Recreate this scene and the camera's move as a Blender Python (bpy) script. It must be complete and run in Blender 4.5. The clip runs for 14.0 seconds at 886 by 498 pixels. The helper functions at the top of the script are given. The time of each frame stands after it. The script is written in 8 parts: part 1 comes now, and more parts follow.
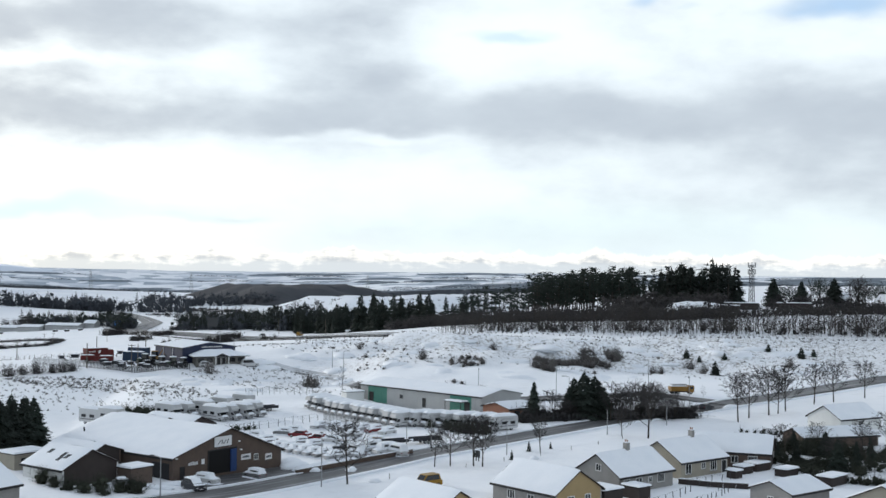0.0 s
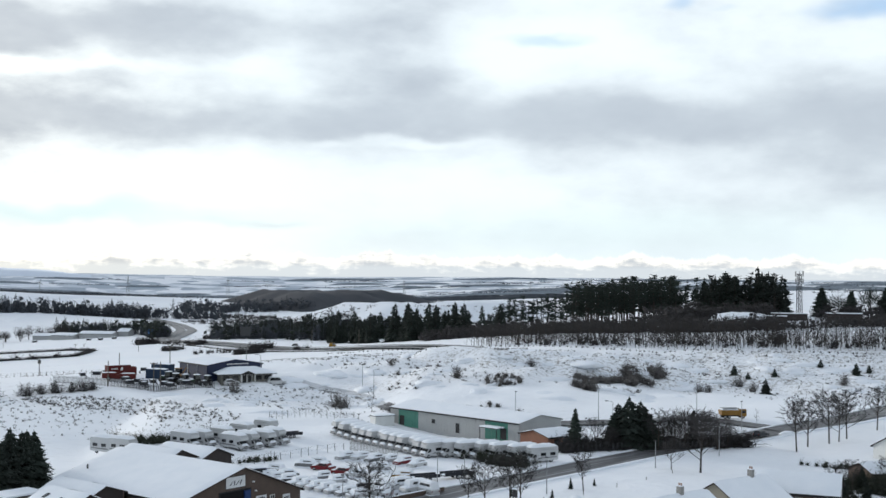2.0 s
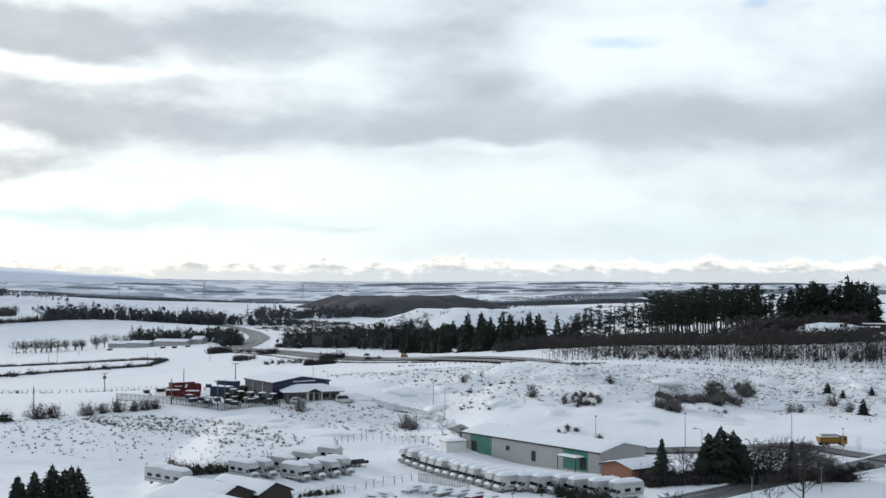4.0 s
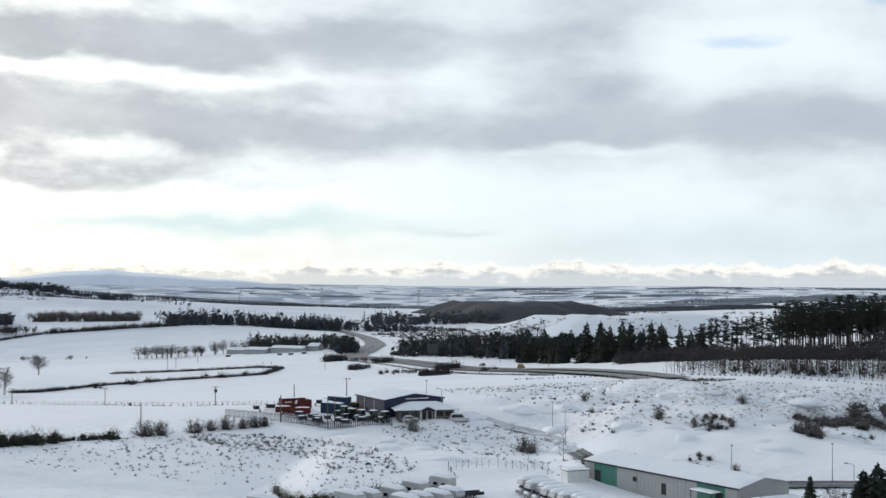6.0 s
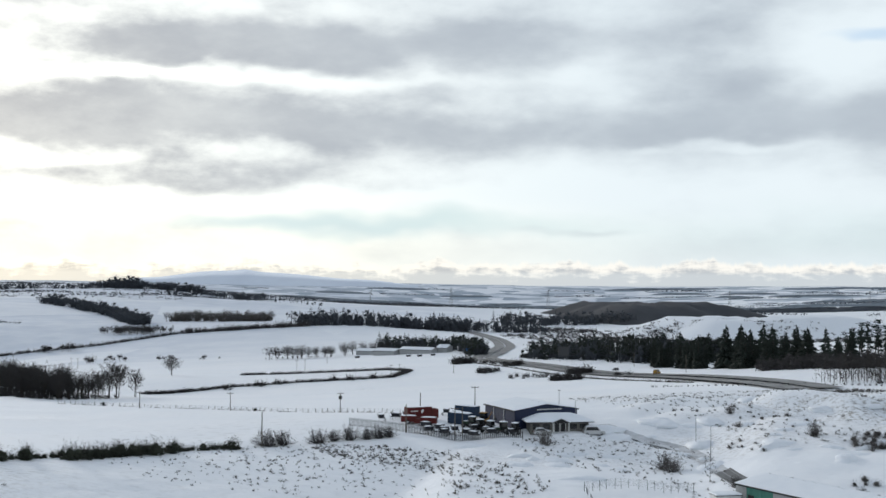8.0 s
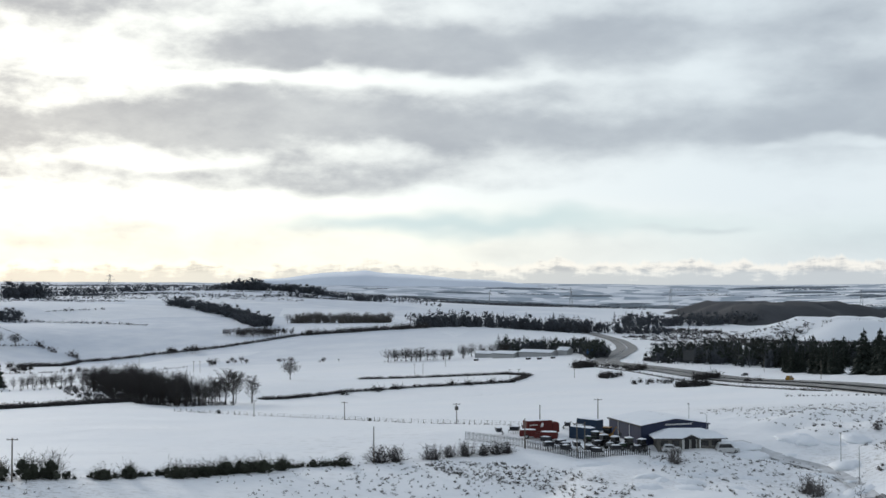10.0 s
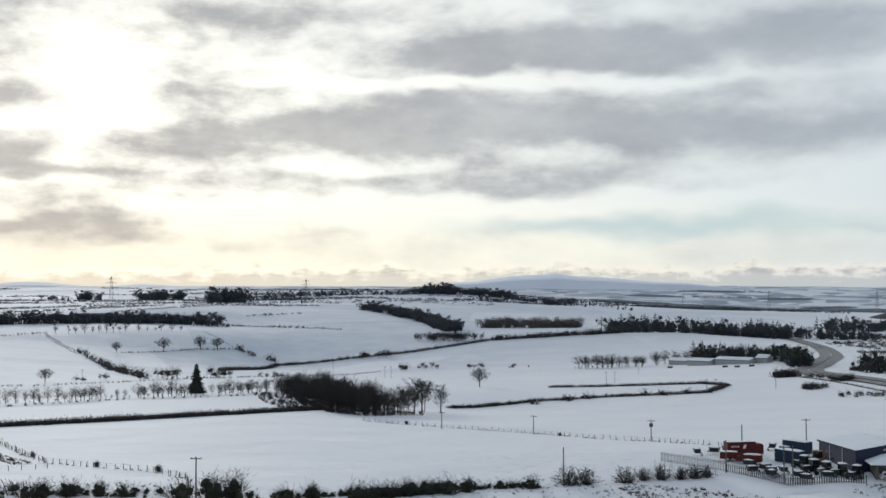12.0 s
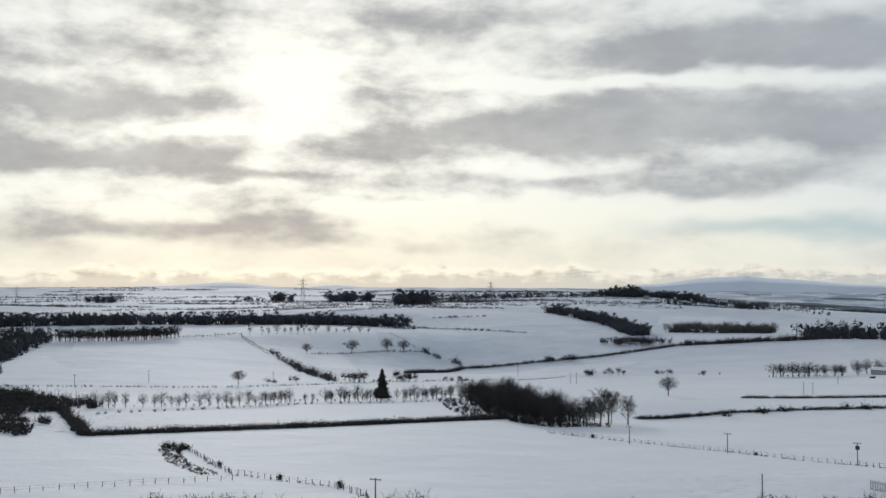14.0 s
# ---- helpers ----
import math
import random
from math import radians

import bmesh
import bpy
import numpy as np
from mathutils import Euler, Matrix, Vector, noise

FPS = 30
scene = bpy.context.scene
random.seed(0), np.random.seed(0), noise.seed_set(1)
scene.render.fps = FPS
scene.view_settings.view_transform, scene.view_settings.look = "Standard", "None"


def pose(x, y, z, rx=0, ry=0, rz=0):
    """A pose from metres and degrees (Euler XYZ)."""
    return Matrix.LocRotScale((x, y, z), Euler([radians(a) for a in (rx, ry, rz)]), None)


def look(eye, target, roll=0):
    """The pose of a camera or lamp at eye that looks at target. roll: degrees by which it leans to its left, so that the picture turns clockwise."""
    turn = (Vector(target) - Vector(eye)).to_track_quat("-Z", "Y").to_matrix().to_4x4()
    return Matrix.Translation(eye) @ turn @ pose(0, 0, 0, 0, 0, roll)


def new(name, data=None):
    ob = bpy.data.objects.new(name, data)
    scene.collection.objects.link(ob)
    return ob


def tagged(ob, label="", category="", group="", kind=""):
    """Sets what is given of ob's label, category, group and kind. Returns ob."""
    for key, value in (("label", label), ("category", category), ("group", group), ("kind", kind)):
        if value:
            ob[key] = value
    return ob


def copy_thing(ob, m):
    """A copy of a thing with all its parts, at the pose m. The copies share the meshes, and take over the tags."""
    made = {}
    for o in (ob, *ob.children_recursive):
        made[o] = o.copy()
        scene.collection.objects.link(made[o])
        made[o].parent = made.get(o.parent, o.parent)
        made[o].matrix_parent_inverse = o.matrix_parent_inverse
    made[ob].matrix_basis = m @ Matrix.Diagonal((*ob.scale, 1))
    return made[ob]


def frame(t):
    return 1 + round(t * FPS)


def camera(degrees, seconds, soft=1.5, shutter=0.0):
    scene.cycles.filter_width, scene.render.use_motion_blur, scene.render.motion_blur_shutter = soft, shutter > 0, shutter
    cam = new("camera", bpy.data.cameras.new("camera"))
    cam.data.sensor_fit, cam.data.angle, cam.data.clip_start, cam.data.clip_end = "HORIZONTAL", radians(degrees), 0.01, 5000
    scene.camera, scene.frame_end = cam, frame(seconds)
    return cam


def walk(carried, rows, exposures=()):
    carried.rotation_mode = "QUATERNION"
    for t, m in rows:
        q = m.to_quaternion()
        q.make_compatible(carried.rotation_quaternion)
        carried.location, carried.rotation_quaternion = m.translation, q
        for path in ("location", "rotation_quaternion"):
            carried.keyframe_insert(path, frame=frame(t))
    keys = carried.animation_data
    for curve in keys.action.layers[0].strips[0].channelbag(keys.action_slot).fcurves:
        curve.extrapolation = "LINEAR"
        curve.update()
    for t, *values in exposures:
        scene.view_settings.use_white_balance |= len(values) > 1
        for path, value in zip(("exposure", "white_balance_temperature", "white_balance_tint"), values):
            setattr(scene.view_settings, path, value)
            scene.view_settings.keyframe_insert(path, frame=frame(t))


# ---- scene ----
EYE = 33.0  # the first eye's height over the yard
cam = camera(41.6, 14.0)
ROWS = [
    (0, -0.00, 0.00, 0.00, 0.007, 1.130, 0.602),
    (0.5, 0.34, 3.44, 0.63, 0.376, 1.175, 0.575),
    (1, 0.45, 7.11, 1.16, 0.602, 1.239, 0.541),
    (1.5, 0.51, 10.63, 1.83, 0.837, 1.277, 0.499),
    (2, 0.44, 14.13, 2.49, 1.808, 1.314, 0.468),
    (2.5, 0.48, 17.67, 3.10, 3.110, 1.358, 0.399),
    (3, 0.37, 21.11, 3.67, 4.008, 1.414, 0.369),
    (5.5, -1.44, 37.99, 6.63, 9.080, 1.625, 0.220),
    (6, -2.18, 41.79, 6.99, 11.114, 1.667, 0.301),
    (6.5, -2.98, 45.50, 7.15, 13.024, 1.704, 0.400),
    (7, -3.95, 49.04, 7.36, 14.804, 1.712, 0.456),
    (7.5, -4.93, 52.63, 7.64, 16.243, 1.666, 0.394),
    (10, -10.02, 69.05, 9.64, 23.293, 1.583, -0.050),
    (10.5, -11.12, 71.81, 10.09, 25.632, 1.627, -0.164),
    (11, -12.28, 74.36, 10.49, 27.968, 1.693, -0.187),
    (11.5, -13.29, 76.55, 11.12, 30.305, 1.724, -0.264),
    (12, -14.32, 78.48, 11.62, 32.604, 1.749, -0.278),
    (12.5, -15.31, 80.22, 12.28, 34.878, 1.756, -0.261),
    (13, -16.66, 82.16, 12.79, 37.134, 1.780, -0.239),
    (13.5, -17.99, 83.79, 13.41, 39.396, 1.823, -0.155),
    (14, -19.05, 85.21, 13.98, 41.678, 1.836, -0.087),
]


def flown(x, y, z, yaw, pitch, roll):
    a, b = radians(yaw), radians(pitch)
    eye = Vector((x, y, z + EYE))
    return look(eye, eye + Vector((-math.sin(a) * math.cos(b), math.cos(a) * math.cos(b), math.sin(b))), roll)


walk(cam, [(t, flown(*row)) for t, *row in ROWS], exposures=((0, 0.26), (4, 0.17), (7.5, 0.02), (11, -0.18), (14, -0.44)))

# ---- world: a broken winter overcast, the sun low behind cloud
SUN_BEARING, SUN_HEIGHT = 52.0, 12.0


def world_nodes():
    w = bpy.data.worlds.new("winter_sky")
    scene.world = w
    w.use_nodes = True
    nt = w.node_tree
    nt.nodes.clear()

    def node(kind, **kw):
        n = nt.nodes.new(kind)
        for k, v in kw.items():
            if k == "op":
                n.operation = v
            elif k == "ins":
                for i, x in v.items():
                    if isinstance(x, bpy.types.NodeSocket):
                        nt.links.new(x, n.inputs[i])
                    else:
                        n.inputs[i].default_value = x
        return n

    def m(op, a, b=0.0, c=0.0):
        return node("ShaderNodeMath", op=op, ins={0: a, 1: b, 2: c}).outputs[0]

    def mixc(f, a, b):
        n = nt.nodes.new("ShaderNodeMix")
        n.data_type = "RGBA"
        for i, x in ((0, f), (6, a), (7, b)):
            if isinstance(x, bpy.types.NodeSocket):
                nt.links.new(x, n.inputs[i])
            else:
                n.inputs[i].default_value = x
        return n.outputs[2]

    way = nt.nodes.new("ShaderNodeTexCoord").outputs["Generated"]
    sep = node("ShaderNodeSeparateXYZ", ins={0: way})
    x, y, z = sep.outputs
    bearing = m("MULTIPLY", m("ARCTAN2", m("MULTIPLY", x, -1.0), y), 180 / math.pi)
    height = m("MULTIPLY", m("ARCSINE", z), 180 / math.pi)
    flat = node("ShaderNodeCombineXYZ", ins={0: bearing, 1: height}).outputs[0]

    def noise_at(scale, sx, sy, detail, rough=0.55, distort=0.0, shift=0.0):
        v = node("ShaderNodeVectorMath", op="MULTIPLY_ADD", ins={0: flat, 1: (sx, sy, 1), 2: (shift, shift * 0.7, shift)}).outputs[0]
        return node("ShaderNodeTexNoise", ins={"Vector": v, "Scale": scale, "Detail": detail, "Roughness": rough, "Distortion": distort}).outputs[0]

    # the drift of the cloud's edges, longer than it is high
    wa, wb = noise_at(0.16, 1.0, 2.2, 3, 0.5, 0.0, 3.0), noise_at(0.16, 1.0, 2.2, 3, 0.5, 0.0, 31.0)
    px = m("ADD", m("MULTIPLY_ADD", wa, 7.0, -3.5), bearing)
    py = m("ADD", m("MULTIPLY_ADD", wb, 2.6, -1.3), height)
    pos = node("ShaderNodeCombineXYZ", ins={0: px, 1: py}).outputs[0]

    def bank(total, at, up, wide, tall, much, where=None):
        """Adds a lens-shaped bank of cloud (or, with much below 0, a gap) to the cover."""
        v = node("ShaderNodeVectorMath", op="MULTIPLY_ADD", ins={0: where or pos, 1: (1 / wide, 1 / tall, 0), 2: (-at / wide, -up / tall, 0)}).outputs[0]
        d = node("ShaderNodeVectorMath", op="LENGTH", ins={0: v}).outputs["Value"]
        n = nt.nodes.new("ShaderNodeMapRange")
        n.interpolation_type = "SMOOTHSTEP"
        nt.links.new(d, n.inputs[0])
        for i, val in ((1, 0.1), (2, 1.5), (3, 1.0), (4, 0.0)):
            n.inputs[i].default_value = val
        return m("MULTIPLY_ADD", n.outputs[0], much, total)

    def soft(value, lo, hi):
        n = nt.nodes.new("ShaderNodeMapRange")
        n.interpolation_type = "SMOOTHSTEP"
        nt.links.new(value, n.inputs[0])
        n.inputs[1].default_value, n.inputs[2].default_value = lo, hi
        return n.outputs[0]

    glow = bank(0.0, SUN_BEARING - 2, 7.5, 30, 14, 1.0, flat)
    core = bank(0.0, SUN_BEARING - 2.5, 9.5, 6, 4.5, 1.0)
    cover = m("MULTIPLY", soft(height, 13.0, 30.0), 1.1)
    for b in CLOUD_BANKS + CLOUD_RAGS + CLOUD_GAPS:
        cover = bank(cover, *b)
    # soft billows within the banks, loose rags between them, and more broken cloud towards the sun
    fbm = m("MULTIPLY_ADD", noise_at(0.15, 1.0, 2.2, 6, 0.5, 0.0, 19.0), 2.6, -1.3)
    puffs = m("MULTIPLY_ADD", noise_at(0.5, 1.0, 2.1, 6, 0.58, 0.0, 47.0), 1.5, -0.75)
    rough = m("ADD", fbm, m("MULTIPLY", puffs, m("MULTIPLY_ADD", glow, 1.0, 0.3)))
    calm = soft(height, 0.8, 4.0)
    veil = m("SUBTRACT", soft(height, 4.0, 7.5), m("MULTIPLY", core, 0.35))
    cover = m("MULTIPLY_ADD", veil, 0.26, cover)
    cover = m("MULTIPLY_ADD", rough, m("MULTIPLY_ADD", calm, 0.6, 0.3), cover)
    dark = soft(m("MULTIPLY", cover, m("MULTIPLY_ADD", glow, 0.55, 1.0)), -0.45, 1.45)

    # brightness towards the hidden sun
    lowglow = bank(0.0, 48, 1.4, 36, 2.6, 1.0, flat)
    sky = nt.nodes.new("ShaderNodeTexSky")
    sky.sky_type, sky.sun_disc = "NISHITA", False
    sky.sun_elevation, sky.sun_rotation = radians(SUN_HEIGHT), radians(-SUN_BEARING)
    blue = node("ShaderNodeVectorMath", op="SCALE", ins={0: sky.outputs[0], 3: 0.1}).outputs[0]
    white = mixc(glow, (0.84, 0.93, 0.98, 1), (1.36, 1.37, 1.27, 1))
    white = mixc(m("MULTIPLY", core, 0.15), white, (1.62, 1.6, 1.5, 1))
    white = mixc(m("MULTIPLY", lowglow, 0.85), white, (1.26, 1.23, 1.03, 1))
    gap = bank(bank(bank(0.0, -19, 12.5, 3.6, 0.55, 0.9), -3.4, 11.4, 2.0, 0.25, 0.45), -11, 12.8, 1.0, 0.35, 0.6)
    pale = bank(bank(0.0, 21, 2.85, 11, 0.7, 1.0), -8, 2.2, 20, 1.6, 0.6)
    white = mixc(pale, white, (0.7, 0.84, 0.86, 1))
    white = mixc(m("MINIMUM", gap, 1.0), white, (0.36, 0.58, 0.86, 1))
    grey = mixc(glow, (0.45, 0.51, 0.58, 1), (0.49, 0.505, 0.53, 1))
    grey = mixc(soft(rough, -0.9, 0.9), mixc(0.3, grey, white), grey)
    grey = mixc(soft(height, 16.0, 38.0), grey, (0.42, 0.48, 0.56, 1))
    cloud = mixc(dark, white, grey)
    # far heaped cloud along the horizon: cream tops over grey bases
    along_h = node("ShaderNodeCombineXYZ", ins={0: m("MULTIPLY", bearing, 0.32)}).outputs[0]
    tops = node("ShaderNodeTexNoise", ins={"Vector": along_h, "Scale": 1.0, "Detail": 6, "Roughness": 0.62}).outputs[0]
    puff = noise_at(1.0, 0.9, 2.6, 5, 0.6, 0.2, 61.0)
    above = m("SUBTRACT", m("MULTIPLY_ADD", tops, 2.3, -0.2), height)
    heap = m("MULTIPLY", soft(above, -0.1, 0.18), m("MULTIPLY_ADD", soft(height, 0.35, 0.6), 0.3, 0.65))
    shade = soft(m("ADD", above, m("MULTIPLY_ADD", puff, 1.8, -0.9)), 0.1, 0.75)
    lit = mixc(glow, (1.02, 1.0, 0.94, 1), (1.4, 1.36, 1.12, 1))
    foot = mixc(glow, (0.52, 0.56, 0.6, 1), (0.8, 0.77, 0.66, 1))
    cloud = mixc(heap, cloud, mixc(shade, lit, foot))
    seen = mixc(0.03, cloud, blue)
    out = node("ShaderNodeBackground", ins={0: seen, 1: SKY_STRENGTH})
    nt.links.new(out.outputs[0], nt.nodes.new("ShaderNodeOutputWorld").inputs[0])


# bearing, height, half width, half height in degrees, thickness
CLOUD_BANKS = [
    (17, 11.5, 15, 1.25, 1.05), (15, 7.2, 11, 1.2, 0.85), (3, 8.1, 9, 1.6, 1.0), (-7, 7.6, 8, 1.6, 0.9), (-18.5, 7.2, 9, 2.6, 0.95), (-14, 4.4, 11, 1.7, 0.75),
    (27, 8.0, 9, 1.1, 0.9), (40, 7.1, 9, 0.8, 0.8), (33, 7.4, 7, 1.3, 0.6), (30, 11.3, 8, 0.9, 0.75), (38.5, 13.1, 6, 0.7, 0.5), (58.5, 8.7, 7, 0.9, 1.0), (58, 6.2, 7, 0.85, 1.25),
    (55, 3.0, 9, 0.6, 0.9), (46.8, 2.1, 5, 0.4, 0.5),
]
CLOUD_RAGS = [
    (20, 9.2, 4, 0.5, 0.3), (50, 5.5, 3, 0.35, 0.7), (27, 4.7, 12, 0.5, 0.55), (10.6, 2.6, 2.5, 0.22, 0.5), (34, 9.0, 3, 0.4, 0.5), (48, 2.5, 2.5, 0.4, 0.5),
    (38.5, 5.2, 4, 0.4, 0.6), (30, 5.2, 7, 0.6, 0.5), (44, 4.2, 3, 0.25, 0.5), (60, 11.3, 5, 0.8, 0.35), (53, 13.2, 4, 0.5, 0.25), (45, 9.0, 2.5, 0.3, 0.4),
]
CLOUD_GAPS = [
    (4, 6.3, 4, 0.35, -0.6), (-5, 11.2, 8, 1.2, -0.6), (13, 3.6, 16, 1.5, -0.5), (25, 9.8, 9, 0.5, -0.7), (49.5, 9.9, 3.0, 3.6, -0.6), (37, 9.9, 6, 0.4, -0.6), (52.4, 7.4, 4, 0.3, -0.6), (40, 3.6, 14, 0.7, -0.4),
]
SKY_STRENGTH = 1.0
world_nodes()
sun = new("sun", bpy.data.lights.new("sun", "SUN"))
sun.data.energy, sun.data.angle, sun.data.color = 1.7, radians(9), (1.0, 0.96, 0.9)
a, b = radians(SUN_BEARING), radians(SUN_HEIGHT)
sun.matrix_world = look(Vector((-math.sin(a) * math.cos(b), math.cos(a) * math.cos(b), math.sin(b))) * 100, (0, 0, 0))

# ---- materials
MATS = {}


def material(name, colour, rough=0.8, metal=0.0, spots=None, scale=1.0, mix=0.5, bump=0.0, bump_scale=None, fine=0.25, spec=0.3, vary=0.0):
    """A plain surface with stains at a large scale, grain at a small one, fine relief, and a shade that varies from piece to piece."""
    mat = bpy.data.materials.new(name)
    mat.use_nodes = True
    nt = mat.node_tree
    bsdf = nt.nodes["Principled BSDF"]
    bsdf.inputs["Roughness"].default_value, bsdf.inputs["Metallic"].default_value = rough, metal
    bsdf.inputs["Specular IOR Level"].default_value = spec
    at = nt.nodes.new("ShaderNodeTexCoord").outputs["Object"]

    def noise_node(s, d=4):
        n = nt.nodes.new("ShaderNodeTexNoise")
        n.inputs["Scale"].default_value, n.inputs["Detail"].default_value = s, d
        nt.links.new(at, n.inputs["Vector"])
        return n.outputs[0]

    def mixed(f, a, b):
        n = nt.nodes.new("ShaderNodeMix")
        n.data_type = "RGBA"
        for i, v in ((0, f), (6, a), (7, b)):
            if isinstance(v, bpy.types.NodeSocket):
                nt.links.new(v, n.inputs[i])
            else:
                n.inputs[i].default_value = v
        return n.outputs[2]

    spots = spots or tuple(c * 0.7 for c in colour)
    r = nt.nodes.new("ShaderNodeMapRange")
    nt.links.new(noise_node(scale), r.inputs[0])
    r.inputs[1].default_value, r.inputs[2].default_value, r.inputs[4].default_value = 0.35, 0.7, mix
    c = mixed(r.outputs[0], (*colour, 1), (*spots, 1))
    if fine:
        g = nt.nodes.new("ShaderNodeMapRange")
        nt.links.new(noise_node(scale * 9, 3), g.inputs[0])
        g.inputs[1].default_value, g.inputs[2].default_value, g.inputs[4].default_value = 0.4, 0.75, fine
        c = mixed(g.outputs[0], c, (*[v * 0.6 for v in colour], 1))
    if vary:
        h = nt.nodes.new("ShaderNodeHueSaturation")
        v = nt.nodes.new("ShaderNodeMapRange")
        nt.links.new(nt.nodes.new("ShaderNodeObjectInfo").outputs["Random"], v.inputs[0])
        v.inputs[3].default_value, v.inputs[4].default_value = 1 - vary, 1 + vary
        nt.links.new(v.outputs[0], h.inputs["Value"])
        nt.links.new(c, h.inputs["Color"])
        c = h.outputs[0]
    nt.links.new(c, bsdf.inputs["Base Color"])
    if bump:
        b = nt.nodes.new("ShaderNodeBump")
        b.inputs["Strength"].default_value, b.inputs["Distance"].default_value = bump, 0.1
        nt.links.new(noise_node(bump_scale or scale * 4), b.inputs["Height"])
        nt.links.new(b.outputs[0], bsdf.inputs["Normal"])
    MATS[name] = mat
    return mat


SNOW = material("snow", (0.80, 0.83, 0.87), 0.75, spots=(0.74, 0.78, 0.84), scale=0.5, mix=0.7, bump=0.25, bump_scale=1.3, fine=0.08)
ROOF_SNOW = material("roof_snow", (0.81, 0.84, 0.88), 0.75, spots=(0.75, 0.79, 0.84), scale=0.35, mix=0.8, bump=0.2, bump_scale=0.9, fine=0.06)
HARL = material("grey_harling", (0.27, 0.265, 0.255), 0.95, spots=(0.2, 0.197, 0.19), scale=0.6, mix=0.6, bump=0.3, bump_scale=14)
CREAM = material("cream_render", (0.33, 0.305, 0.25), 0.9, spots=(0.26, 0.24, 0.2), scale=0.7, mix=0.5, bump=0.2, bump_scale=14)
OCHRE = material("ochre_render", (0.34, 0.25, 0.13), 0.9, spots=(0.27, 0.2, 0.11), scale=0.7, mix=0.5, bump=0.2, bump_scale=14)
WHITE_WALL = material("white_render", (0.68, 0.69, 0.68), 0.9, spots=(0.55, 0.56, 0.55), scale=0.6, mix=0.5, bump=0.2, bump_scale=14)
BROWN_BRICK = material("brown_brick", (0.115, 0.085, 0.07), 0.9, spots=(0.08, 0.062, 0.055), scale=0.8, mix=0.6, bump=0.3, bump_scale=9)
DARK_TIMBER = material("dark_cladding", (0.045, 0.036, 0.034), 0.85, spots=(0.03, 0.026, 0.025), scale=0.9, bump=0.2, bump_scale=6)
RED_BRICK = material("red_brick", (0.24, 0.115, 0.075), 0.9, spots=(0.17, 0.085, 0.06), scale=1.2, bump=0.3, bump_scale=9)
GREY_PANEL = material("grey_metal_panel", (0.36, 0.37, 0.37), 0.55, spots=(0.3, 0.31, 0.31), scale=0.4, mix=0.5)
GREEN_PANEL = material("green_metal_panel", (0.055, 0.2, 0.155), 0.5, spots=(0.045, 0.16, 0.125), scale=0.5, mix=0.5)
NAVY_PANEL = material("navy_metal_panel", (0.012, 0.02, 0.058), 0.45, spots=(0.016, 0.024, 0.05), scale=0.4, mix=0.5)
STONE_WALL = material("grey_stone", (0.16, 0.155, 0.14), 0.95, spots=(0.1, 0.1, 0.09), scale=1.5, mix=0.8, bump=0.5, bump_scale=5)
TRIM = material("white_frame", (0.72, 0.73, 0.72), 0.5, scale=2, mix=0.2)
DARK = material("dark_frame", (0.022, 0.022, 0.024), 0.6, scale=2, mix=0.3)
INTERIOR_SHADE = material("interior_shade", (0.008, 0.008, 0.009), 0.9, scale=2, mix=0.3)
BLUE_DOOR = material("blue_door_paint", (0.02, 0.055, 0.17), 0.5, scale=1.5, mix=0.4)
POT = material("chimney_clay", (0.3, 0.16, 0.1), 0.9, scale=3)
ASPHALT = None
TIMBER = material("weathered_timber", (0.13, 0.115, 0.095), 0.9, spots=(0.085, 0.075, 0.065), scale=2, bump=0.3)
STEEL = material("galvanised_steel", (0.3, 0.31, 0.32), 0.5, 0.6, scale=1.5, mix=0.4)
PALE_STEEL = material("fence_steel", (0.3, 0.31, 0.31), 0.6, 0.2, scale=1.5, mix=0.4)
DARK_STEEL = material("dark_steel", (0.06, 0.062, 0.065), 0.6, 0.3, scale=1.5, mix=0.4)
BARK = material("bark", (0.05, 0.042, 0.036), 0.95, spots=(0.032, 0.028, 0.025), scale=1.5, mix=0.7, fine=0.3, vary=0.25)
PALE_BARK = material("pale_bark", (0.11, 0.1, 0.09), 0.95, spots=(0.06, 0.055, 0.05), scale=1.5, mix=0.7, vary=0.2)
NEEDLES = material("fir_needles", (0.024, 0.034, 0.027), 0.85, spots=(0.011, 0.017, 0.014), scale=0.6, mix=0.8, fine=0.3, vary=0.3)
BROOM = material("evergreen_leaves", (0.035, 0.04, 0.028), 0.9, spots=(0.022, 0.026, 0.02), scale=0.8, mix=0.8, vary=0.3)
TWIGS = material("winter_twigs", (0.048, 0.045, 0.045), 0.95, spots=(0.032, 0.031, 0.032), scale=0.5, mix=0.8, vary=0.3)
PALE_TWIGS = material("pale_winter_twigs", (0.115, 0.108, 0.104), 0.95, spots=(0.075, 0.072, 0.07), scale=0.5, mix=0.8, vary=0.3)
GRASS = material("dead_grass", (0.085, 0.078, 0.068), 0.95, spots=(0.055, 0.051, 0.046), scale=0.5, mix=0.8, vary=0.3)
# bluish haze put into the base colours of far moor and woods
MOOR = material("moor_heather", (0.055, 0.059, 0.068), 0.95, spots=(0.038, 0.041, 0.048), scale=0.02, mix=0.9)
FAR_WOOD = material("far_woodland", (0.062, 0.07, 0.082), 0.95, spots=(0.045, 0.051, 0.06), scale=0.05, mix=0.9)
RUBBER = material("tyre_rubber", (0.015, 0.015, 0.015), 0.85, scale=3)
GLASS = material("dark_glazing", (0.012, 0.014, 0.016), 0.08, scale=1, mix=0.2, fine=0, spec=0.6)
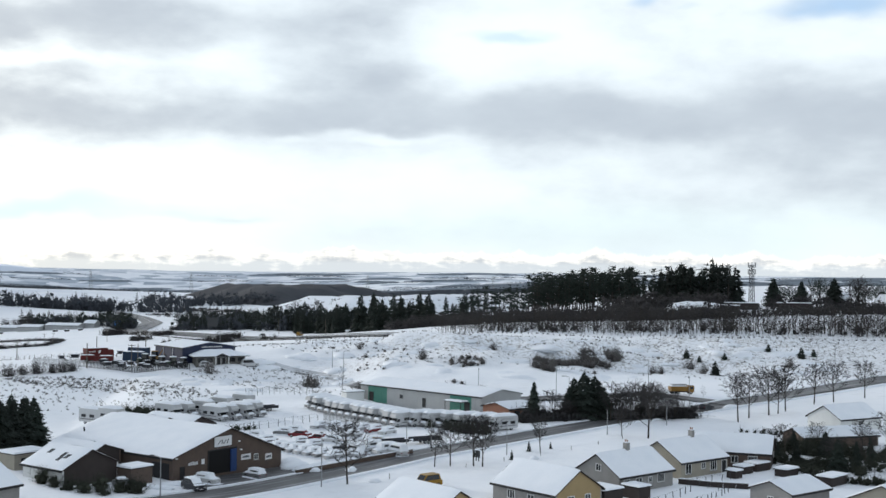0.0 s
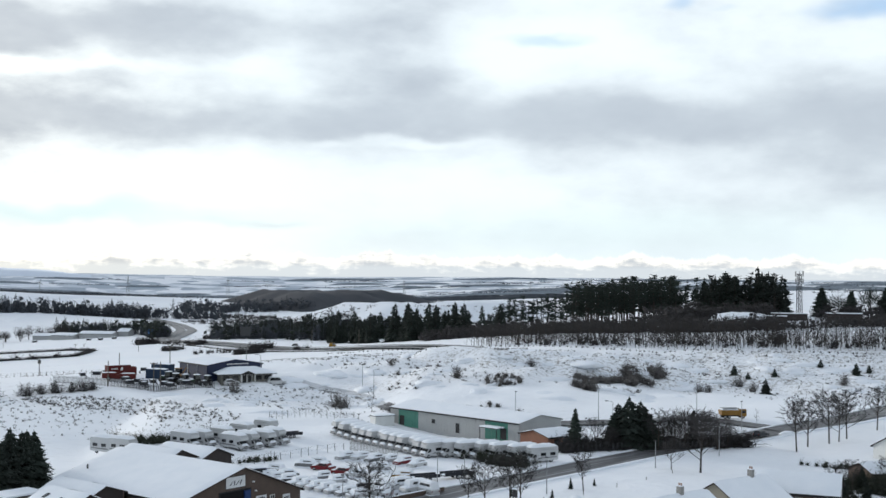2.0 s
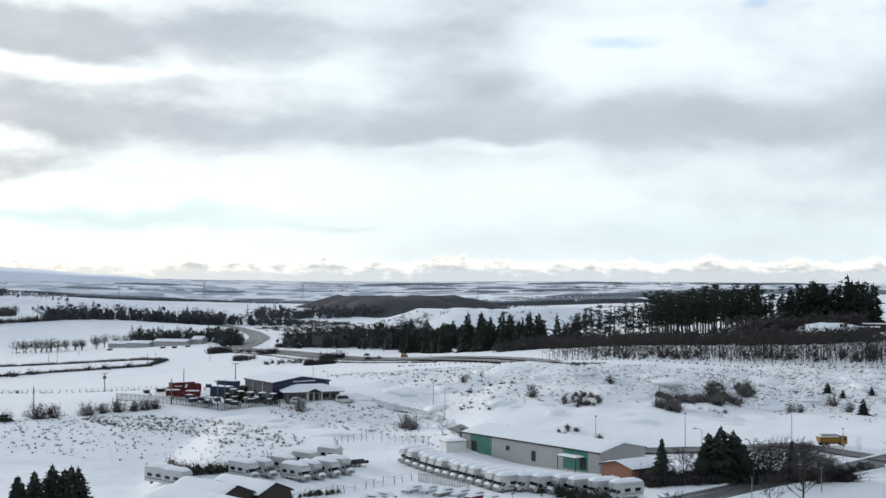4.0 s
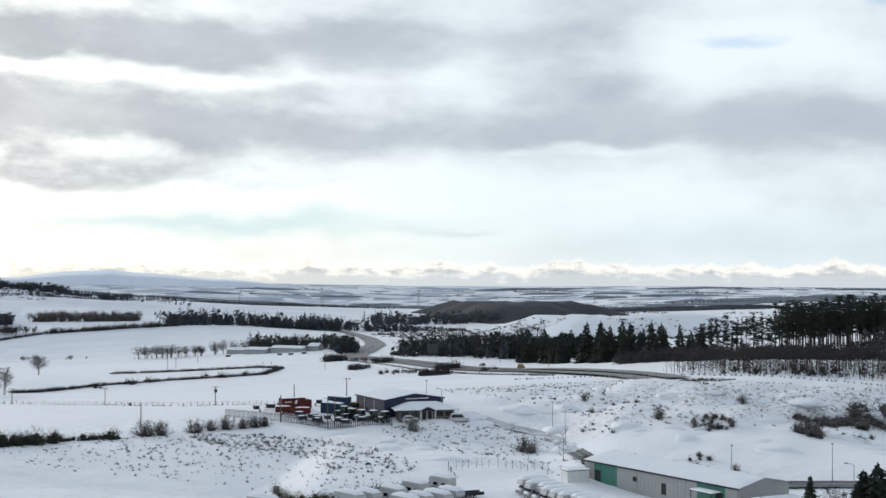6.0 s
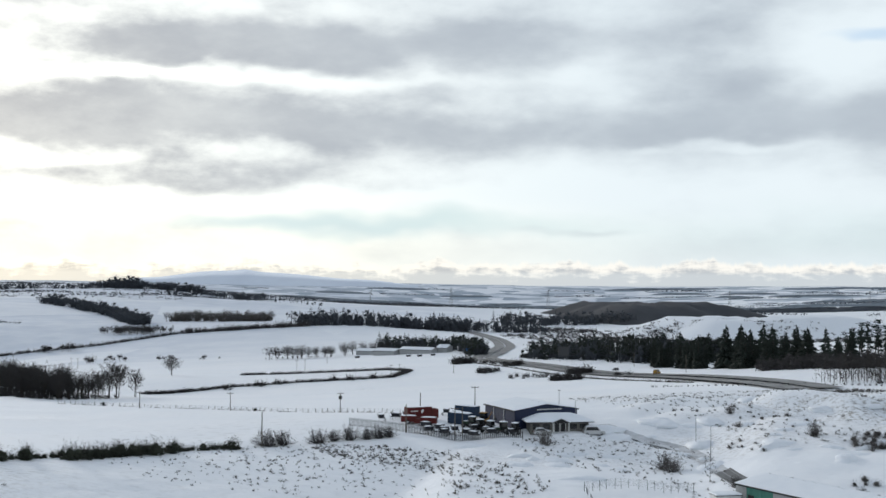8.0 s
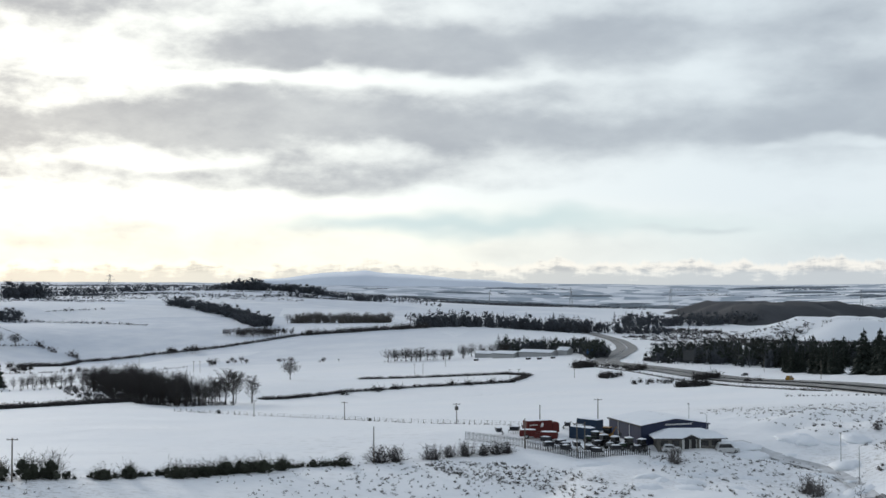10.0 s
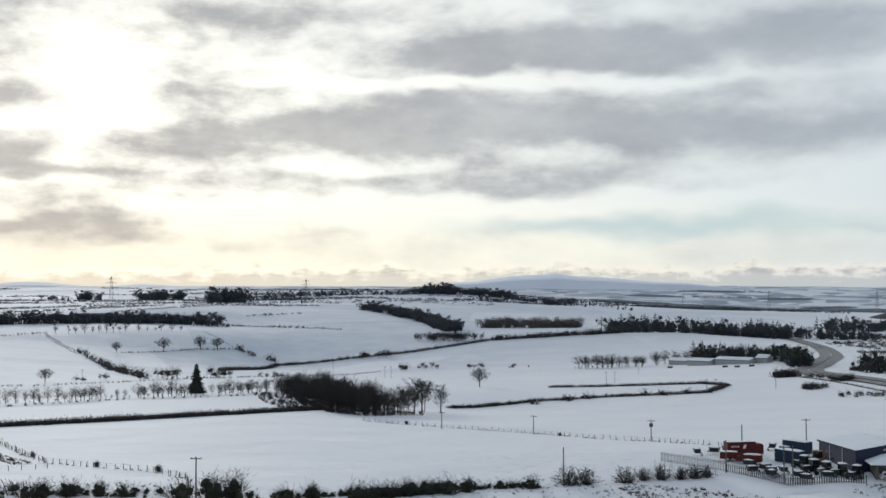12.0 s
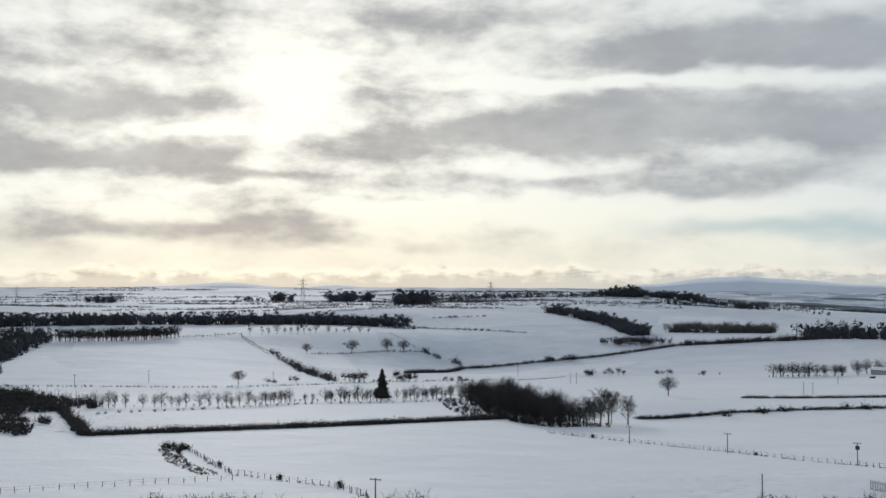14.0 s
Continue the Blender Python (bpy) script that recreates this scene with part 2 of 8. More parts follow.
WHITE_GRP = material("white_bodywork", (0.5, 0.51, 0.52), 0.35, spots=(0.42, 0.43, 0.43), scale=0.7, mix=0.4)
SILVER = material("silver_paint", (0.42, 0.43, 0.44), 0.3, 0.3, scale=0.8, mix=0.3)
CAR_RED = material("red_paint", (0.15, 0.014, 0.018), 0.35, scale=0.8, mix=0.3)
CAR_BLUE = material("blue_paint", (0.03, 0.06, 0.14), 0.35, scale=0.8, mix=0.3)
CAR_DARK = material("dark_paint", (0.018, 0.02, 0.026), 0.3, scale=0.8, mix=0.3)
CAR_GREY = material("grey_paint", (0.16, 0.165, 0.17), 0.35, scale=0.8, mix=0.3)
CAR_YELLOW = material("yellow_paint", (0.3, 0.17, 0.02), 0.4, spots=(0.2, 0.11, 0.02), scale=0.8, mix=0.4)
TRUCK_RED = material("red_curtain", (0.1, 0.014, 0.012), 0.7, spots=(0.06, 0.011, 0.01), scale=0.6, mix=0.5)
JCB = material("machine_yellow", (0.26, 0.14, 0.03), 0.5, scale=0.8, mix=0.5)
TRACTOR_GREEN = material("machine_green", (0.025, 0.05, 0.03), 0.5, scale=0.8, mix=0.5)
CONTAINER = material("container_blue", (0.014, 0.034, 0.07), 0.6, scale=0.8, mix=0.5)
# blue-grey of distance haze painted into the plain's woodland colour
FAR_PLAIN = material("hazy_plain_woods", (0.24, 0.275, 0.31), 0.95, spots=(0.18, 0.21, 0.24), scale=0.01, mix=0.9)
SALTED = material("salted_road", (0.15, 0.147, 0.145), 0.6, spots=(0.27, 0.27, 0.275), scale=0.12, mix=0.8)
TRODDEN = material("rutted_snow", (0.62, 0.64, 0.67), 0.8, spots=(0.36, 0.37, 0.385), scale=0.35, mix=0.9, bump=0.3, bump_scale=2.0)
SIGN = material("sign_white", (0.72, 0.73, 0.74), 0.5, scale=2, mix=0.2)
SIGN_INK = material("sign_ink", (0.03, 0.035, 0.05), 0.6, scale=2, mix=0.2)
SIGN_BLUE = material("sign_blue", (0.03, 0.12, 0.35), 0.5, scale=2, mix=0.2)
# haze put into the colour: bluish snow on the far hills
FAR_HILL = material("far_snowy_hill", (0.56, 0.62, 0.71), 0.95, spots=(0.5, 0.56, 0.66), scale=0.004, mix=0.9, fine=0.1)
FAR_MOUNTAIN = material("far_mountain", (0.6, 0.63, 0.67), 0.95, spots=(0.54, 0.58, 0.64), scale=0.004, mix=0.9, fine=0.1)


def asphalt():
    """Wet asphalt with packed snow left in streaks between the wheel tracks and along the edges (u runs across)."""
    mat = material("wet_asphalt", (0.085, 0.085, 0.088), 0.55, spots=(0.055, 0.055, 0.058), scale=0.4, mix=0.8, spec=0.4)
    nt = mat.node_tree
    bsdf = nt.nodes["Principled BSDF"]
    base = bsdf.inputs["Base Color"].links[0].from_socket
    uv = nt.nodes.new("ShaderNodeUVMap")
    sc = nt.nodes.new("ShaderNodeVectorMath")
    sc.operation = "MULTIPLY"
    sc.inputs[1].default_value = (11.0, 0.05, 1)
    nt.links.new(uv.outputs[0], sc.inputs[0])
    n = nt.nodes.new("ShaderNodeTexNoise")
    n.inputs["Scale"].default_value, n.inputs["Detail"].default_value = 1.0, 6
    nt.links.new(sc.outputs[0], n.inputs["Vector"])
    r = nt.nodes.new("ShaderNodeMapRange")
    nt.links.new(n.outputs[0], r.inputs[0])
    r.inputs[1].default_value, r.inputs[2].default_value, r.inputs[4].default_value = 0.52, 0.74, 0.6
    mx = nt.nodes.new("ShaderNodeMix")
    mx.data_type = "RGBA"
    nt.links.new(r.outputs[0], mx.inputs[0])
    nt.links.new(base, mx.inputs[6])
    mx.inputs[7].default_value = (0.5, 0.51, 0.53, 1)
    nt.links.new(mx.outputs[2], bsdf.inputs["Base Color"])
    return mat


ASPHALT = asphalt()


def ground_material():
    """Snow over fields; dead grass and scrub show through in the rough ground and round the field edges."""
    mat = bpy.data.materials.new("snowy_ground")
    mat.use_nodes = True
    nt = mat.node_tree
    bsdf = nt.nodes["Principled BSDF"]
    bsdf.inputs["Roughness"].default_value = 0.8
    bsdf.inputs["Specular IOR Level"].default_value = 0.15
    pos = nt.nodes.new("ShaderNodeNewGeometry").outputs["Position"]

    def noise_node(s, d=5, rough=0.55):
        n = nt.nodes.new("ShaderNodeTexNoise")
        n.inputs["Scale"].default_value, n.inputs["Detail"].default_value, n.inputs["Roughness"].default_value = s, d, rough
        nt.links.new(pos, n.inputs["Vector"])
        return n.outputs[0]

    def ranged(v, lo, hi, a, b, smooth=True):
        n = nt.nodes.new("ShaderNodeMapRange")
        n.interpolation_type = "SMOOTHSTEP" if smooth else "LINEAR"
        nt.links.new(v, n.inputs[0])
        for i, x in ((1, lo), (2, hi), (3, a), (4, b)):
            n.inputs[i].default_value = x
        return n.outputs[0]

    def m(op, a, b):
        n = nt.nodes.new("ShaderNodeMath")
        n.operation = op
        for i, v in ((0, a), (1, b)):
            if isinstance(v, bpy.types.NodeSocket):
                nt.links.new(v, n.inputs[i])
            else:
                n.inputs[i].default_value = v
        return n.outputs[0]

    def mixed(f, a, b):
        n = nt.nodes.new("ShaderNodeMix")
        n.data_type = "RGBA"
        for i, v in ((0, f), (6, a), (7, b)):
            if isinstance(v, bpy.types.NodeSocket):
                nt.links.new(v, n.inputs[i])
            else:
                n.inputs[i].default_value = v
        return n.outputs[2]

    def patch(x, y, rx, ry):
        v = nt.nodes.new("ShaderNodeVectorMath")
        v.operation = "MULTIPLY_ADD"
        nt.links.new(pos, v.inputs[0])
        v.inputs[1].default_value, v.inputs[2].default_value = (1 / rx, 1 / ry, 0), (-x / rx, -y / ry, 0)
        d = nt.nodes.new("ShaderNodeVectorMath")
        d.operation = "LENGTH"
        nt.links.new(v.outputs[0], d.inputs[0])
        return ranged(d.outputs["Value"], 0.5, 1.25, 1, 0)

    snow = mixed(ranged(noise_node(0.02, 6), 0.35, 0.7, 0, 1), (0.83, 0.855, 0.89, 1), (0.87, 0.885, 0.91, 1))
    snow = mixed(ranged(noise_node(0.5, 4), 0.5, 0.8, 0, 0.25), snow, (0.7, 0.74, 0.8, 1))
    wisps = m("MULTIPLY", ranged(noise_node(0.35, 6, 0.65), 0.5, 0.72, 0, 1), ranged(noise_node(0.012, 4), 0.45, 0.7, 0, 0.55))
    snow = mixed(wisps, snow, (0.56, 0.57, 0.575, 1))
    # cloud shade put into the colour across the valley, with thinner snow in some fields than in others
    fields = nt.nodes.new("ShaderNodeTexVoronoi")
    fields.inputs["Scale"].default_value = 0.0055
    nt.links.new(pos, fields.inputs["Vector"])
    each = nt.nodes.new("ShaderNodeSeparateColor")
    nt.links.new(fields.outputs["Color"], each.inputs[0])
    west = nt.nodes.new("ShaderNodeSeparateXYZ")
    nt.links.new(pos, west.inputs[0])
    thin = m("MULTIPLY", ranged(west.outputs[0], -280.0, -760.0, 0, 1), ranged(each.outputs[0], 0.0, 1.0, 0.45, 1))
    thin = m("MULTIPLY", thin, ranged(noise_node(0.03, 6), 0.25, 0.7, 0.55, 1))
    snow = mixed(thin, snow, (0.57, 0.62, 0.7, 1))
    rough = None
    for p in ROUGH_PATCHES:
        q = m("MULTIPLY", patch(*p[:4]), p[4])
        rough = q if rough is None else m("MAXIMUM", rough, q)
    tuft = m("MULTIPLY", ranged(noise_node(0.9, 6, 0.7), 0.46, 0.66, 0, 1), ranged(noise_node(0.07, 4), 0.36, 0.6, 0.3, 1))
    grass = mixed(ranged(noise_node(0.3), 0.4, 0.65, 0, 1), (0.2, 0.17, 0.125, 1), (0.12, 0.1, 0.08, 1))
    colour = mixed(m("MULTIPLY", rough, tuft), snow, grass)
    # the plain far off: fields under snow between bare woods and hedges, haze put in as blue-grey
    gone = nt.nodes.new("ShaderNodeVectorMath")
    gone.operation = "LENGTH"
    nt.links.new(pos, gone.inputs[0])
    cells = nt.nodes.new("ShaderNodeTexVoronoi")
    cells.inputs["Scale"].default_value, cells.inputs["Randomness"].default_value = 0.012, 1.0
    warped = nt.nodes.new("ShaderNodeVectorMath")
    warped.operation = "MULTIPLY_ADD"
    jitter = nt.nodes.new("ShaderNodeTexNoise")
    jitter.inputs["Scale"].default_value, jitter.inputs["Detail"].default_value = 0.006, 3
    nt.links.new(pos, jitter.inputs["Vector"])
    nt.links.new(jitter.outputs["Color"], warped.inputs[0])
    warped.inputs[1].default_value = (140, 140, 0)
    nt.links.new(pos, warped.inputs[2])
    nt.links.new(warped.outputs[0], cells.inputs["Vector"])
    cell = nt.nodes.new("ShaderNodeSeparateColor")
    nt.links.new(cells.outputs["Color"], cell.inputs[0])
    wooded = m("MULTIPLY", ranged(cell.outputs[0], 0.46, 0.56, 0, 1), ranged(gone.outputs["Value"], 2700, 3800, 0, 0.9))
    hazy_land = mixed(ranged(cell.outputs[1], 0.2, 0.9, 0, 1), (0.26, 0.32, 0.39, 1), (0.5, 0.55, 0.62, 1))
    colour = mixed(wooded, colour, hazy_land)
    nt.links.new(colour, bsdf.inputs["Base Color"])
    b = nt.nodes.new("ShaderNodeBump")
    b.inputs["Strength"].default_value, b.inputs["Distance"].default_value = 0.5, 0.4
    nt.links.new(m("ADD", m("MULTIPLY", noise_node(0.045, 5), 9.0), m("ADD", noise_node(0.25, 6), m("MULTIPLY", noise_node(1.2, 4), 0.35))), b.inputs["Height"])
    nt.links.new(b.outputs[0], bsdf.inputs["Normal"])
    return mat


# x, y, half widths, amount
ROUGH_PATCHES = [
    (-78, 282, 30, 12, 0.35), (-35, 302, 40, 16, 0.35), (-8, 318, 34, 22, 0.55), (25, 345, 60, 26, 0.9), (95, 358, 70, 46, 1.0), (150, 378, 70, 40, 0.9), (-25, 395, 60, 26, 0.8),
    (-60, 1350, 260, 180, 0.6), (-420, 3300, 700, 200, 0.25), (-150, 195, 40, 40, 0.4), (-400, 290, 90, 45, 0.5), (-170, 1200, 120, 90, 0.5), (-1350, 1850, 380, 140, 0.3),
]
GROUND = ground_material()


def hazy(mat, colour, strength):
    """Gives a material a glow, in place of daylight scattered by miles of air in front of the far backdrop."""
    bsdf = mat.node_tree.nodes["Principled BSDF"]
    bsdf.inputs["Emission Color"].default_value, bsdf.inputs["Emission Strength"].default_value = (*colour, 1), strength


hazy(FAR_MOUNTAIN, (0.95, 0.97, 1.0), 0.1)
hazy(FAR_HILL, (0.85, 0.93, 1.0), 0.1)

# ---- the lie of the land: spot heights as bearing (degrees left of +y), distance and height
NEAR_LAND = [
    (-25, 100, 0), (0, 100, 0), (45, 100, 4), (-21, 200, 0), (-5, 200, 0), (11, 196, 0), (30, 220, 7), (34, 250, 11.5),
    (45, 287, 11), (60, 250, 12), (3, 262, 0), (10, 262, 0), (-6, 262, 0.5), (0, 303, 0.5), (0, 330, 9), (4, 303, 1),
    (8, 298, 3), (14, 296, 4.5), (14, 335, 8), (18, 345, 7.5), (10, 330, 8), (-10, 300, 1.5), (-21, 300, 1), (-10, 345, 6),
    (-14, 388, 12), (-7, 390, 10.5), (0, 400, 10.5), (-21, 390, 9), (23, 329, 6), (20, 392, 4), (30, 350, 5),
]
MID_LAND = [
    (-15, 530, 19), (-11, 490, 15.5), (-5, 540, 13), (-22, 560, 17), (8, 489, 3), (8, 698, -5), (2, 705, -1), (17, 976, -16),
    (14, 774, -9), (19, 720, -10), (30, 530, -5), (27, 600, -12), (40, 654, -8), (50, 700, -8), (33, 637, -8), (41, 785, -12),
    (29, 911, -23), (35, 970, -25), (32, 1240, -31), (39, 1290, -36), (50, 900, -12), (43, 1414, -8), (58, 600, 0), (60, 1300, 0),
    (25, 1415, -8), (30, 1734, -8), (42, 1698, -4), (34, 1850, 2), (38, 1790, 6), (43, 1765, 6.5), (48, 1740, 6.5), (45, 400, 5), (-10, 800, 14), (-25, 1000, 18),
]
FAR_LAND = [
    (34, 3100, 31), (31, 2650, 24), (36, 2600, 22), (42, 2630, 16), (50, 2667, 20), (8, 2779, -22), (1, 2436, -15), (17, 3790, -38), (12, 3083, -28), (24, 2700, 2),
    (-10, 2500, 2), (-20, 2500, 12), (2, 1400, -22), (12, 1500, -24), (-35, 4950, 27), (0, 4950, 31), (20, 4950, 35), (45, 4950, 43),
    (65, 4950, 47), (90, 400, 8), (120, 300, 2), (180, 300, 0), (-180, 300, 0), (-90, 300, 0), (-50, 300, 0), (95, 1600, 10),
    (180, 2000, 10), (-180, 2000, 10), (-90, 2000, 15), (180, 4950, 40), (-180, 4950, 40), (-90, 4950, 35), (110, 4950, 45),
]
KNOTS = np.array(NEAR_LAND + MID_LAND + FAR_LAND, float)


def _plane(bearing, dist):
    return np.stack([np.radians(bearing), np.log(np.maximum(dist, 30.0))], -1)


def _kernel(a, b):
    return np.sqrt(((a[..., :, None, :] - b) ** 2).sum(-1) + 0.05 ** 2)


KNOT_AT = _plane(KNOTS[:, 0], KNOTS[:, 1])
KNOT_WEIGHT = np.linalg.solve(
    np.block([[_kernel(KNOT_AT, KNOT_AT), np.ones((len(KNOTS), 1))], [np.ones((1, len(KNOTS))), np.zeros((1, 1))]]),
    np.r_[KNOTS[:, 2], 0])


def heights(xs, ys):
    """The ground's height at arrays of places."""
    xs, ys = np.asarray(xs, float).ravel(), np.asarray(ys, float).ravel()
    at = _plane(np.degrees(np.arctan2(-xs, ys)), np.hypot(xs, ys))
    z = _kernel(at, KNOT_AT) @ KNOT_WEIGHT[:-1] + KNOT_WEIGHT[-1]
    # hummocks on the rough ground behind the yard, small swells elsewhere
    rough = np.exp(-(((xs - 15) / 75) ** 2 + ((ys - 362) / 42) ** 2) ** 2)
    rough += 0.5 * np.exp(-(((xs + 45) / 32) ** 2 + ((ys - 305) / 20) ** 2) ** 2)
    lumps = np.sin(xs / 7.1 + 1.3 * np.sin(ys / 9.7)) * np.sin(ys / 5.3 + 1.1 * np.sin(xs / 11.3))
    lumps += 0.5 * np.sin(xs / 3.1 + ys / 4.7) * np.sin(ys / 2.9 - xs / 6.1)
    swell = np.sin(xs / 61 + 0.7 * np.sin(ys / 83)) * np.sin(ys / 71) * np.clip((np.hypot(xs, ys) - 500) / 600, 0, 1)
    # the steep rim of the old workings behind the yard
    bear, dist = np.degrees(np.arctan2(-xs, ys)), np.hypot(xs, ys)
    rim = 352 + 3 * np.sin(bear * 1.7) + 6 * np.clip(bear - 0.5, 0, 3)
    ends = 1 / (1 + np.exp((bear - 2.6) * 4)) / (1 + np.exp((-8.5 - bear) * 1.5))
    bank = 3.2 * ends * np.where(dist < rim, np.exp(-((dist - rim) / 6.0) ** 2), np.exp(-((dist - rim) / 22.0) ** 2))
    ruts = np.sin(xs / 2.3 + 2.1 * np.sin(ys / 5.9)) * np.sin(ys / 1.9 + 1.7 * np.sin(xs / 4.3))
    return z + (1.25 * lumps + 0.3 * ruts) * rough * (1 - 0.6 * ends * np.exp(-((dist - rim) / 20.0) ** 2)) + bank + 1.2 * swell


def ground(x, y):
    return float(heights([x], [y])[0])

# ---- mesh tools
class Geo:
    """Collects vertices and faces for one mesh."""

    def __init__(self):
        self.v, self.f, self.uv = [], [], None

    def add(self, verts, faces):
        n = len(self.v)
        self.v += [tuple(p) for p in verts]
        self.f += [tuple(i + n for i in q) for q in faces]
        return self

    def box(self, x0, x1, y0, y1, z0, z1, bevel=0.0):
        if bevel:
            return self.frustum(x0, x1, y0, y1, z0, z1 - bevel, 0).slab(x0, x1, y0, y1, z1 - bevel, z1, bevel)
        v = [(x, y, z) for z in (z0, z1) for y in (y0, y1) for x in (x0, x1)]
        return self.add(v, [(0, 2, 3, 1), (4, 5, 7, 6), (0, 1, 5, 4), (1, 3, 7, 5), (3, 2, 6, 7), (2, 0, 4, 6)])

    def frustum(self, x0, x1, y0, y1, z0, z1, inset):
        i = inset
        v = [(x0, y0, z0), (x1, y0, z0), (x0, y1, z0), (x1, y1, z0), (x0 + i, y0 + i, z1), (x1 - i, y0 + i, z1), (x0 + i, y1 - i, z1), (x1 - i, y1 - i, z1)]
        return self.add(v, [(0, 2, 3, 1), (4, 5, 7, 6), (0, 1, 5, 4), (1, 3, 7, 5), (3, 2, 6, 7), (2, 0, 4, 6)])

    def slab(self, x0, x1, y0, y1, z0, z1, inset):
        return self.frustum(x0, x1, y0, y1, z0, z1, inset)

    def prism(self, outline, y0, y1):
        """An outline in x and z, pushed along y."""
        n = len(outline)
        v = [(x, y0, z) for x, z in outline] + [(x, y1, z) for x, z in outline]
        return self.add(v, [tuple(range(n)), tuple(range(2 * n - 1, n - 1, -1))] + [(i, i + n, (i + 1) % n + n, (i + 1) % n) for i in range(n)])

    def tube(self, path, radii, sides=5):
        rings = []
        for i, p in enumerate(path):
            p = Vector(p)
            d = (Vector(path[min(i + 1, len(path) - 1)]) - Vector(path[max(i - 1, 0)]))
            d = d.normalized() if d.length > 1e-6 else Vector((0, 0, 1))
            a = d.cross(Vector((0.31, 0.87, 0.2))).normalized()
            b = d.cross(a)
            rings.append([p + radii[i] * (a * math.cos(k * math.tau / sides) + b * math.sin(k * math.tau / sides)) for k in range(sides)])
        v = [p for r in rings for p in r]
        f = [(i * sides + k, i * sides + (k + 1) % sides, (i + 1) * sides + (k + 1) % sides, (i + 1) * sides + k) for i in range(len(rings) - 1) for k in range(sides)]
        f += [tuple(range(sides - 1, -1, -1)), tuple(range(len(v) - sides, len(v)))]
        return self.add(v, f)

    def blade(self, p, q, w, rnd):
        """A thin twig or blade of grass, broad at its foot."""
        p, q = Vector(p), Vector(q)
        s = (q - p).cross(Vector((rnd.gauss(0, 1), rnd.gauss(0, 1), rnd.gauss(0, 1))))
        s = s.normalized() * w * 0.5 if s.length > 1e-9 else Vector((w * 0.5, 0, 0))
        return self.add([p - s, p + s, q], [(0, 1, 2)])

    def cylinder(self, c, axis, r, length, sides=12):
        c, axis = Vector(c), Vector(axis).normalized()
        return self.tube([c - axis * length / 2, c + axis * length / 2], [r, r], sides)

    def lump(self, c, size, rnd, rough=0.25, rings=3, sides=6):
        """An uneven clump."""
        cx, cy, cz = c
        sx, sy, sz = size
        v = [(cx, cy, cz - sz)]
        for i in range(1, rings + 1):
            e = -math.pi / 2 + math.pi * i / (rings + 1)
            for k in range(sides):
                a = math.tau * (k + 0.5 * (i % 2)) / sides
                q = 1 + rnd.uniform(-rough, rough)
                v.append((cx + sx * q * math.cos(e) * math.cos(a), cy + sy * q * math.cos(e) * math.sin(a), cz + sz * q * math.sin(e)))
        v.append((cx, cy, cz + sz * (1 + rnd.uniform(-rough, rough))))
        top = len(v) - 1
        f = [(0, 1 + (k + 1) % sides, 1 + k) for k in range(sides)]
        for i in range(rings - 1):
            a = 1 + i * sides
            f += [(a + k, a + (k + 1) % sides, a + sides + (k + 1) % sides, a + sides + k) for k in range(sides)]
        a = 1 + (rings - 1) * sides
        f += [(a + k, a + (k + 1) % sides, top) for k in range(sides)]
        return self.add(v, f)

    def moved(self, m):
        self.v = [tuple(m @ Vector(p)) for p in self.v]
        return self

    def mesh(self, name, mat, smooth=False):
        me = bpy.data.meshes.new(name)
        me.from_pydata(self.v, [], self.f)
        me.materials.append(mat)
        if smooth:
            me.polygons.foreach_set("use_smooth", [True] * len(me.polygons))
        return me


def part(name, geo, mat, parent=None, label="", smooth=False, at=None):
    """One mesh object, under a thing or a part."""
    ob = new(name, geo.mesh(name, mat, smooth))
    if parent is not None:
        ob.parent = parent
    if at is not None:
        ob.matrix_basis = at
    return tagged(ob, label) if label else ob


def thing(name, label, category, m, group="", kind=""):
    ob = new(name)
    ob.empty_display_size = 0.5
    ob.matrix_basis = m
    return tagged(ob, label, category, group, kind)


def stand(x, y, turn=0.0, lift=0.0):
    """A pose on the ground, turned by degrees about z."""
    return pose(x, y, ground(x, y) + lift, 0, 0, turn)


# ---- the ground: one sheet to the horizon
def ground_sheet():
    bearings = np.unique(np.r_[np.linspace(-32, 72, 347), np.linspace(72, 328, 50)])[:-1]
    dists = np.unique(np.r_[0.0, np.geomspace(20, 140, 14), np.geomspace(140, 440, 150), np.geomspace(440, 1600, 70), np.geomspace(1600, 4950, 40)])[1:]
    bb, dd = np.meshgrid(np.radians(bearings), dists)
    xs, ys = -np.sin(bb) * dd, np.cos(bb) * dd
    zs = heights(xs, ys).reshape(xs.shape)
    n = len(bearings)
    verts = np.stack([xs, ys, zs], -1).reshape(-1, 3)
    i, k = np.meshgrid(np.arange(len(dists) - 1), np.arange(n), indexing="ij")
    faces = np.stack([i * n + k, i * n + (k + 1) % n, (i + 1) * n + (k + 1) % n, (i + 1) * n + k], -1).reshape(-1, 4)[:, ::-1]
    hub = len(verts)
    verts = np.r_[verts, [[0, 0, ground(0, 30)]]]
    me = bpy.data.meshes.new("ground")
    me.from_pydata(verts.tolist(), [], faces.tolist() + [(hub, (k + 1) % n, k) for k in range(n)])
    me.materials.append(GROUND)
    me.polygons.foreach_set("use_smooth", [True] * len(me.polygons))
    ob = new("ground", me)
    if me.polygons[0].normal.z < 0:
        me.flip_normals()
    return tagged(ob, "snow-covered fields and rough moor with dead grass showing", "ground", kind="structure")


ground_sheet()


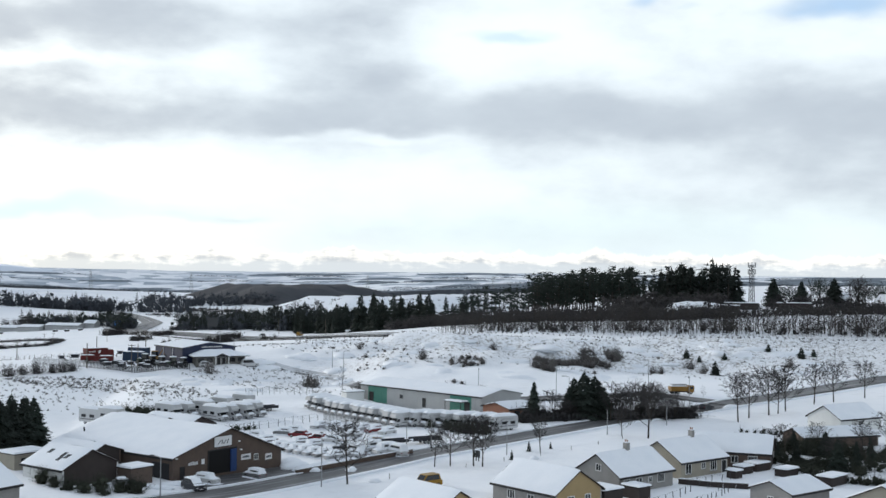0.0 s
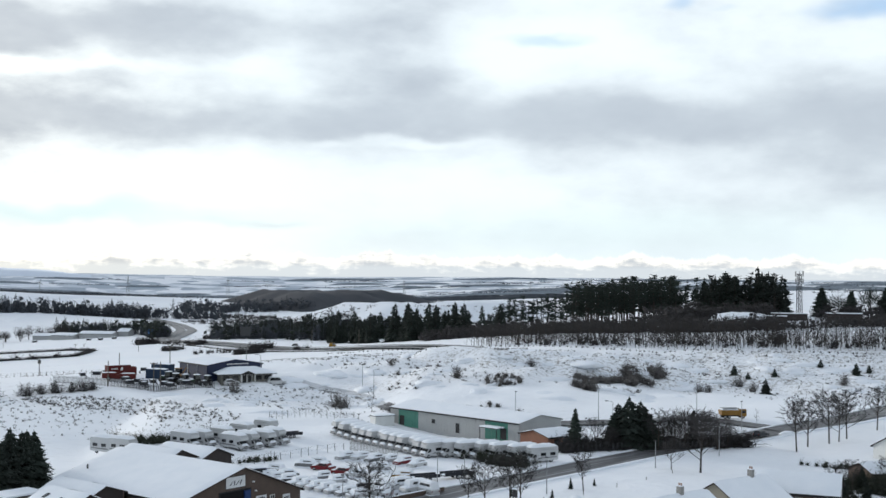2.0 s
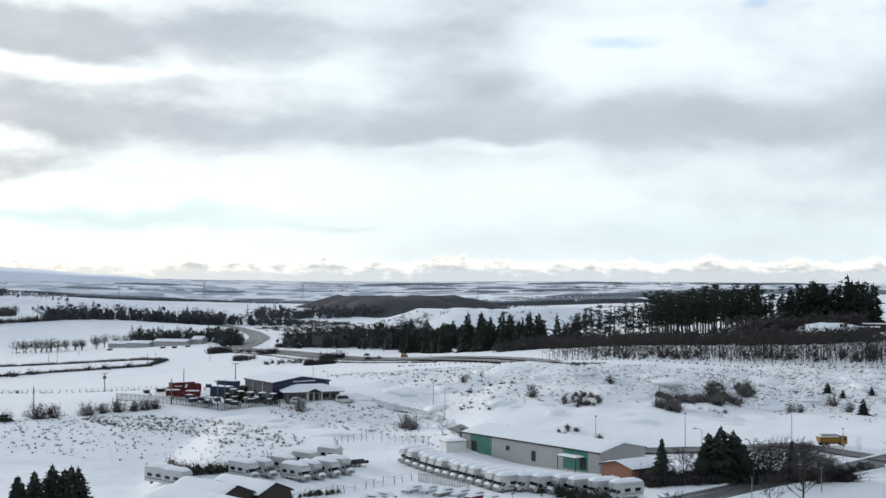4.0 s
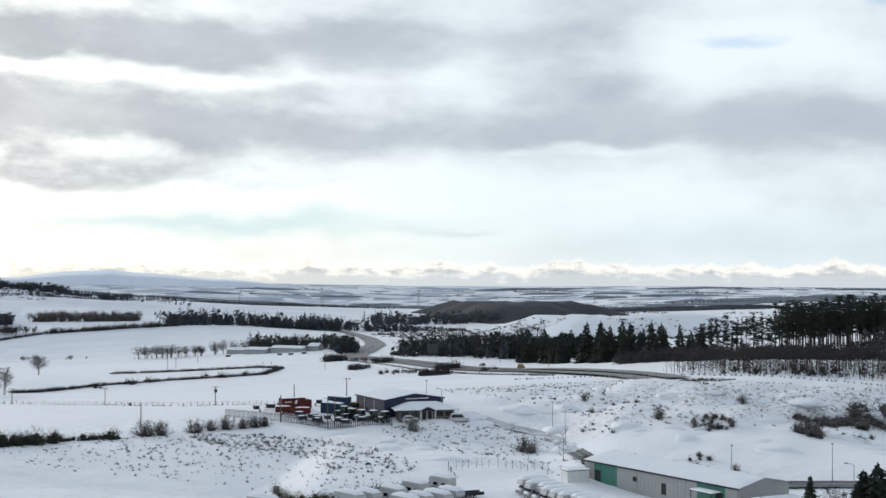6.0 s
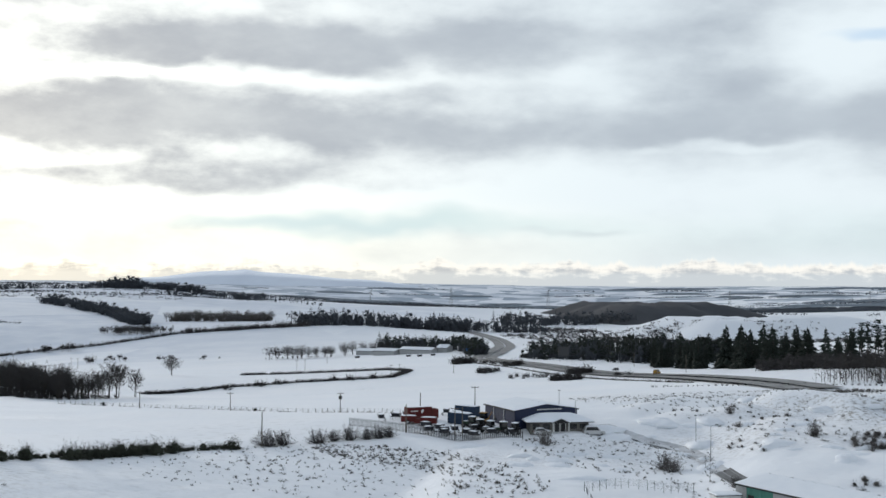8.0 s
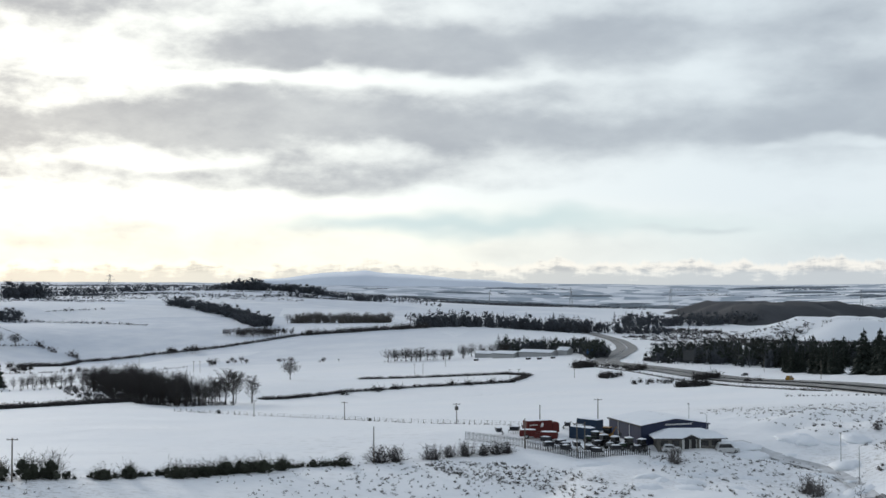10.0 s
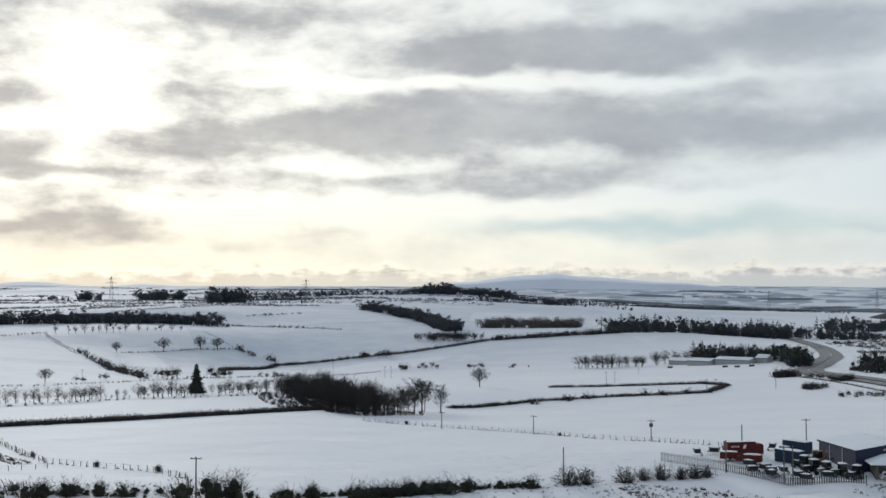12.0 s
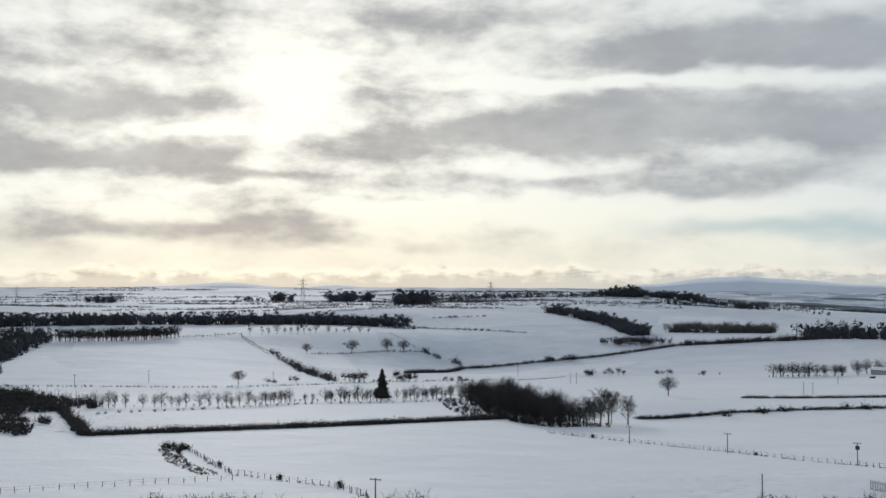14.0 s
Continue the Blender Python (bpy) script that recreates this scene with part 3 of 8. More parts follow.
def ridge_line(name, label, mat, dist, start, end, tops, base):
    """A far range of hills: a wall of slopes along a bearing."""
    g = Geo()
    n = 80
    rnd = random.Random(len(name))
    for i in range(n + 1):
        u = i / n
        b = radians(start + (end - start) * u)
        h = sum(t * math.exp(-((u - c) / w) ** 2) for c, w, t in tops) + rnd.uniform(-0.6, 0.6)
        for k, (dd, q) in enumerate(((-500, 0), (-250, 0.55), (0, 1.0), (60, 0.0))):
            g.v.append((-math.sin(b) * (dist + dd), math.cos(b) * (dist + dd), base + h * q - (120 if q == 0 else 0)))
    for i in range(n):
        for k in range(3):
            a = i * 4 + k
            g.f.append((a, a + 4, a + 5, a + 1))
    return tagged(part(name, g, mat, None, "", True), label, "hills", kind="structure")

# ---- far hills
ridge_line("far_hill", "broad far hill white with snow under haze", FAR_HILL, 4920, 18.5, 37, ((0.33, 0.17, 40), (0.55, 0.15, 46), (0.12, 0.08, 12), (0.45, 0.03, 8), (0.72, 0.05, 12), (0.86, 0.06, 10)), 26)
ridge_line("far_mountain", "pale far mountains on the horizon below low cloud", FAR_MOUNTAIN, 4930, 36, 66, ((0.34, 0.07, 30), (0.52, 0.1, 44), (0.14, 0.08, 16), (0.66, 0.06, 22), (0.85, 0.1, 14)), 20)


# ---- roads
def road_strip(name, points, width, label, lift=0.06, mat=None, kind="structure"):
    """A strip of road along a smooth line, draped on the ground."""
    pts = [Vector((x, y, 0)) for x, y in points]
    path = []
    for i in range(len(pts) - 1):
        p0, p1, p2, p3 = pts[max(i - 1, 0)], pts[i], pts[i + 1], pts[min(i + 2, len(pts) - 1)]
        n = max(3, int((p2 - p1).length / 2.5))
        for k in range(n):
            u = k / n
            path.append(0.5 * (2 * p1 + (p2 - p0) * u + (2 * p0 - 5 * p1 + 4 * p2 - p3) * u * u + (3 * p1 - p0 - 3 * p2 + p3) * u ** 3))
    path.append(pts[-1])
    across = 5
    v, uv, f, run = [], [], [], 0.0
    for i, p in enumerate(path):
        d = (path[min(i + 1, len(path) - 1)] - path[max(i - 1, 0)]).normalized()
        side = Vector((d.y, -d.x, 0))
        run += (p - path[i - 1]).length if i else 0
        mid = ground(p.x, p.y)
        for k in range(across):
            u = k / (across - 1)
            q = p + side * (u - 0.5) * width
            v.append((q.x, q.y, max(mid, ground(q.x, q.y)) + lift))
            uv.append((u, run))
    for i in range(len(path) - 1):
        for k in range(across - 1):
            a = i * across + k
            f.append((a, a + 1, a + across + 1, a + across))
    me = bpy.data.meshes.new(name)
    me.from_pydata(v, [], f)
    layer = me.uv_layers.new(name="UVMap")
    for loop in me.loops:
        layer.data[loop.index].uv = uv[loop.vertex_index]
    me.materials.append(mat or ASPHALT)
    ob = new(name, me)
    return tagged(ob, label, "road", kind=kind)


MAIN_ROAD = [(-62, 128), (-46, 150), (-31, 171), (-20, 188.5), (-4, 211.6), (13.2, 230), (40, 259.7), (73, 290), (122, 320.5), (170, 344), (260, 380)]
road_strip("road", MAIN_ROAD, 7.6, "wet black main road with slush between the wheel tracks", 0.1)
SIDE_ROAD = [(72, 287), (63, 294.5), (53, 301), (40, 297), (30, 296.5), (18, 297), (2, 302), (-10, 305), (-19, 308), (-24, 311)]
road_strip("side_road", SIDE_ROAD, 5.6, "partly cleared side road with snow on it", 0.14)
road_strip("snowy_track", [(-23.5, 310.6), (-28, 313), (-34, 314.8), (-42, 318.8), (-52, 326.2)], 4.4, "rutted snowy track climbing to the machinery yard", 0.12, TRODDEN)
road_strip("forecourt", [(-40, 178), (-33, 184), (-27, 190), (-22, 196)], 11, "slushy asphalt forecourt before the warehouse", 0.07)
MOTORWAY = [(-410, 1450), (-362, 1338), (-318, 1245), (-264, 1062), (-238, 930), (-222, 840), (-182, 760), (-136, 689), (-100, 626), (-60, 552), (-25, 470), (-5, 415)]


def shifted(points, by):
    out = []
    for i, (x, y) in enumerate(points):
        a, b = points[max(i - 1, 0)], points[min(i + 1, len(points) - 1)]
        d = Vector((b[0] - a[0], b[1] - a[1], 0)).normalized()
        out.append((x + d.y * by, y - d.x * by))
    return out


road_strip("motorway", shifted(MOTORWAY, 5.0), 8.8, "wet dual carriageway sweeping between woods", 0.5, SALTED)
road_strip("motorway", shifted(MOTORWAY, -5.0), 8.8, "wet dual carriageway sweeping between woods", 0.5, SALTED)


def kerb(points, off, name="kerb"):
    g = Geo()
    line = shifted(points, off)
    for (x0, y0), (x1, y1) in zip(line, line[1:]):
        n = max(1, int(math.hypot(x1 - x0, y1 - y0) / 4))
        for k in range(n):
            a, b = k / n, (k + 1) / n
            p, q = Vector((x0 + (x1 - x0) * a, y0 + (y1 - y0) * a, 0)), Vector((x0 + (x1 - x0) * b, y0 + (y1 - y0) * b, 0))
            d = (q - p).normalized()
            s = Vector((d.y, -d.x, 0)) * 0.35
            zp, zq = ground(p.x, p.y), ground(q.x, q.y)
            v = [(*(p - s)[:2], zp - 0.1), (*(p + s)[:2], zp - 0.1), (*(q + s)[:2], zq - 0.1), (*(q - s)[:2], zq - 0.1)]
            g.add(v + [(x, y, z + 0.42) for x, y, z in v], [(4, 5, 6, 7), (0, 1, 5, 4), (1, 2, 6, 5), (2, 3, 7, 6), (3, 0, 4, 7)])
    return tagged(part(name, g, SNOW), "ploughed ridge of snow along the kerb", "kerb", kind="structure")


kerb(MAIN_ROAD, 4.2)
kerb(MAIN_ROAD, -4.2)


# ---- buildings: the ridge runs along local y
def opening(parent, side, along, z0, w, h, W, L, frame_mat, kind="window", label="", bars=1):
    """A window or door set in a wall: side is one of x+, x-, y+, y-; along is measured along that wall."""
    turn = {"x+": 90, "x-": -90, "y+": 180, "y-": 0}[side]
    far = {"x+": W / 2, "x-": W / 2, "y+": L / 2, "y-": L / 2}[side]
    m = pose(0, 0, 0, 0, 0, turn) @ pose(along, -far, z0)
    g, t = Geo(), 0.09 if kind == "window" else 0.08
    for b in ((0, w, h - t, h), (0, w, 0, t), (0, t, t, h - t), (w - t, w, t, h - t)):
        g.box(b[0] - w / 2, b[1] - w / 2, -0.05, 0.06, b[2], b[3])
    ob = part(kind, g, frame_mat, parent, label, at=m)
    pane = Geo().box(-w / 2 + t, w / 2 - t, -0.012, 0.03, t, h - t)
    part("pane" if kind == "window" else "leaf", pane, GLASS if kind == "window" else DARK, ob)
    if kind == "window":
        for k in range(bars):
            x = -w / 2 + w * (k + 1) / (bars + 1)
            part("mullion", Geo().box(x - 0.035, x + 0.035, -0.04, 0.02, t, h - t), frame_mat, ob)
        part("sill", Geo().box(-w / 2 - 0.08, w / 2 + 0.08, -0.14, 0.0, -0.1, 0.0), HARL, ob)
    return ob


def gabled(name, label, x, y, turn, L, W, eaves, ridge, wall, roof_mat=DARK_TIMBER, gable=None, over=0.35, snow=0.22, lift=0.0, category="house", group=""):
    """A gabled building on a plinth: four walls, two roof slopes with fascia, and a quilt of snow on each slope."""
    el, er = eaves if isinstance(eaves, tuple) else (eaves, eaves)
    ob = thing(name, label, category, stand(x, y, turn, lift), group)
    t = 0.25
    part("wall", Geo().box(-W / 2, -W / 2 + t, -L / 2, L / 2, -1.2, el), wall, ob)
    part("wall", Geo().box(W / 2 - t, W / 2, -L / 2, L / 2, -1.2, er), wall, ob)
    for s in (-1, 1):
        lo, hi = (-L / 2, -L / 2 + t) if s < 0 else (L / 2 - t, L / 2)
        part("gable_wall", Geo().prism([(-W / 2 + t, -1.2), (W / 2 - t, -1.2), (W / 2 - t, er + (ridge - er) * 2 * t / W), (0, ridge), (-W / 2 + t, el + (ridge - el) * 2 * t / W)], lo, hi), gable or wall, ob)
    for s, e in ((-1, el), (1, er)):
        k = (ridge - e) / (W / 2)
        xo, zo = s * (W / 2 + over), e - over * k
        th = 0.12
        outline = [(xo, zo + 0.02), (0, ridge + 0.02), (0, ridge + 0.02 + th), (xo, zo + 0.02 + th)]
        r = part("roof", Geo().prism(outline if s > 0 else outline[::-1], -L / 2 - over, L / 2 + over), roof_mat, ob)
        rnd = random.Random(int(x * 7 + y * 3 + s))
        g = Geo()
        n, mrows = max(6, int(L / 1.0)), 6
        for i in range(n + 1):
            yy = -L / 2 - over + 0.03 + (L + 2 * over - 0.06) * i / n
            for j in range(mrows + 1):
                u = j / mrows
                edge = i in (0, n) or j == 0
                xx = xo * (1 - u) * 0.995
                zz = zo + (ridge - zo) * u + th + 0.02 + (0.03 if edge else snow * (0.85 + 0.3 * rnd.random()))
                g.v.append((xx, yy + (rnd.uniform(-0.05, 0.05) if edge else 0), zz))
        for i in range(n):
            for j in range(mrows):
                a = i * (mrows + 1) + j
                g.f.append((a, a + 1, a + mrows + 2, a + mrows + 1) if s < 0 else (a, a + mrows + 1, a + mrows + 2, a + 1))
        part("snow", g, ROOF_SNOW, r, "thick smooth layer of fresh snow", smooth=True)
        part("fascia", Geo().box(xo - 0.04, xo + 0.04, -L / 2 - over, L / 2 + over, zo - 0.16, zo + 0.1), DARK, r)
    return ob


def chimney(parent, x, y, z, h=1.3):
    c = part("chimney", Geo().box(x - 0.4, x + 0.4, y - 0.35, y + 0.35, z - 0.6, z + h, 0.06), HARL, parent)
    for k in (-0.18, 0.18):
        part("chimney_pot", Geo().tube([(x + k, y, z + h), (x + k, y, z + h + 0.45)], [0.12, 0.1], 8), POT, c)
    part("snow_cap", Geo().slab(x - 0.42, x + 0.42, y - 0.37, y + 0.37, z + h, z + h + 0.12, 0.12), ROOF_SNOW, c)


def flat_roofed(name, label, x, y, turn, L, W, h, wall, category="shed", snow=0.25, over=0.2, group="", tilt=0.0):
    ob = thing(name, label, category, stand(x, y, turn), group)
    t = 0.18
    part("wall", Geo().box(-W / 2, -W / 2 + t, -L / 2, L / 2, -0.8, h), wall, ob)
    part("wall", Geo().box(W / 2 - t, W / 2, -L / 2, L / 2, -0.8, h), wall, ob)
    part("wall", Geo().box(-W / 2 + t, W / 2 - t, -L / 2, -L / 2 + t, -0.8, h), wall, ob)
    part("wall", Geo().box(-W / 2 + t, W / 2 - t, L / 2 - t, L / 2, -0.8, h), wall, ob)
    r = part("roof", Geo().box(-W / 2 - over, W / 2 + over, -L / 2 - over, L / 2 + over, h + 0.003, h + 0.13), DARK, ob)
    part("snow", Geo().slab(-W / 2 - over + 0.02, W / 2 + over - 0.02, -L / 2 - over + 0.02, L / 2 + over - 0.02, h + 0.133, h + 0.13 + snow, 0.12), ROOF_SNOW, r, "thick layer of fresh snow")
    return ob


# the warehouse by the road
def bars(parent, side, along, z0, w, h, W, L, n, mat=SIGN_INK, lean=0.0):
    """Writing too small to read: plain bars."""
    turn = {"x+": 90, "x-": -90, "y+": 180, "y-": 0}[side]
    far = W / 2 if side[0] == "x" else L / 2
    m = pose(0, 0, 0, 0, 0, turn) @ pose(along, -far - 0.06, z0)
    for k in range(n):
        x0 = -w / 2 + w * k / n
        part("lettering", Geo().box(x0, x0 + w / n * 0.7, -0.03, 0.0, 0, h * (0.75 + 0.25 * ((k * 7) % 3) / 2)), mat, parent, at=m)


def board(parent, side, along, z0, w, h, W, L, mat=SIGN, rim=None):
    turn = {"x+": 90, "x-": -90, "y+": 180, "y-": 0}[side]
    far = W / 2 if side[0] == "x" else L / 2
    m = pose(0, 0, 0, 0, 0, turn) @ pose(along, -far, z0)
    if rim:
        part("sign_rim", Geo().box(-w / 2 - 0.08, w / 2 + 0.08, -0.03, 0, -0.08, h + 0.08), rim, parent, at=m)
    return part("sign_board", Geo().box(-w / 2, w / 2, -0.06, 0.0 if not rim else -0.031, 0, h, 0.0), mat, parent, at=m)


def warehouse():
    L, W = 30.0, 23.6
    ob = gabled("warehouse", "brown-brick warehouse with snowy roof and open blue roller door", -46.2, 197.9, 53.6, L, W, (3.5, 2.3), 6.9, BROWN_BRICK, gable=BROWN_BRICK, over=0.45, category="warehouse")
    # near-black sheet on the solid wall, in place of the shaded interior
    door = part("doorway", Geo().box(-2.9, 2.9, -0.04, 0.02, 0, 3.7), INTERIOR_SHADE, ob, "near-black sheet standing for the open doorway's shade", at=pose(-1.6, -L / 2, 0))
    for x0, x1, z0, z1 in ((-3.1, -2.9, 0, 3.9), (2.9, 3.1, 0, 3.9), (-2.9, 2.9, 3.7, 3.9)):
        part("door_frame", Geo().box(x0, x1, -0.12, 0.05, z0, z1), DARK, door)
    leaf = part("door_leaf", Geo(), BLUE_DOOR, door, "blue folded door leaf")
    leaf.data = Geo().box(1.7, 2.05, -0.3, -0.05, 0.05, 3.6).box(2.1, 2.45, -0.3, -0.05, 0.05, 3.6).box(2.5, 2.85, -0.3, -0.05, 0.05, 3.6).mesh("door_leaf", BLUE_DOOR)
    board(ob, "y-", -1.5, 4.25, 3.7, 1.6, W, L, SIGN, DARK)
    g = Geo()
    for k, (a, b) in enumerate(((-1.2, -0.5), (-0.35, -0.15), (0.0, 0.7), (0.75, 1.2))):
        g.prism([(a, 0.45), (a + 0.16, 0.45), (b, 1.0 + 0.1 * (k % 2)), (b - 0.16, 1.0 + 0.1 * (k % 2))], -0.1, -0.062)
    part("emblem", g, SIGN_INK, ob, at=pose(-1.5, -L / 2, 4.2))
    bars(ob, "y-", -7.7, 2.0, 2.0, 0.55, W, L, 5, SIGN)
    board(ob, "y-", -5.7, 1.9, 0.6, 0.8, W, L)
    board(ob, "y-", 3.6, 1.5, 2.1, 0.9, W, L)
    bars(ob, "y-", 3.6, 1.8, 1.6, 0.4, W, L, 4)
    board(ob, "y-", 8.8, 0.9, 1.5, 1.0, W, L)
    bars(ob, "y-", 8.8, 1.2, 1.1, 0.4, W, L, 3)
    opening(ob, "y-", -9.9, 0.0, 1.0, 2.0, W, L, DARK, "door")
    opening(ob, "y-", 5.9, 1.2, 1.0, 1.0, W, L, TRIM)
    opening(ob, "x-", 12.2, 0.0, 4.0, 2.6, W, L, DARK, "door", "closed dark side shutter")
    for x, z in ((-11.2, 3.3), (1.9, 4.6), (2.4, 3.2)):
        part("wall_lamp", Geo().box(x - 0.15, x + 0.15, -L / 2 - 0.3, -L / 2, z, z + 0.2, 0.04), SIGN, ob)
    part("flue", Geo().tube([(-8, 12, 4.5), (-8, 12, 5.6)], [0.14, 0.14], 8), DARK_STEEL, ob)
    return ob


warehouse()
gabled("side_bay", "low brown side bay under snow against the warehouse", -57.4, 186.4, 53.6, 11.5, 6.6, (2.4, 2.8), 3.9, BROWN_BRICK, gable=DARK_TIMBER, category="workshop")
flat_roofed("porch", "small flat-roofed brick lean-to beside the workshop", -46.2, 176.3, 53.6, 3.6, 4.0, 2.3, BROWN_BRICK, "porch")


def annexe():
    L, W = 9.6, 9.8
    ob = gabled("workshop", "pale-walled workshop with four rooflights in its snowy roof", -55.2, 174.6, 53.6, L, W, 2.4, 4.7, WHITE_WALL, gable=DARK_TIMBER, category="workshop")
    opening(ob, "x-", 0.5, 0.6, 1.0, 1.3, W, L, DARK)
    k = math.degrees(math.atan2(2.3, W / 2))
    for y, u in ((-2.6, 0.5), (-1.4, 0.56), (-1.6, 0.36), (2.2, 0.62)):
        m = pose(-W / 2 * (1 - u), y, 2.4 + 2.3 * u + 0.22, 0, -k, 0)
        r = part("rooflight", Geo().box(-0.55, 0.55, -0.4, 0.4, 0.0, 0.16, 0.03), DARK, ob, at=m)
        part("pane", Geo().box(-0.42, 0.42, -0.28, 0.28, 0.161, 0.175), GLASS, r)
    return ob


annexe()
ob = flat_roofed("garage", "cream flat-roofed garage beside dark firs", -64.5, 180.5, 53.6, 4.6, 6.0, 2.4, CREAM, "garage")
opening(ob, "y-", -1.4, 0.9, 0.9, 0.9, 6.0, 4.6, DARK)
opening(ob, "y-", 1.4, 0.0, 1.3, 2.0, 6.0, 4.6, DARK, "door")
for x, y in ((-57.6, 226.2), (-52.6, 232.2)):
    gabled("twin_shed", "dark timber shed with a snowy gable roof", x, y, 58, 13, 7.6, 2.1, 3.6, DARK_TIMBER, gable=DARK_TIMBER, category="shed", group="sheds behind the warehouse")


# the green-and-grey trade unit
def trade_unit():
    """Long metal-clad unit: grey panels with two green bays, low snowy roof."""
    L, W, h = 40.0, 14.0, 3.9
    a, b = Vector((-20.9, 301.5, 0)), Vector((9.4, 272.0, 0))
    d = (b - a).normalized()
    back = Vector((-d.y, d.x, 0))
    if back.y < 0:
        back = -back
    L = (b - a).length
    c = (a + b) / 2 + back * W / 2
    turn = math.degrees(math.atan2(-d.x, d.y))
    ob = gabled("trade_unit", "long grey metal trade unit with two green bays, snow on roof", c.x, c.y, turn, L, W, 3.9, 5.2, GREY_PANEL, roof_mat=GREY_PANEL, gable=GREY_PANEL, over=0.3, category="commercial unit")
    ob.location.z = 0.0
    side = "x+" if (Matrix.Rotation(radians(turn), 3, "Z") @ Vector((1, 0, 0))).dot(-back) > 0 else "x-"
    s = 1 if side == "x+" else -1
    rnd = random.Random(4)
    y = -L / 2
    xs = []
    while y < L / 2 - 0.6:
        xs.append(y)
        y += 1.0
    for y in xs:
        u = (y + L / 2) / L
        green = 0.06 < (u if s else u) < 0.215 or 0.755 < u < 0.905
        x0, x1 = (W / 2 + 0.003, W / 2 + 0.05) if s > 0 else (-W / 2 - 0.05, -W / 2 - 0.003)
        part("panel", Geo().box(x0, x1, y + 0.02, y + 0.97, -0.3, 3.75), GREEN_PANEL if green else GREY_PANEL, ob, "green panel" if green else "")
    for u, z0, w, hh, kind in ((0.1, 0, 1.6, 2.3, "door"), (0.36, 1.5, 1.1, 0.9, "window"), (0.55, 0, 1.2, 2.2, "door"), (0.89, 0, 1.8, 2.4, "door")):
        al = (-L / 2 + u * L) * (1 if s > 0 else -1)
        opening(ob, side, al, z0, w, hh, W + 0.1, L, DARK, kind)
    for u in (0.15, 0.42, 0.64, 0.88):
        part("roof_vent", Geo().frustum(-1.4 * s - 0.4, -1.4 * s + 0.4, -L / 2 + u * L - 0.3, -L / 2 + u * L + 0.3, 4.6, 5.35, 0.1), STEEL, ob)
    x0, x1 = sorted((s * (W / 2 + 0.06), s * (W / 2 + 2.6)))
    can = part("canopy", Geo().box(x0, x1, L * 0.27, L * 0.40, 2.5, 2.62), DARK, ob, "snowy flat canopy over the entrance")
    part("snow", Geo().slab(x0, x1, L * 0.27, L * 0.40, 2.621, 2.85, 0.1), ROOF_SNOW, can)
    for yy in (L * 0.275, L * 0.395):
        xx = s * (W / 2 + 2.5)
        part("post", Geo().box(xx - 0.06, xx + 0.06, yy - 0.06, yy + 0.06, -0.3, 2.5), DARK, can)
    return ob


trade_unit()
ob = gabled("brick_office", "low red-brick office annexe with a snowy shallow roof", 15.6, 266.5, -52, 8.5, 9.0, 2.5, 3.5, RED_BRICK, gable=RED_BRICK, over=0.4, category="office")
opening(ob, "x+", -2.0, 0.8, 1.2, 1.2, 9.0, 8.5, DARK)
opening(ob, "x+", 1.8, 0.0, 1.1, 2.1, 9.0, 8.5, DARK, "door")
flat_roofed("site_cabin", "small white cabin with snow on its roof", -22.5, 296.5, 30, 3.0, 5.0, 2.3, WHITE_WALL, "cabin")


# the navy machinery shed
def machinery_shed():
    L, W = 16.3, 16.0
    ob = gabled("machinery_shed", "navy metal machinery shed with a shallow snowy roof", -69.0, 326.4, 40, L, W, 4.1, 5.3, NAVY_PANEL, roof_mat=NAVY_PANEL, gable=NAVY_PANEL, over=0.3, category="shed")
    ob.location.z = 7.6
    rnd = random.Random(8)
    for k in range(13):
        y = -L / 2 + 0.2 + k * 1.22
        part("panel", Geo().box(-W / 2 - 0.05, -W / 2 - 0.003, y, y + 1.18, -0.3, 4.1), NAVY_PANEL, ob)
    for y in (-L / 2 + 5.6, -L / 2 + 11.2):
        part("downpipe", Geo().box(-W / 2 - 0.16, -W / 2 - 0.055, y, y + 0.12, 0, 4.1), SIGN, ob, "white downpipe")
    board(ob, "y-", 0.8, 4.0, 7.0, 0.5, W, L, SIGN_INK)
    bars(ob, "y-", 0.8, 4.09, 6.4, 0.32, W, L, 12, SIGN)
    return ob


machinery_shed()


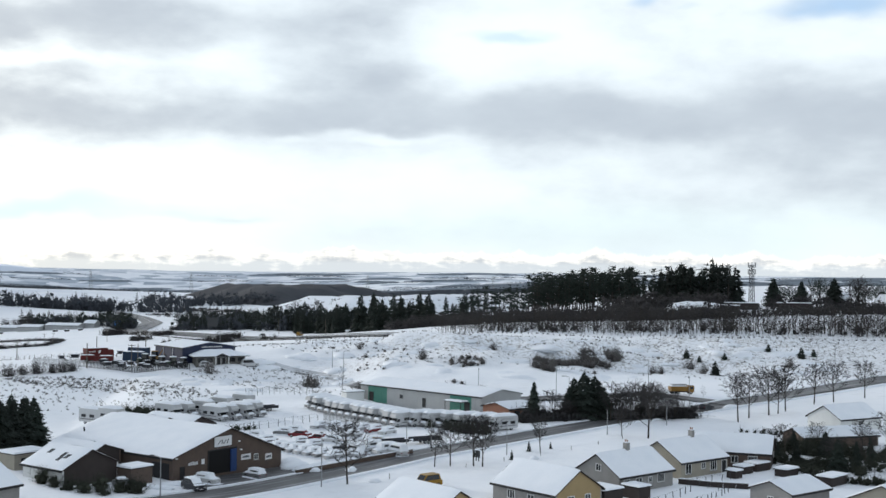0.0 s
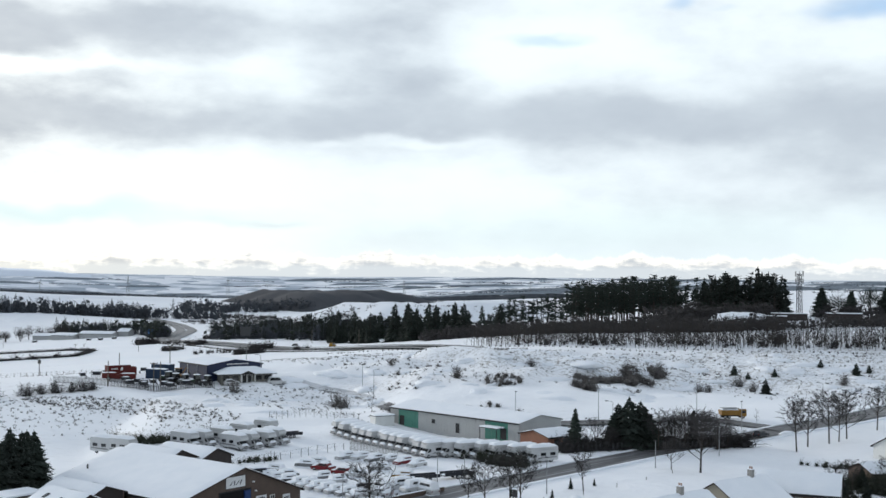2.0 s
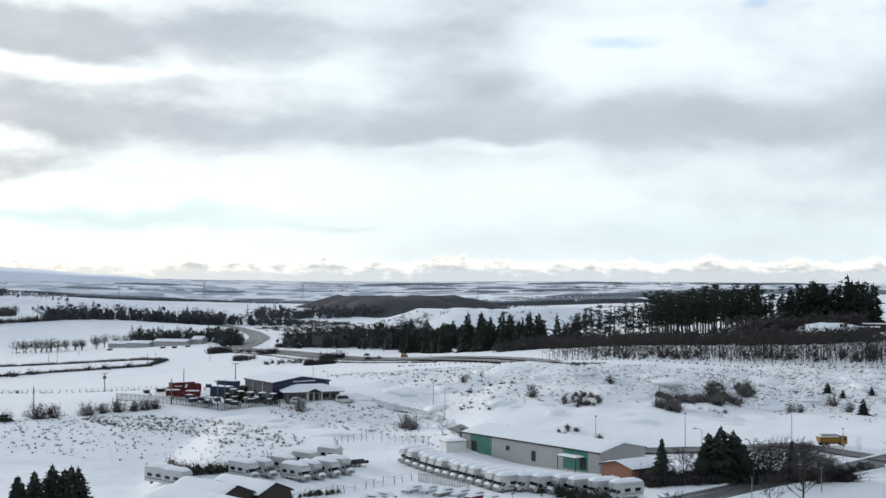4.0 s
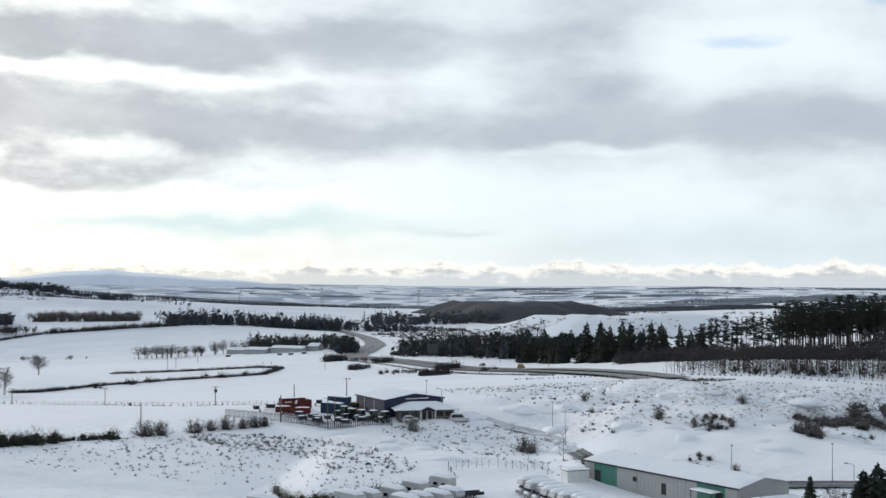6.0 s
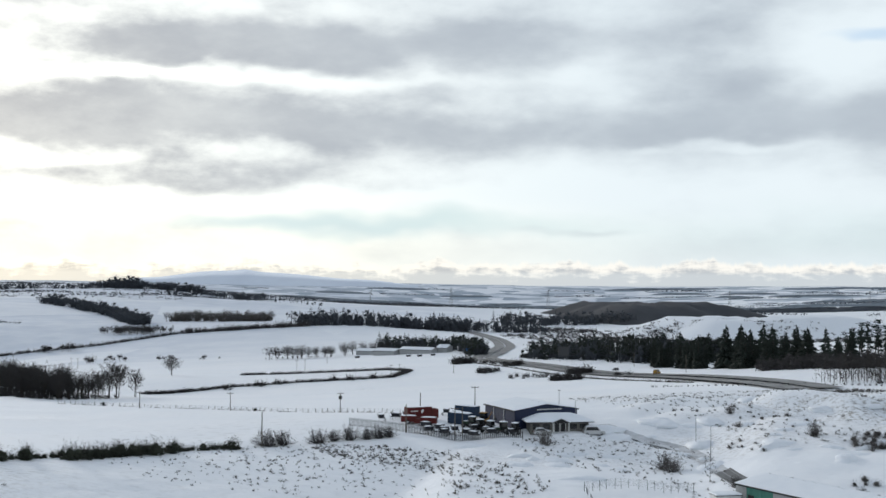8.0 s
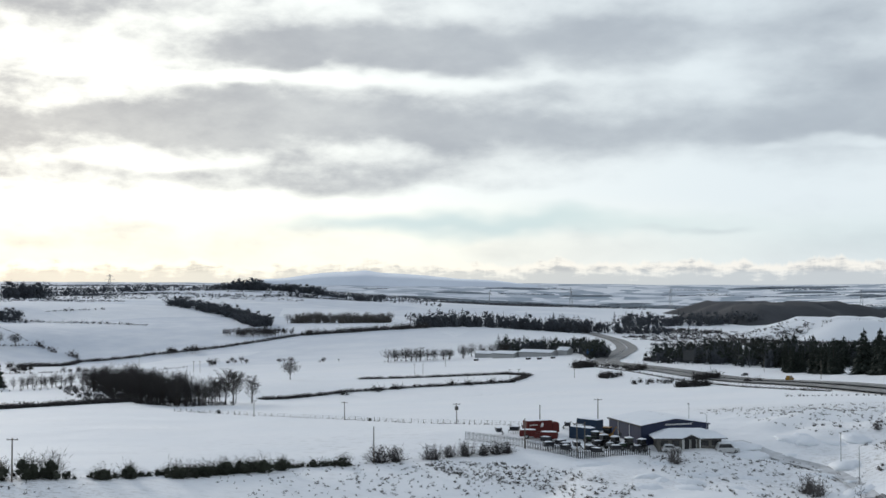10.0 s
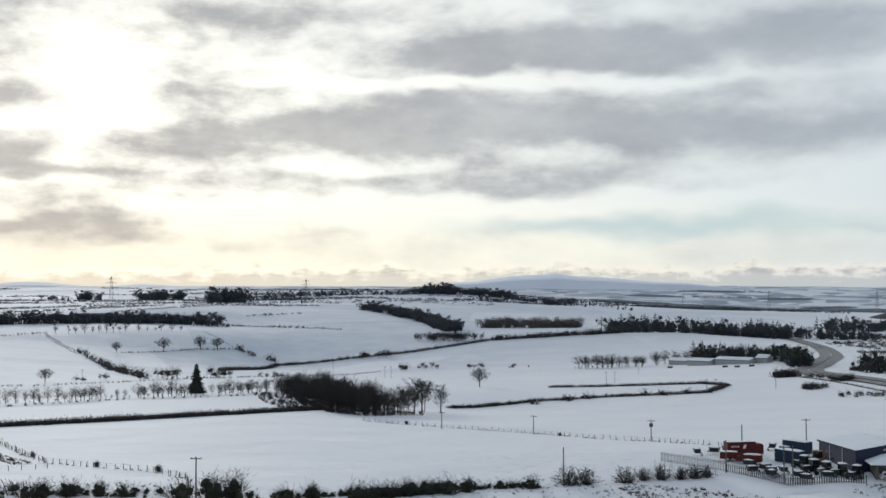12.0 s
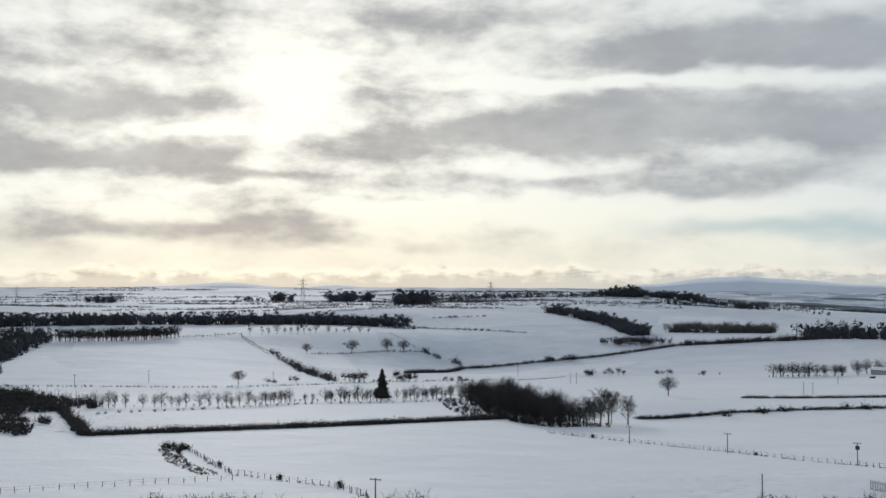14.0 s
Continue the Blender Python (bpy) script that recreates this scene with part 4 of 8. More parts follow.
def shed_front():
    L, W, e, r, o = 13.4, 8.0, 2.4, 3.8, 1.1
    ob = thing("showroom", "stone-fronted showroom with a low hipped snowy roof and glass entrance", "showroom", pose(-61.4, 319.1, 7.25, 0, 0, -65))
    for x0, x1, y0, y1 in ((-W / 2, -W / 2 + 0.3, -L / 2, L / 2), (W / 2 - 0.3, W / 2, -L / 2, L / 2), (-W / 2 + 0.3, W / 2 - 0.3, -L / 2, -L / 2 + 0.3), (-W / 2 + 0.3, W / 2 - 0.3, L / 2 - 0.3, L / 2)):
        part("wall", Geo().box(x0, x1, y0, y1, -1.5, e), STONE_WALL, ob)

    def hip(grow, low, up):
        x, y, k = W / 2 + grow, L / 2 + grow, L / 2 - W / 2 + 0.6
        v = [(-x, -y, low), (x, -y, low), (x, y, low), (-x, y, low), (-x, -y, low + up), (x, -y, low + up), (x, y, low + up), (-x, y, low + up), (0, -k, r + up), (0, k, r + up)]
        return Geo().add(v, [(3, 2, 1, 0), (0, 1, 5, 4), (1, 2, 6, 5), (2, 3, 7, 6), (3, 0, 4, 7), (4, 5, 8), (5, 6, 9, 8), (6, 7, 9), (7, 4, 8, 9)])

    roof = part("roof", hip(o, e - 0.1, 0.12), DARK, ob)
    part("snow", hip(o - 0.06, e + 0.03, 0.26), ROOF_SNOW, roof, "smooth layer of fresh snow")
    for al in (-5.4, -3.0, 3.2, 5.4):
        opening(ob, "x+", al, 0.8, 1.5, 1.1, W, L, DARK)
    opening(ob, "x+", -0.6, 0.0, 1.2, 2.2, W, L, TRIM, "door")
    opening(ob, "x+", 0.8, 0.0, 1.2, 2.2, W, L, TRIM, "door")
    po = part("entrance_gable", Geo().prism([(-2.0, 2.3), (2.0, 2.3), (0, 3.2)], -0.5, 1.6), DARK, ob, at=pose(W / 2 + 0.9, 0.1, 0, 0, 0, 90))
    part("snow", Geo().prism([(-2.2, 2.32), (0, 3.22), (2.2, 2.32), (2.2, 2.45), (0, 3.4), (-2.2, 2.45)], -0.3, 1.5), ROOF_SNOW, po)
    for x in (-1.8, 1.8):
        part("post", Geo().box(x - 0.09, x + 0.09, -0.3, -0.1, -0.6, 2.3), TRIM, po)
    return ob


shed_front()


# bungalows beside the road
def bungalow(label, x, y, turn, L, W, wall, gable=None, windows=(), chim=None, ridge=5.4):
    ob = gabled("bungalow", label, x, y, turn, L, W, 2.6, ridge, wall, gable=gable, category="house", group="bungalows by the road")
    for side, al, z0, w, h, kind in windows:
        opening(ob, side, al, z0, w, h, W, L, TRIM, kind, bars=2 if w > 1.5 else 1)
    if chim is not None:
        chimney(ob, 0, chim, ridge)
    return ob


bungalow("ochre-gabled bungalow with deep snow on its roof", 15.3, 168.8, 40.3, 12.6, 9.4, HARL, OCHRE,
         (("y-", -1.6, 0.9, 1.4, 1.2, "window"), ("y-", 1.8, 0.9, 1.2, 1.2, "window"), ("x-", -2.5, 0.8, 1.6, 1.3, "window"), ("x-", 1.5, 0.8, 1.4, 1.2, "window")))
bungalow("grey harled bungalow with white windows and a snowy roof", 28.6, 182.6, -49.5, 12.6, 9.0, HARL, None,
         (("x+", -4.6, 0.9, 1.5, 1.2, "window"), ("x+", -1.8, 0.9, 1.5, 1.2, "window"), ("x+", 0.8, 1.1, 0.9, 0.9, "window"), ("x+", 3.4, 0.9, 1.6, 1.3, "window"), ("y-", 0.3, 3.0, 1.1, 1.1, "window")), 0.5)
bungalow("cream bungalow with patio doors and a chimney, roof under snow", 40.4, 196.2, -51, 12.0, 9.6, CREAM, None,
         (("x+", -4.2, 0.6, 1.5, 1.6, "window"), ("x+", -0.4, 1.1, 1.1, 1.0, "window"), ("x+", 2.2, 0.6, 1.7, 1.7, "window"), ("x+", 5.0, 0.0, 1.3, 2.1, "door")), 2.4)
bungalow("brown-gabled bungalow with a wide snowy roof", 51.6, 205.2, 70, 12.6, 9.6, BROWN_BRICK, DARK_TIMBER,
         (("x-", 3.4, 0.8, 1.6, 1.3, "window"), ("x-", 0.4, 0.8, 1.2, 1.2, "window"), ("y-", 2.5, 0.8, 1.0, 1.2, "window")), None, 5.0)
bungalow("white-gabled house with a steep snowy roof", 87.5, 254.0, -60, 12.5, 9.0, WHITE_WALL, WHITE_WALL, (("x+", 0, 0.9, 1.6, 1.2, "window"),), None, 5.0)
bungalow("small outhouse with a snowy roof behind the gardens", 50.2, 168.3, -52, 9.0, 7.0, HARL, HARL, (("y-", 0, 0.9, 1.0, 1.0, "window"),), None, 3.9)
bungalow("bungalow with a broad snowy roof and a vent", 65.0, 163.5, -45, 15, 9.5, CREAM, CREAM, (("x+", 0, 0.9, 1.5, 1.2, "window"),), None, 4.8)
bungalow("bungalow with a snowy roof at the garden's end", -61.0, 147.0, -30, 12, 9.5, HARL, HARL, (("y+", 0, 0.9, 1.4, 1.2, "window"),), None, 5.2)
bungalow("bungalow with its roof under snow beside the verge", -1.5, 152.5, 40, 12, 9.0, HARL, OCHRE, (("y-", 0, 0.9, 1.4, 1.2, "window"),), None, 5.2)
for x, y, t, L, W, h in ((55.0, 206.5, -52, 7.5, 2.2, 1.3), (50.4, 195.0, -52, 2.6, 2.0, 1.1), (53.5, 198.0, -50, 3.6, 2.4, 1.2), (57.0, 193.0, -48, 3.6, 2.2, 1.1), (23.6, 171.0, 40, 4.5, 4.0, 1.8), (29.0, 173.5, -50, 2.6, 3.2, 1.7), (47.8, 190.5, -50, 1.8, 1.8, 1.1), (62.0, 185.5, -45, 5.0, 2.6, 1.3), (18.5, 186.5, 42, 3.0, 6.0, 1.6)):
    flat_roofed("garden_shed", "small timber garden shed with snow on its roof", x, y, t, L, W, h, DARK_TIMBER, "shed", group="garden sheds")
gabled("snowy_bungalow", "long low house with a snowy roof behind the gardens", 76.5, 230, -72, 17, 7, 2.0, 3.3, BROWN_BRICK, category="house")

# the farm across the fields
for x, y, t, L, W, e, r in ((-331, 945, 80, 19, 16, 3.4, 5.0), (-306, 947, 84, 28, 14, 3.4, 5.0), (-352, 962, 80, 22, 14, 3.0, 4.6), (-287, 956, 84, 9, 12, 3.8, 6.0)):
    gabled("farm_shed", "long grey farm shed with snow on its shallow roof", x, y, t, L, W, e, r, GREY_PANEL, roof_mat=GREY_PANEL, over=0.5, snow=0.3, category="barn", group="farm buildings")
# houses on the rise beyond the scrub
snowed = thing("snowed_store", "broad store buried under a rounded dome of snow", "building", stand(107, 494, 75))
part("wall", Geo().box(-8, 8, -11, 11, -1.5, 1.3), HARL, snowed)
part("snow", Geo().lump((0, 0, 1.3), (9, 12.5, 3.6), random.Random(3), 0.08, 7, 18), ROOF_SNOW, snowed, "rounded dome of snow", smooth=True)
gabled("white_cottage", "white cottage with a dark snowy roof by the firs", 196, 512, 20, 12, 8, 4.0, 7.5, WHITE_WALL, category="house")
gabled("white_cottage", "white cottage with a dark snowy roof by the firs", 176, 520, 60, 10, 8, 3.5, 7.0, WHITE_WALL, category="house")
for x, y in ((128, 500), (150, 498), (118, 492)):
    flat_roofed("lock_up", "low flat shed with a snowy roof by the mast", x, y, 75, 14, 6, 2.6, DARK_TIMBER, "shed", group="low sheds by the mast")

# ---- plants
def bare_tree_mesh(seed, spread=0.42, limbs=8, twigs=7, rise=0.3, thick=0.018, fine_n=7, twig=0.006, sides=4):
    """A leafless tree one metre high: returns trunk-and-limbs and twigs."""
    rnd = random.Random(seed)
    wood, fine = Geo(), Geo()
    lean = Vector((rnd.uniform(-0.04, 0.04), rnd.uniform(-0.04, 0.04), 0))
    top = Vector((0, 0, 0.93)) + lean
    wood.tube([Vector((0, 0, -0.03)), Vector((0, 0, rise)) + lean * 0.4, Vector((0, 0, 0.62)) + lean * 0.8, top], [thick, thick * 0.78, thick * 0.45, thick * 0.12], sides + 1)
    for i in range(limbs):
        u = rise + (0.88 - rise) * (i + rnd.random() * 0.6) / limbs
        a = i * 2.4 + rnd.uniform(-0.5, 0.5)
        reach = spread * (1.0 - 0.62 * ((u - rise) / (1 - rise)) ** 1.3) * rnd.uniform(0.75, 1.15)
        start = Vector((0, 0, u)) + lean * u
        out = Vector((math.cos(a), math.sin(a), 0))
        up = min(reach * rnd.uniform(0.8, 1.4), (0.99 - u) * rnd.uniform(0.6, 1.0))
        mid = start + out * reach * 0.6 + Vector((0, 0, up * 0.42))
        end = start + out * reach + Vector((0, 0, up))
        r = thick * 0.42 * (1.15 - u)
        wood.tube([start, mid, end], [r, r * 0.65, r * 0.15], sides - 1)
        for k in range(twigs):
            v = 0.2 + 0.8 * (k + rnd.random()) / twigs
            p = start.lerp(mid, v * 2) if v < 0.5 else mid.lerp(end, v * 2 - 1)
            d = Vector((rnd.gauss(0, 1), rnd.gauss(0, 1), rnd.uniform(0.0, 1.3))).normalized()
            d = (d + out * 0.5).normalized()
            length = reach * rnd.uniform(0.3, 0.62)
            q = p + d * length
            q.z = p.z + (q.z - p.z) * (0.5 if q.z > 1.0 else 1.0)
            fine.blade(p, q, twig * 1.5, rnd).blade(p, q, twig * 1.5, rnd)
            for j in range(fine_n):
                s = p.lerp(q, rnd.uniform(0.2, 1))
                e = s + (d + Vector((rnd.gauss(0, 0.8), rnd.gauss(0, 0.8), rnd.gauss(0.25, 0.6)))).normalized() * length * rnd.uniform(0.3, 0.65)
                fine.blade(s, e, twig, rnd)
    return wood, fine


def fir_mesh(seed, width=0.24, start=0.06, layers=13, droop=0.1, thin=1.0):
    """A conifer one metre high: trunk, and boughs as uneven sprays."""
    rnd = random.Random(seed)
    wood, green = Geo(), Geo()
    wood.tube([(0, 0, -0.03), (0, 0, 0.5), (0, 0, 0.97)], [0.018, 0.012, 0.002], 5)
    for i in range(layers):
        u = start + (0.95 - start) * i / layers
        reach = width * (1 - (u - start) / (1 - start)) ** 0.8 * rnd.uniform(0.8, 1.15) + 0.015
        n = max(3, int(8 * thin * (0.5 + reach / width * 0.5)))
        for k in range(n):
            a = k * math.tau / n + rnd.uniform(-0.4, 0.4) + i
            rr = reach * rnd.uniform(0.55, 1.25)
            d = Vector((math.cos(a), math.sin(a), 0))
            s = Vector((-d.y, d.x, 0))
            z = u + rnd.uniform(-0.03, 0.03)
            w = rr * rnd.uniform(0.2, 0.38)
            p0, p1, p2 = Vector((0, 0, z)) + d * rr * 0.08, Vector((0, 0, z - droop * rr * 0.4)) + d * rr * 0.6, Vector((0, 0, z - droop * rr + rnd.uniform(-0.02, 0.03))) + d * rr
            h = 0.025 + 0.08 * rr
            v = [p0, p1 + s * w, p2, p1 - s * w * rnd.uniform(0.5, 1.2), p1 + Vector((0, 0, h)), p1 - Vector((0, 0, h * 0.8))]
            green.add(v, [(0, 1, 4), (1, 2, 4), (2, 3, 4), (3, 0, 4), (1, 0, 5), (2, 1, 5), (3, 2, 5), (0, 3, 5)])
            for j in range(2 if layers > 12 else 0):
                b = p1.lerp(p2, rnd.random())
                green.blade(b, b + d * rr * 0.35 + s * rnd.uniform(-0.4, 0.4) * rr + Vector((0, 0, rnd.uniform(-0.03, 0.03))), 0.03, rnd)
    green.tube([(0, 0, 0.9), (0, 0, 1.0)], [0.02, 0.002], 4)
    return wood, green


def pine_mesh(seed, crown=0.42, width=0.13):
    """A plantation pine one metre high: long bare stem, ragged crown."""
    rnd = random.Random(seed)
    wood, green = Geo(), Geo()
    bend = rnd.uniform(-0.02, 0.02)
    wood.tube([(0, 0, -0.03), (bend, 0, 0.5), (0, bend, 0.97)], [0.011, 0.009, 0.002], 4)
    for i in range(9):
        z = rnd.uniform(0.2, 1 - crown)
        a = rnd.uniform(0, math.tau)
        wood.blade((0, 0, z), (math.cos(a) * width * 0.7, math.sin(a) * width * 0.7, z + rnd.uniform(-0.02, 0.03)), 0.006, rnd)
    for i in range(24):
        z = 1 - crown * rnd.random() ** 0.9
        a = rnd.uniform(0, math.tau)
        r = width * rnd.uniform(0.2, 1) * (0.35 + 0.9 * (1 - z) / crown if z > 0.8 else 1)
        c = Vector((math.cos(a) * r * 0.6, math.sin(a) * r * 0.6, z))
        green.lump(c, (width * 0.2, width * 0.2, 0.014 + 0.012 * rnd.random()), rnd, 0.6, 2, 4)
        for j in range(6):
            green.blade(c, c + Vector((rnd.gauss(0, 1) * width * 0.5, rnd.gauss(0, 1) * width * 0.5, rnd.gauss(0.015, 0.03))), 0.024, rnd)
    return wood, green


def bush_mesh(seed, twigs=120, wide=0.75, lumps=14, fine_n=4, thick=0.016):
    """A twiggy bush one metre high."""
    rnd = random.Random(seed)
    g = Geo()
    for i in range(twigs):
        a, e = rnd.uniform(0, math.tau), rnd.uniform(0.15, 1.45)
        d = Vector((math.cos(a) * math.cos(e) * wide, math.sin(a) * math.cos(e) * wide, math.sin(e)))
        base = Vector((rnd.uniform(-0.3, 0.3) * wide, rnd.uniform(-0.3, 0.3) * wide, -0.03))
        tip = base * 0.6 + d * rnd.uniform(0.6, 1.05)
        g.blade(base, tip, thick * 1.6, rnd)
        for j in range(fine_n):
            s = base.lerp(tip, rnd.uniform(0.35, 0.95))
            g.blade(s, s + (d * 0.6 + Vector((rnd.gauss(0, 1), rnd.gauss(0, 1), rnd.gauss(0.4, 0.7)))).normalized() * rnd.uniform(0.12, 0.28), thick, rnd)
    for i in range(lumps):
        a, r = rnd.uniform(0, math.tau), rnd.uniform(0, 0.5) * wide
        g.lump((math.cos(a) * r, math.sin(a) * r, rnd.uniform(0.1, 0.5)), (0.15 * wide, 0.15 * wide, 0.12), rnd, 0.5, 2, 5)
    return g


def twiggy_mesh(seed, wide=0.4, n=90, twig=0.016, low=0.12, length=0.26, heart=0):
    """A leafless tree in the distance: stem, a few limbs and an uneven cloud of fine twigs."""
    rnd = random.Random(seed)
    wood, fine = Geo(), Geo()
    wood.tube([(0, 0, -0.03), (0, 0, 0.4), (0, 0, 0.85)], [0.022, 0.016, 0.003], 3)
    for i in range(heart):
        a, v, r = rnd.uniform(0, math.tau), rnd.uniform(-0.7, 0.8), rnd.uniform(0.3, 0.78)
        e = math.sqrt(1 - v * v)
        c = (math.cos(a) * e * wide * r, math.sin(a) * e * wide * r, (1 + low) / 2 + v * r * (1 - low) / 2)
        fine.lump(c, (wide * rnd.uniform(0.12, 0.24), wide * rnd.uniform(0.12, 0.24), rnd.uniform(0.06, 0.1)), rnd, 0.5, 2, 5)
    lobes = [(rnd.uniform(0, math.tau), rnd.uniform(0.2, 1.0), rnd.uniform(0.75, 1.1)) for _ in range(6)]
    for a, v, q in lobes:
        wood.blade((0, 0, 0.22), (math.cos(a) * wide * 0.7 * q, math.sin(a) * wide * 0.7 * q, 0.45 + 0.4 * v), 0.02, rnd)
    mid = (1 + low) / 2
    for i in range(n):
        a, v = rnd.uniform(0, math.tau), rnd.uniform(-1, 1)
        r = rnd.random() ** 0.45 * (0.82 + 0.18 * math.sin(3 * a + seed) * math.cos(4 * v + seed))
        e = math.sqrt(max(0, 1 - v * v))
        c = Vector((math.cos(a) * e * wide * r, math.sin(a) * e * wide * r, mid + v * r * (1 - low) / 2 * (1.0 if v > 0 else 0.9)))
        d = (Vector((c.x, c.y, (c.z - 0.25) * 0.7)) + Vector((rnd.gauss(0, 0.24), rnd.gauss(0, 0.24), rnd.gauss(0.08, 0.2)))).normalized()
        k = length * rnd.uniform(0.5, 1.1)
        fine.blade(c - d * k * 0.6, c + d * k * 0.4, twig * rnd.uniform(0.8, 1.6), rnd)
    return wood, fine


def arrays(*geos):
    """Stacked vertices, faces (triangles) and material numbers of several geos."""
    vs, fs, ms, n = [], [], [], 0
    for k, g in enumerate(geos):
        tris = [(q[0], q[i], q[i + 1]) for q in g.f for i in range(1, len(q) - 1)]
        vs.append(np.array(g.v, float))
        fs.append(np.array(tris, int) + n)
        ms.append(np.full(len(tris), k))
        n += len(g.v)
    return np.concatenate(vs), np.concatenate(fs), np.concatenate(ms)


MOUND = (-78, 1480, 165, 110, 21)


def tip_height(x, y):
    """How far the old tip rises over the land."""
    u = math.hypot((x - MOUND[0]) / MOUND[2], (y - MOUND[1]) / MOUND[3])
    return MOUND[4] * max(0.0, min(1.0, 2.4 * (1 - u))) ** 1.2


def grove(name, label, category, templates, mats, spots, seed=0, widen=(0.85, 1.2), kind="stuff", lift=None):
    """Many plants as one mesh. spots: x, y, height."""
    rnd = random.Random(seed)
    spots = list(spots)
    if not spots:
        return None
    zs = heights([s[0] for s in spots], [s[1] for s in spots])
    if lift:
        zs = [z + lift(s[0], s[1]) for z, s in zip(zs, spots)]
    vs, fs, ms, n = [], [], [], 0
    for (x, y, h), z in zip(spots, zs):
        v, f, m = templates[rnd.randrange(len(templates))]
        a, w = rnd.uniform(0, math.tau), h * rnd.uniform(*widen)
        c, s = math.cos(a) * w, math.sin(a) * w
        vs.append(np.stack([x + c * v[:, 0] - s * v[:, 1], y + s * v[:, 0] + c * v[:, 1], z + h * v[:, 2]], -1))
        fs.append(f + n)
        ms.append(m)
        n += len(v)
    vs, fs, ms = np.concatenate(vs), np.concatenate(fs), np.concatenate(ms)
    me = bpy.data.meshes.new(name)
    me.vertices.add(len(vs))
    me.vertices.foreach_set("co", vs.ravel())
    me.loops.add(fs.size)
    me.loops.foreach_set("vertex_index", fs.ravel())
    me.polygons.add(len(fs))
    me.polygons.foreach_set("loop_start", np.arange(0, fs.size, 3))
    me.polygons.foreach_set("loop_total", np.full(len(fs), 3))
    for m in mats:
        me.materials.append(m)
    me.polygons.foreach_set("material_index", ms)
    me.update(calc_edges=True)
    return tagged(new(name, me), label, category, kind=kind)


def along(points, step, height, depth=0.0, seed=0, vary=0.3, gap=0.0, side=1):
    """Places along a line, spread over a depth to one side of it (left of its direction for 1)."""
    rnd = random.Random(seed)
    for (x0, y0), (x1, y1) in zip(points, points[1:]):
        length = math.hypot(x1 - x0, y1 - y0)
        dx, dy = (x1 - x0) / length, (y1 - y0) / length
        rows = max(1, int(depth / step))
        for r in range(rows):
            d = 0.0
            while d < length:
                d += step * rnd.uniform(0.6, 1.4)
                if rnd.random() < gap:
                    continue
                o = side * (r + rnd.uniform(-0.4, 0.4)) * step if depth else rnd.uniform(-0.25, 0.25) * step
                yield x0 + dx * d - dy * o, y0 + dy * d + dx * o, height * rnd.uniform(1 - vary, 1 + vary)


def clump(x, y, rx, ry, n, height, seed=0, vary=0.3):
    rnd = random.Random(seed)
    for _ in range(n):
        a, r = rnd.uniform(0, math.tau), math.sqrt(rnd.random())
        yield x + math.cos(a) * r * rx, y + math.sin(a) * r * ry, height * rnd.uniform(1 - vary, 1 + vary)


BARE = [bare_tree_mesh(s, sp, 17, 8, ri, 0.018, 9, 0.0075) for s, sp, ri in ((1, 0.40, 0.22), (2, 0.33, 0.26), (3, 0.44, 0.2), (4, 0.37, 0.28))]
SLIM = [bare_tree_mesh(s, 0.2, 10, 4, 0.1, 0.011, 3, 0.011, 3) for s in (11, 12, 13)]
FIRS = [fir_mesh(s, w, 0.05, 19, 0.15, 1.25) for s, w in ((21, 0.26), (22, 0.21), (23, 0.3))]
PINES = [pine_mesh(s, c, w) for s, c, w in ((31, 0.55, 0.13), (32, 0.7, 0.15), (33, 0.48, 0.11), (34, 0.75, 0.16))]
BUSHES = [bush_mesh(s, 110, w) for s, w in ((41, 0.8), (42, 1.0), (43, 0.65))]
AIRY = [bush_mesh(s, 90, w, 0, 6) for s, w in ((51, 0.7), (52, 0.6))]
# plainer ones for woods and hedges
FAR_BARE = [arrays(*twiggy_mesh(s, w, 62, 0.02, 0.1, 0.2, 4)) for s, w in ((61, 0.36), (62, 0.44), (63, 0.3))]
TINY = [arrays(bush_mesh(s, 5, 1.0, 2, 1, 0.06)) for s in (84, 85)]
FAR_FIR = [arrays(*fir_mesh(s, 0.2, 0.03, 8, 0.3, 0.75)) for s in (71, 72)]
UNDER = [arrays(bush_mesh(s, 16, w, 7, 1, 0.035)) for s, w in ((76, 0.42), (77, 0.52))]
FAR_BUSH = [arrays(bush_mesh(s, 16, 0.9, 3, 3, 0.04)) for s in (81, 82, 83)]
ROUND = [twiggy_mesh(s, w, 520, 0.011, 0.2, 0.2) for s, w in ((64, 0.46), (65, 0.52), (66, 0.4))]
BUSHY = [fir_mesh(s, w, 0.02, 26, 0.3, 1.9) for s, w in ((24, 0.24), (25, 0.29), (26, 0.2))]
MID_ROUND = [arrays(*twiggy_mesh(s, w, 230, 0.0125, 0.08, 0.22)) for s, w in ((67, 0.42), (68, 0.5), (69, 0.34))]
HEDGE_A = [arrays(bush_mesh(s, 40, w, 6, 2, 0.025)) for s, w in ((44, 0.9), (45, 1.1), (46, 0.7))]
FEATHER = [arrays(*twiggy_mesh(s, w, 230, 0.009, 0.06, 0.24)) for s, w in ((161, 0.3), (162, 0.36), (163, 0.42))]
THORN = [arrays(*twiggy_mesh(s, w, 230, 0.014, 0.0, 0.18, 5)) for s, w in ((171, 0.62), (172, 0.75), (173, 0.55))]
SPRUCE_A = [arrays(*fir_mesh(s, w, 0.03, 17, 0.35, 1.5)) for s, w in ((181, 0.19), (182, 0.24), (183, 0.28))]
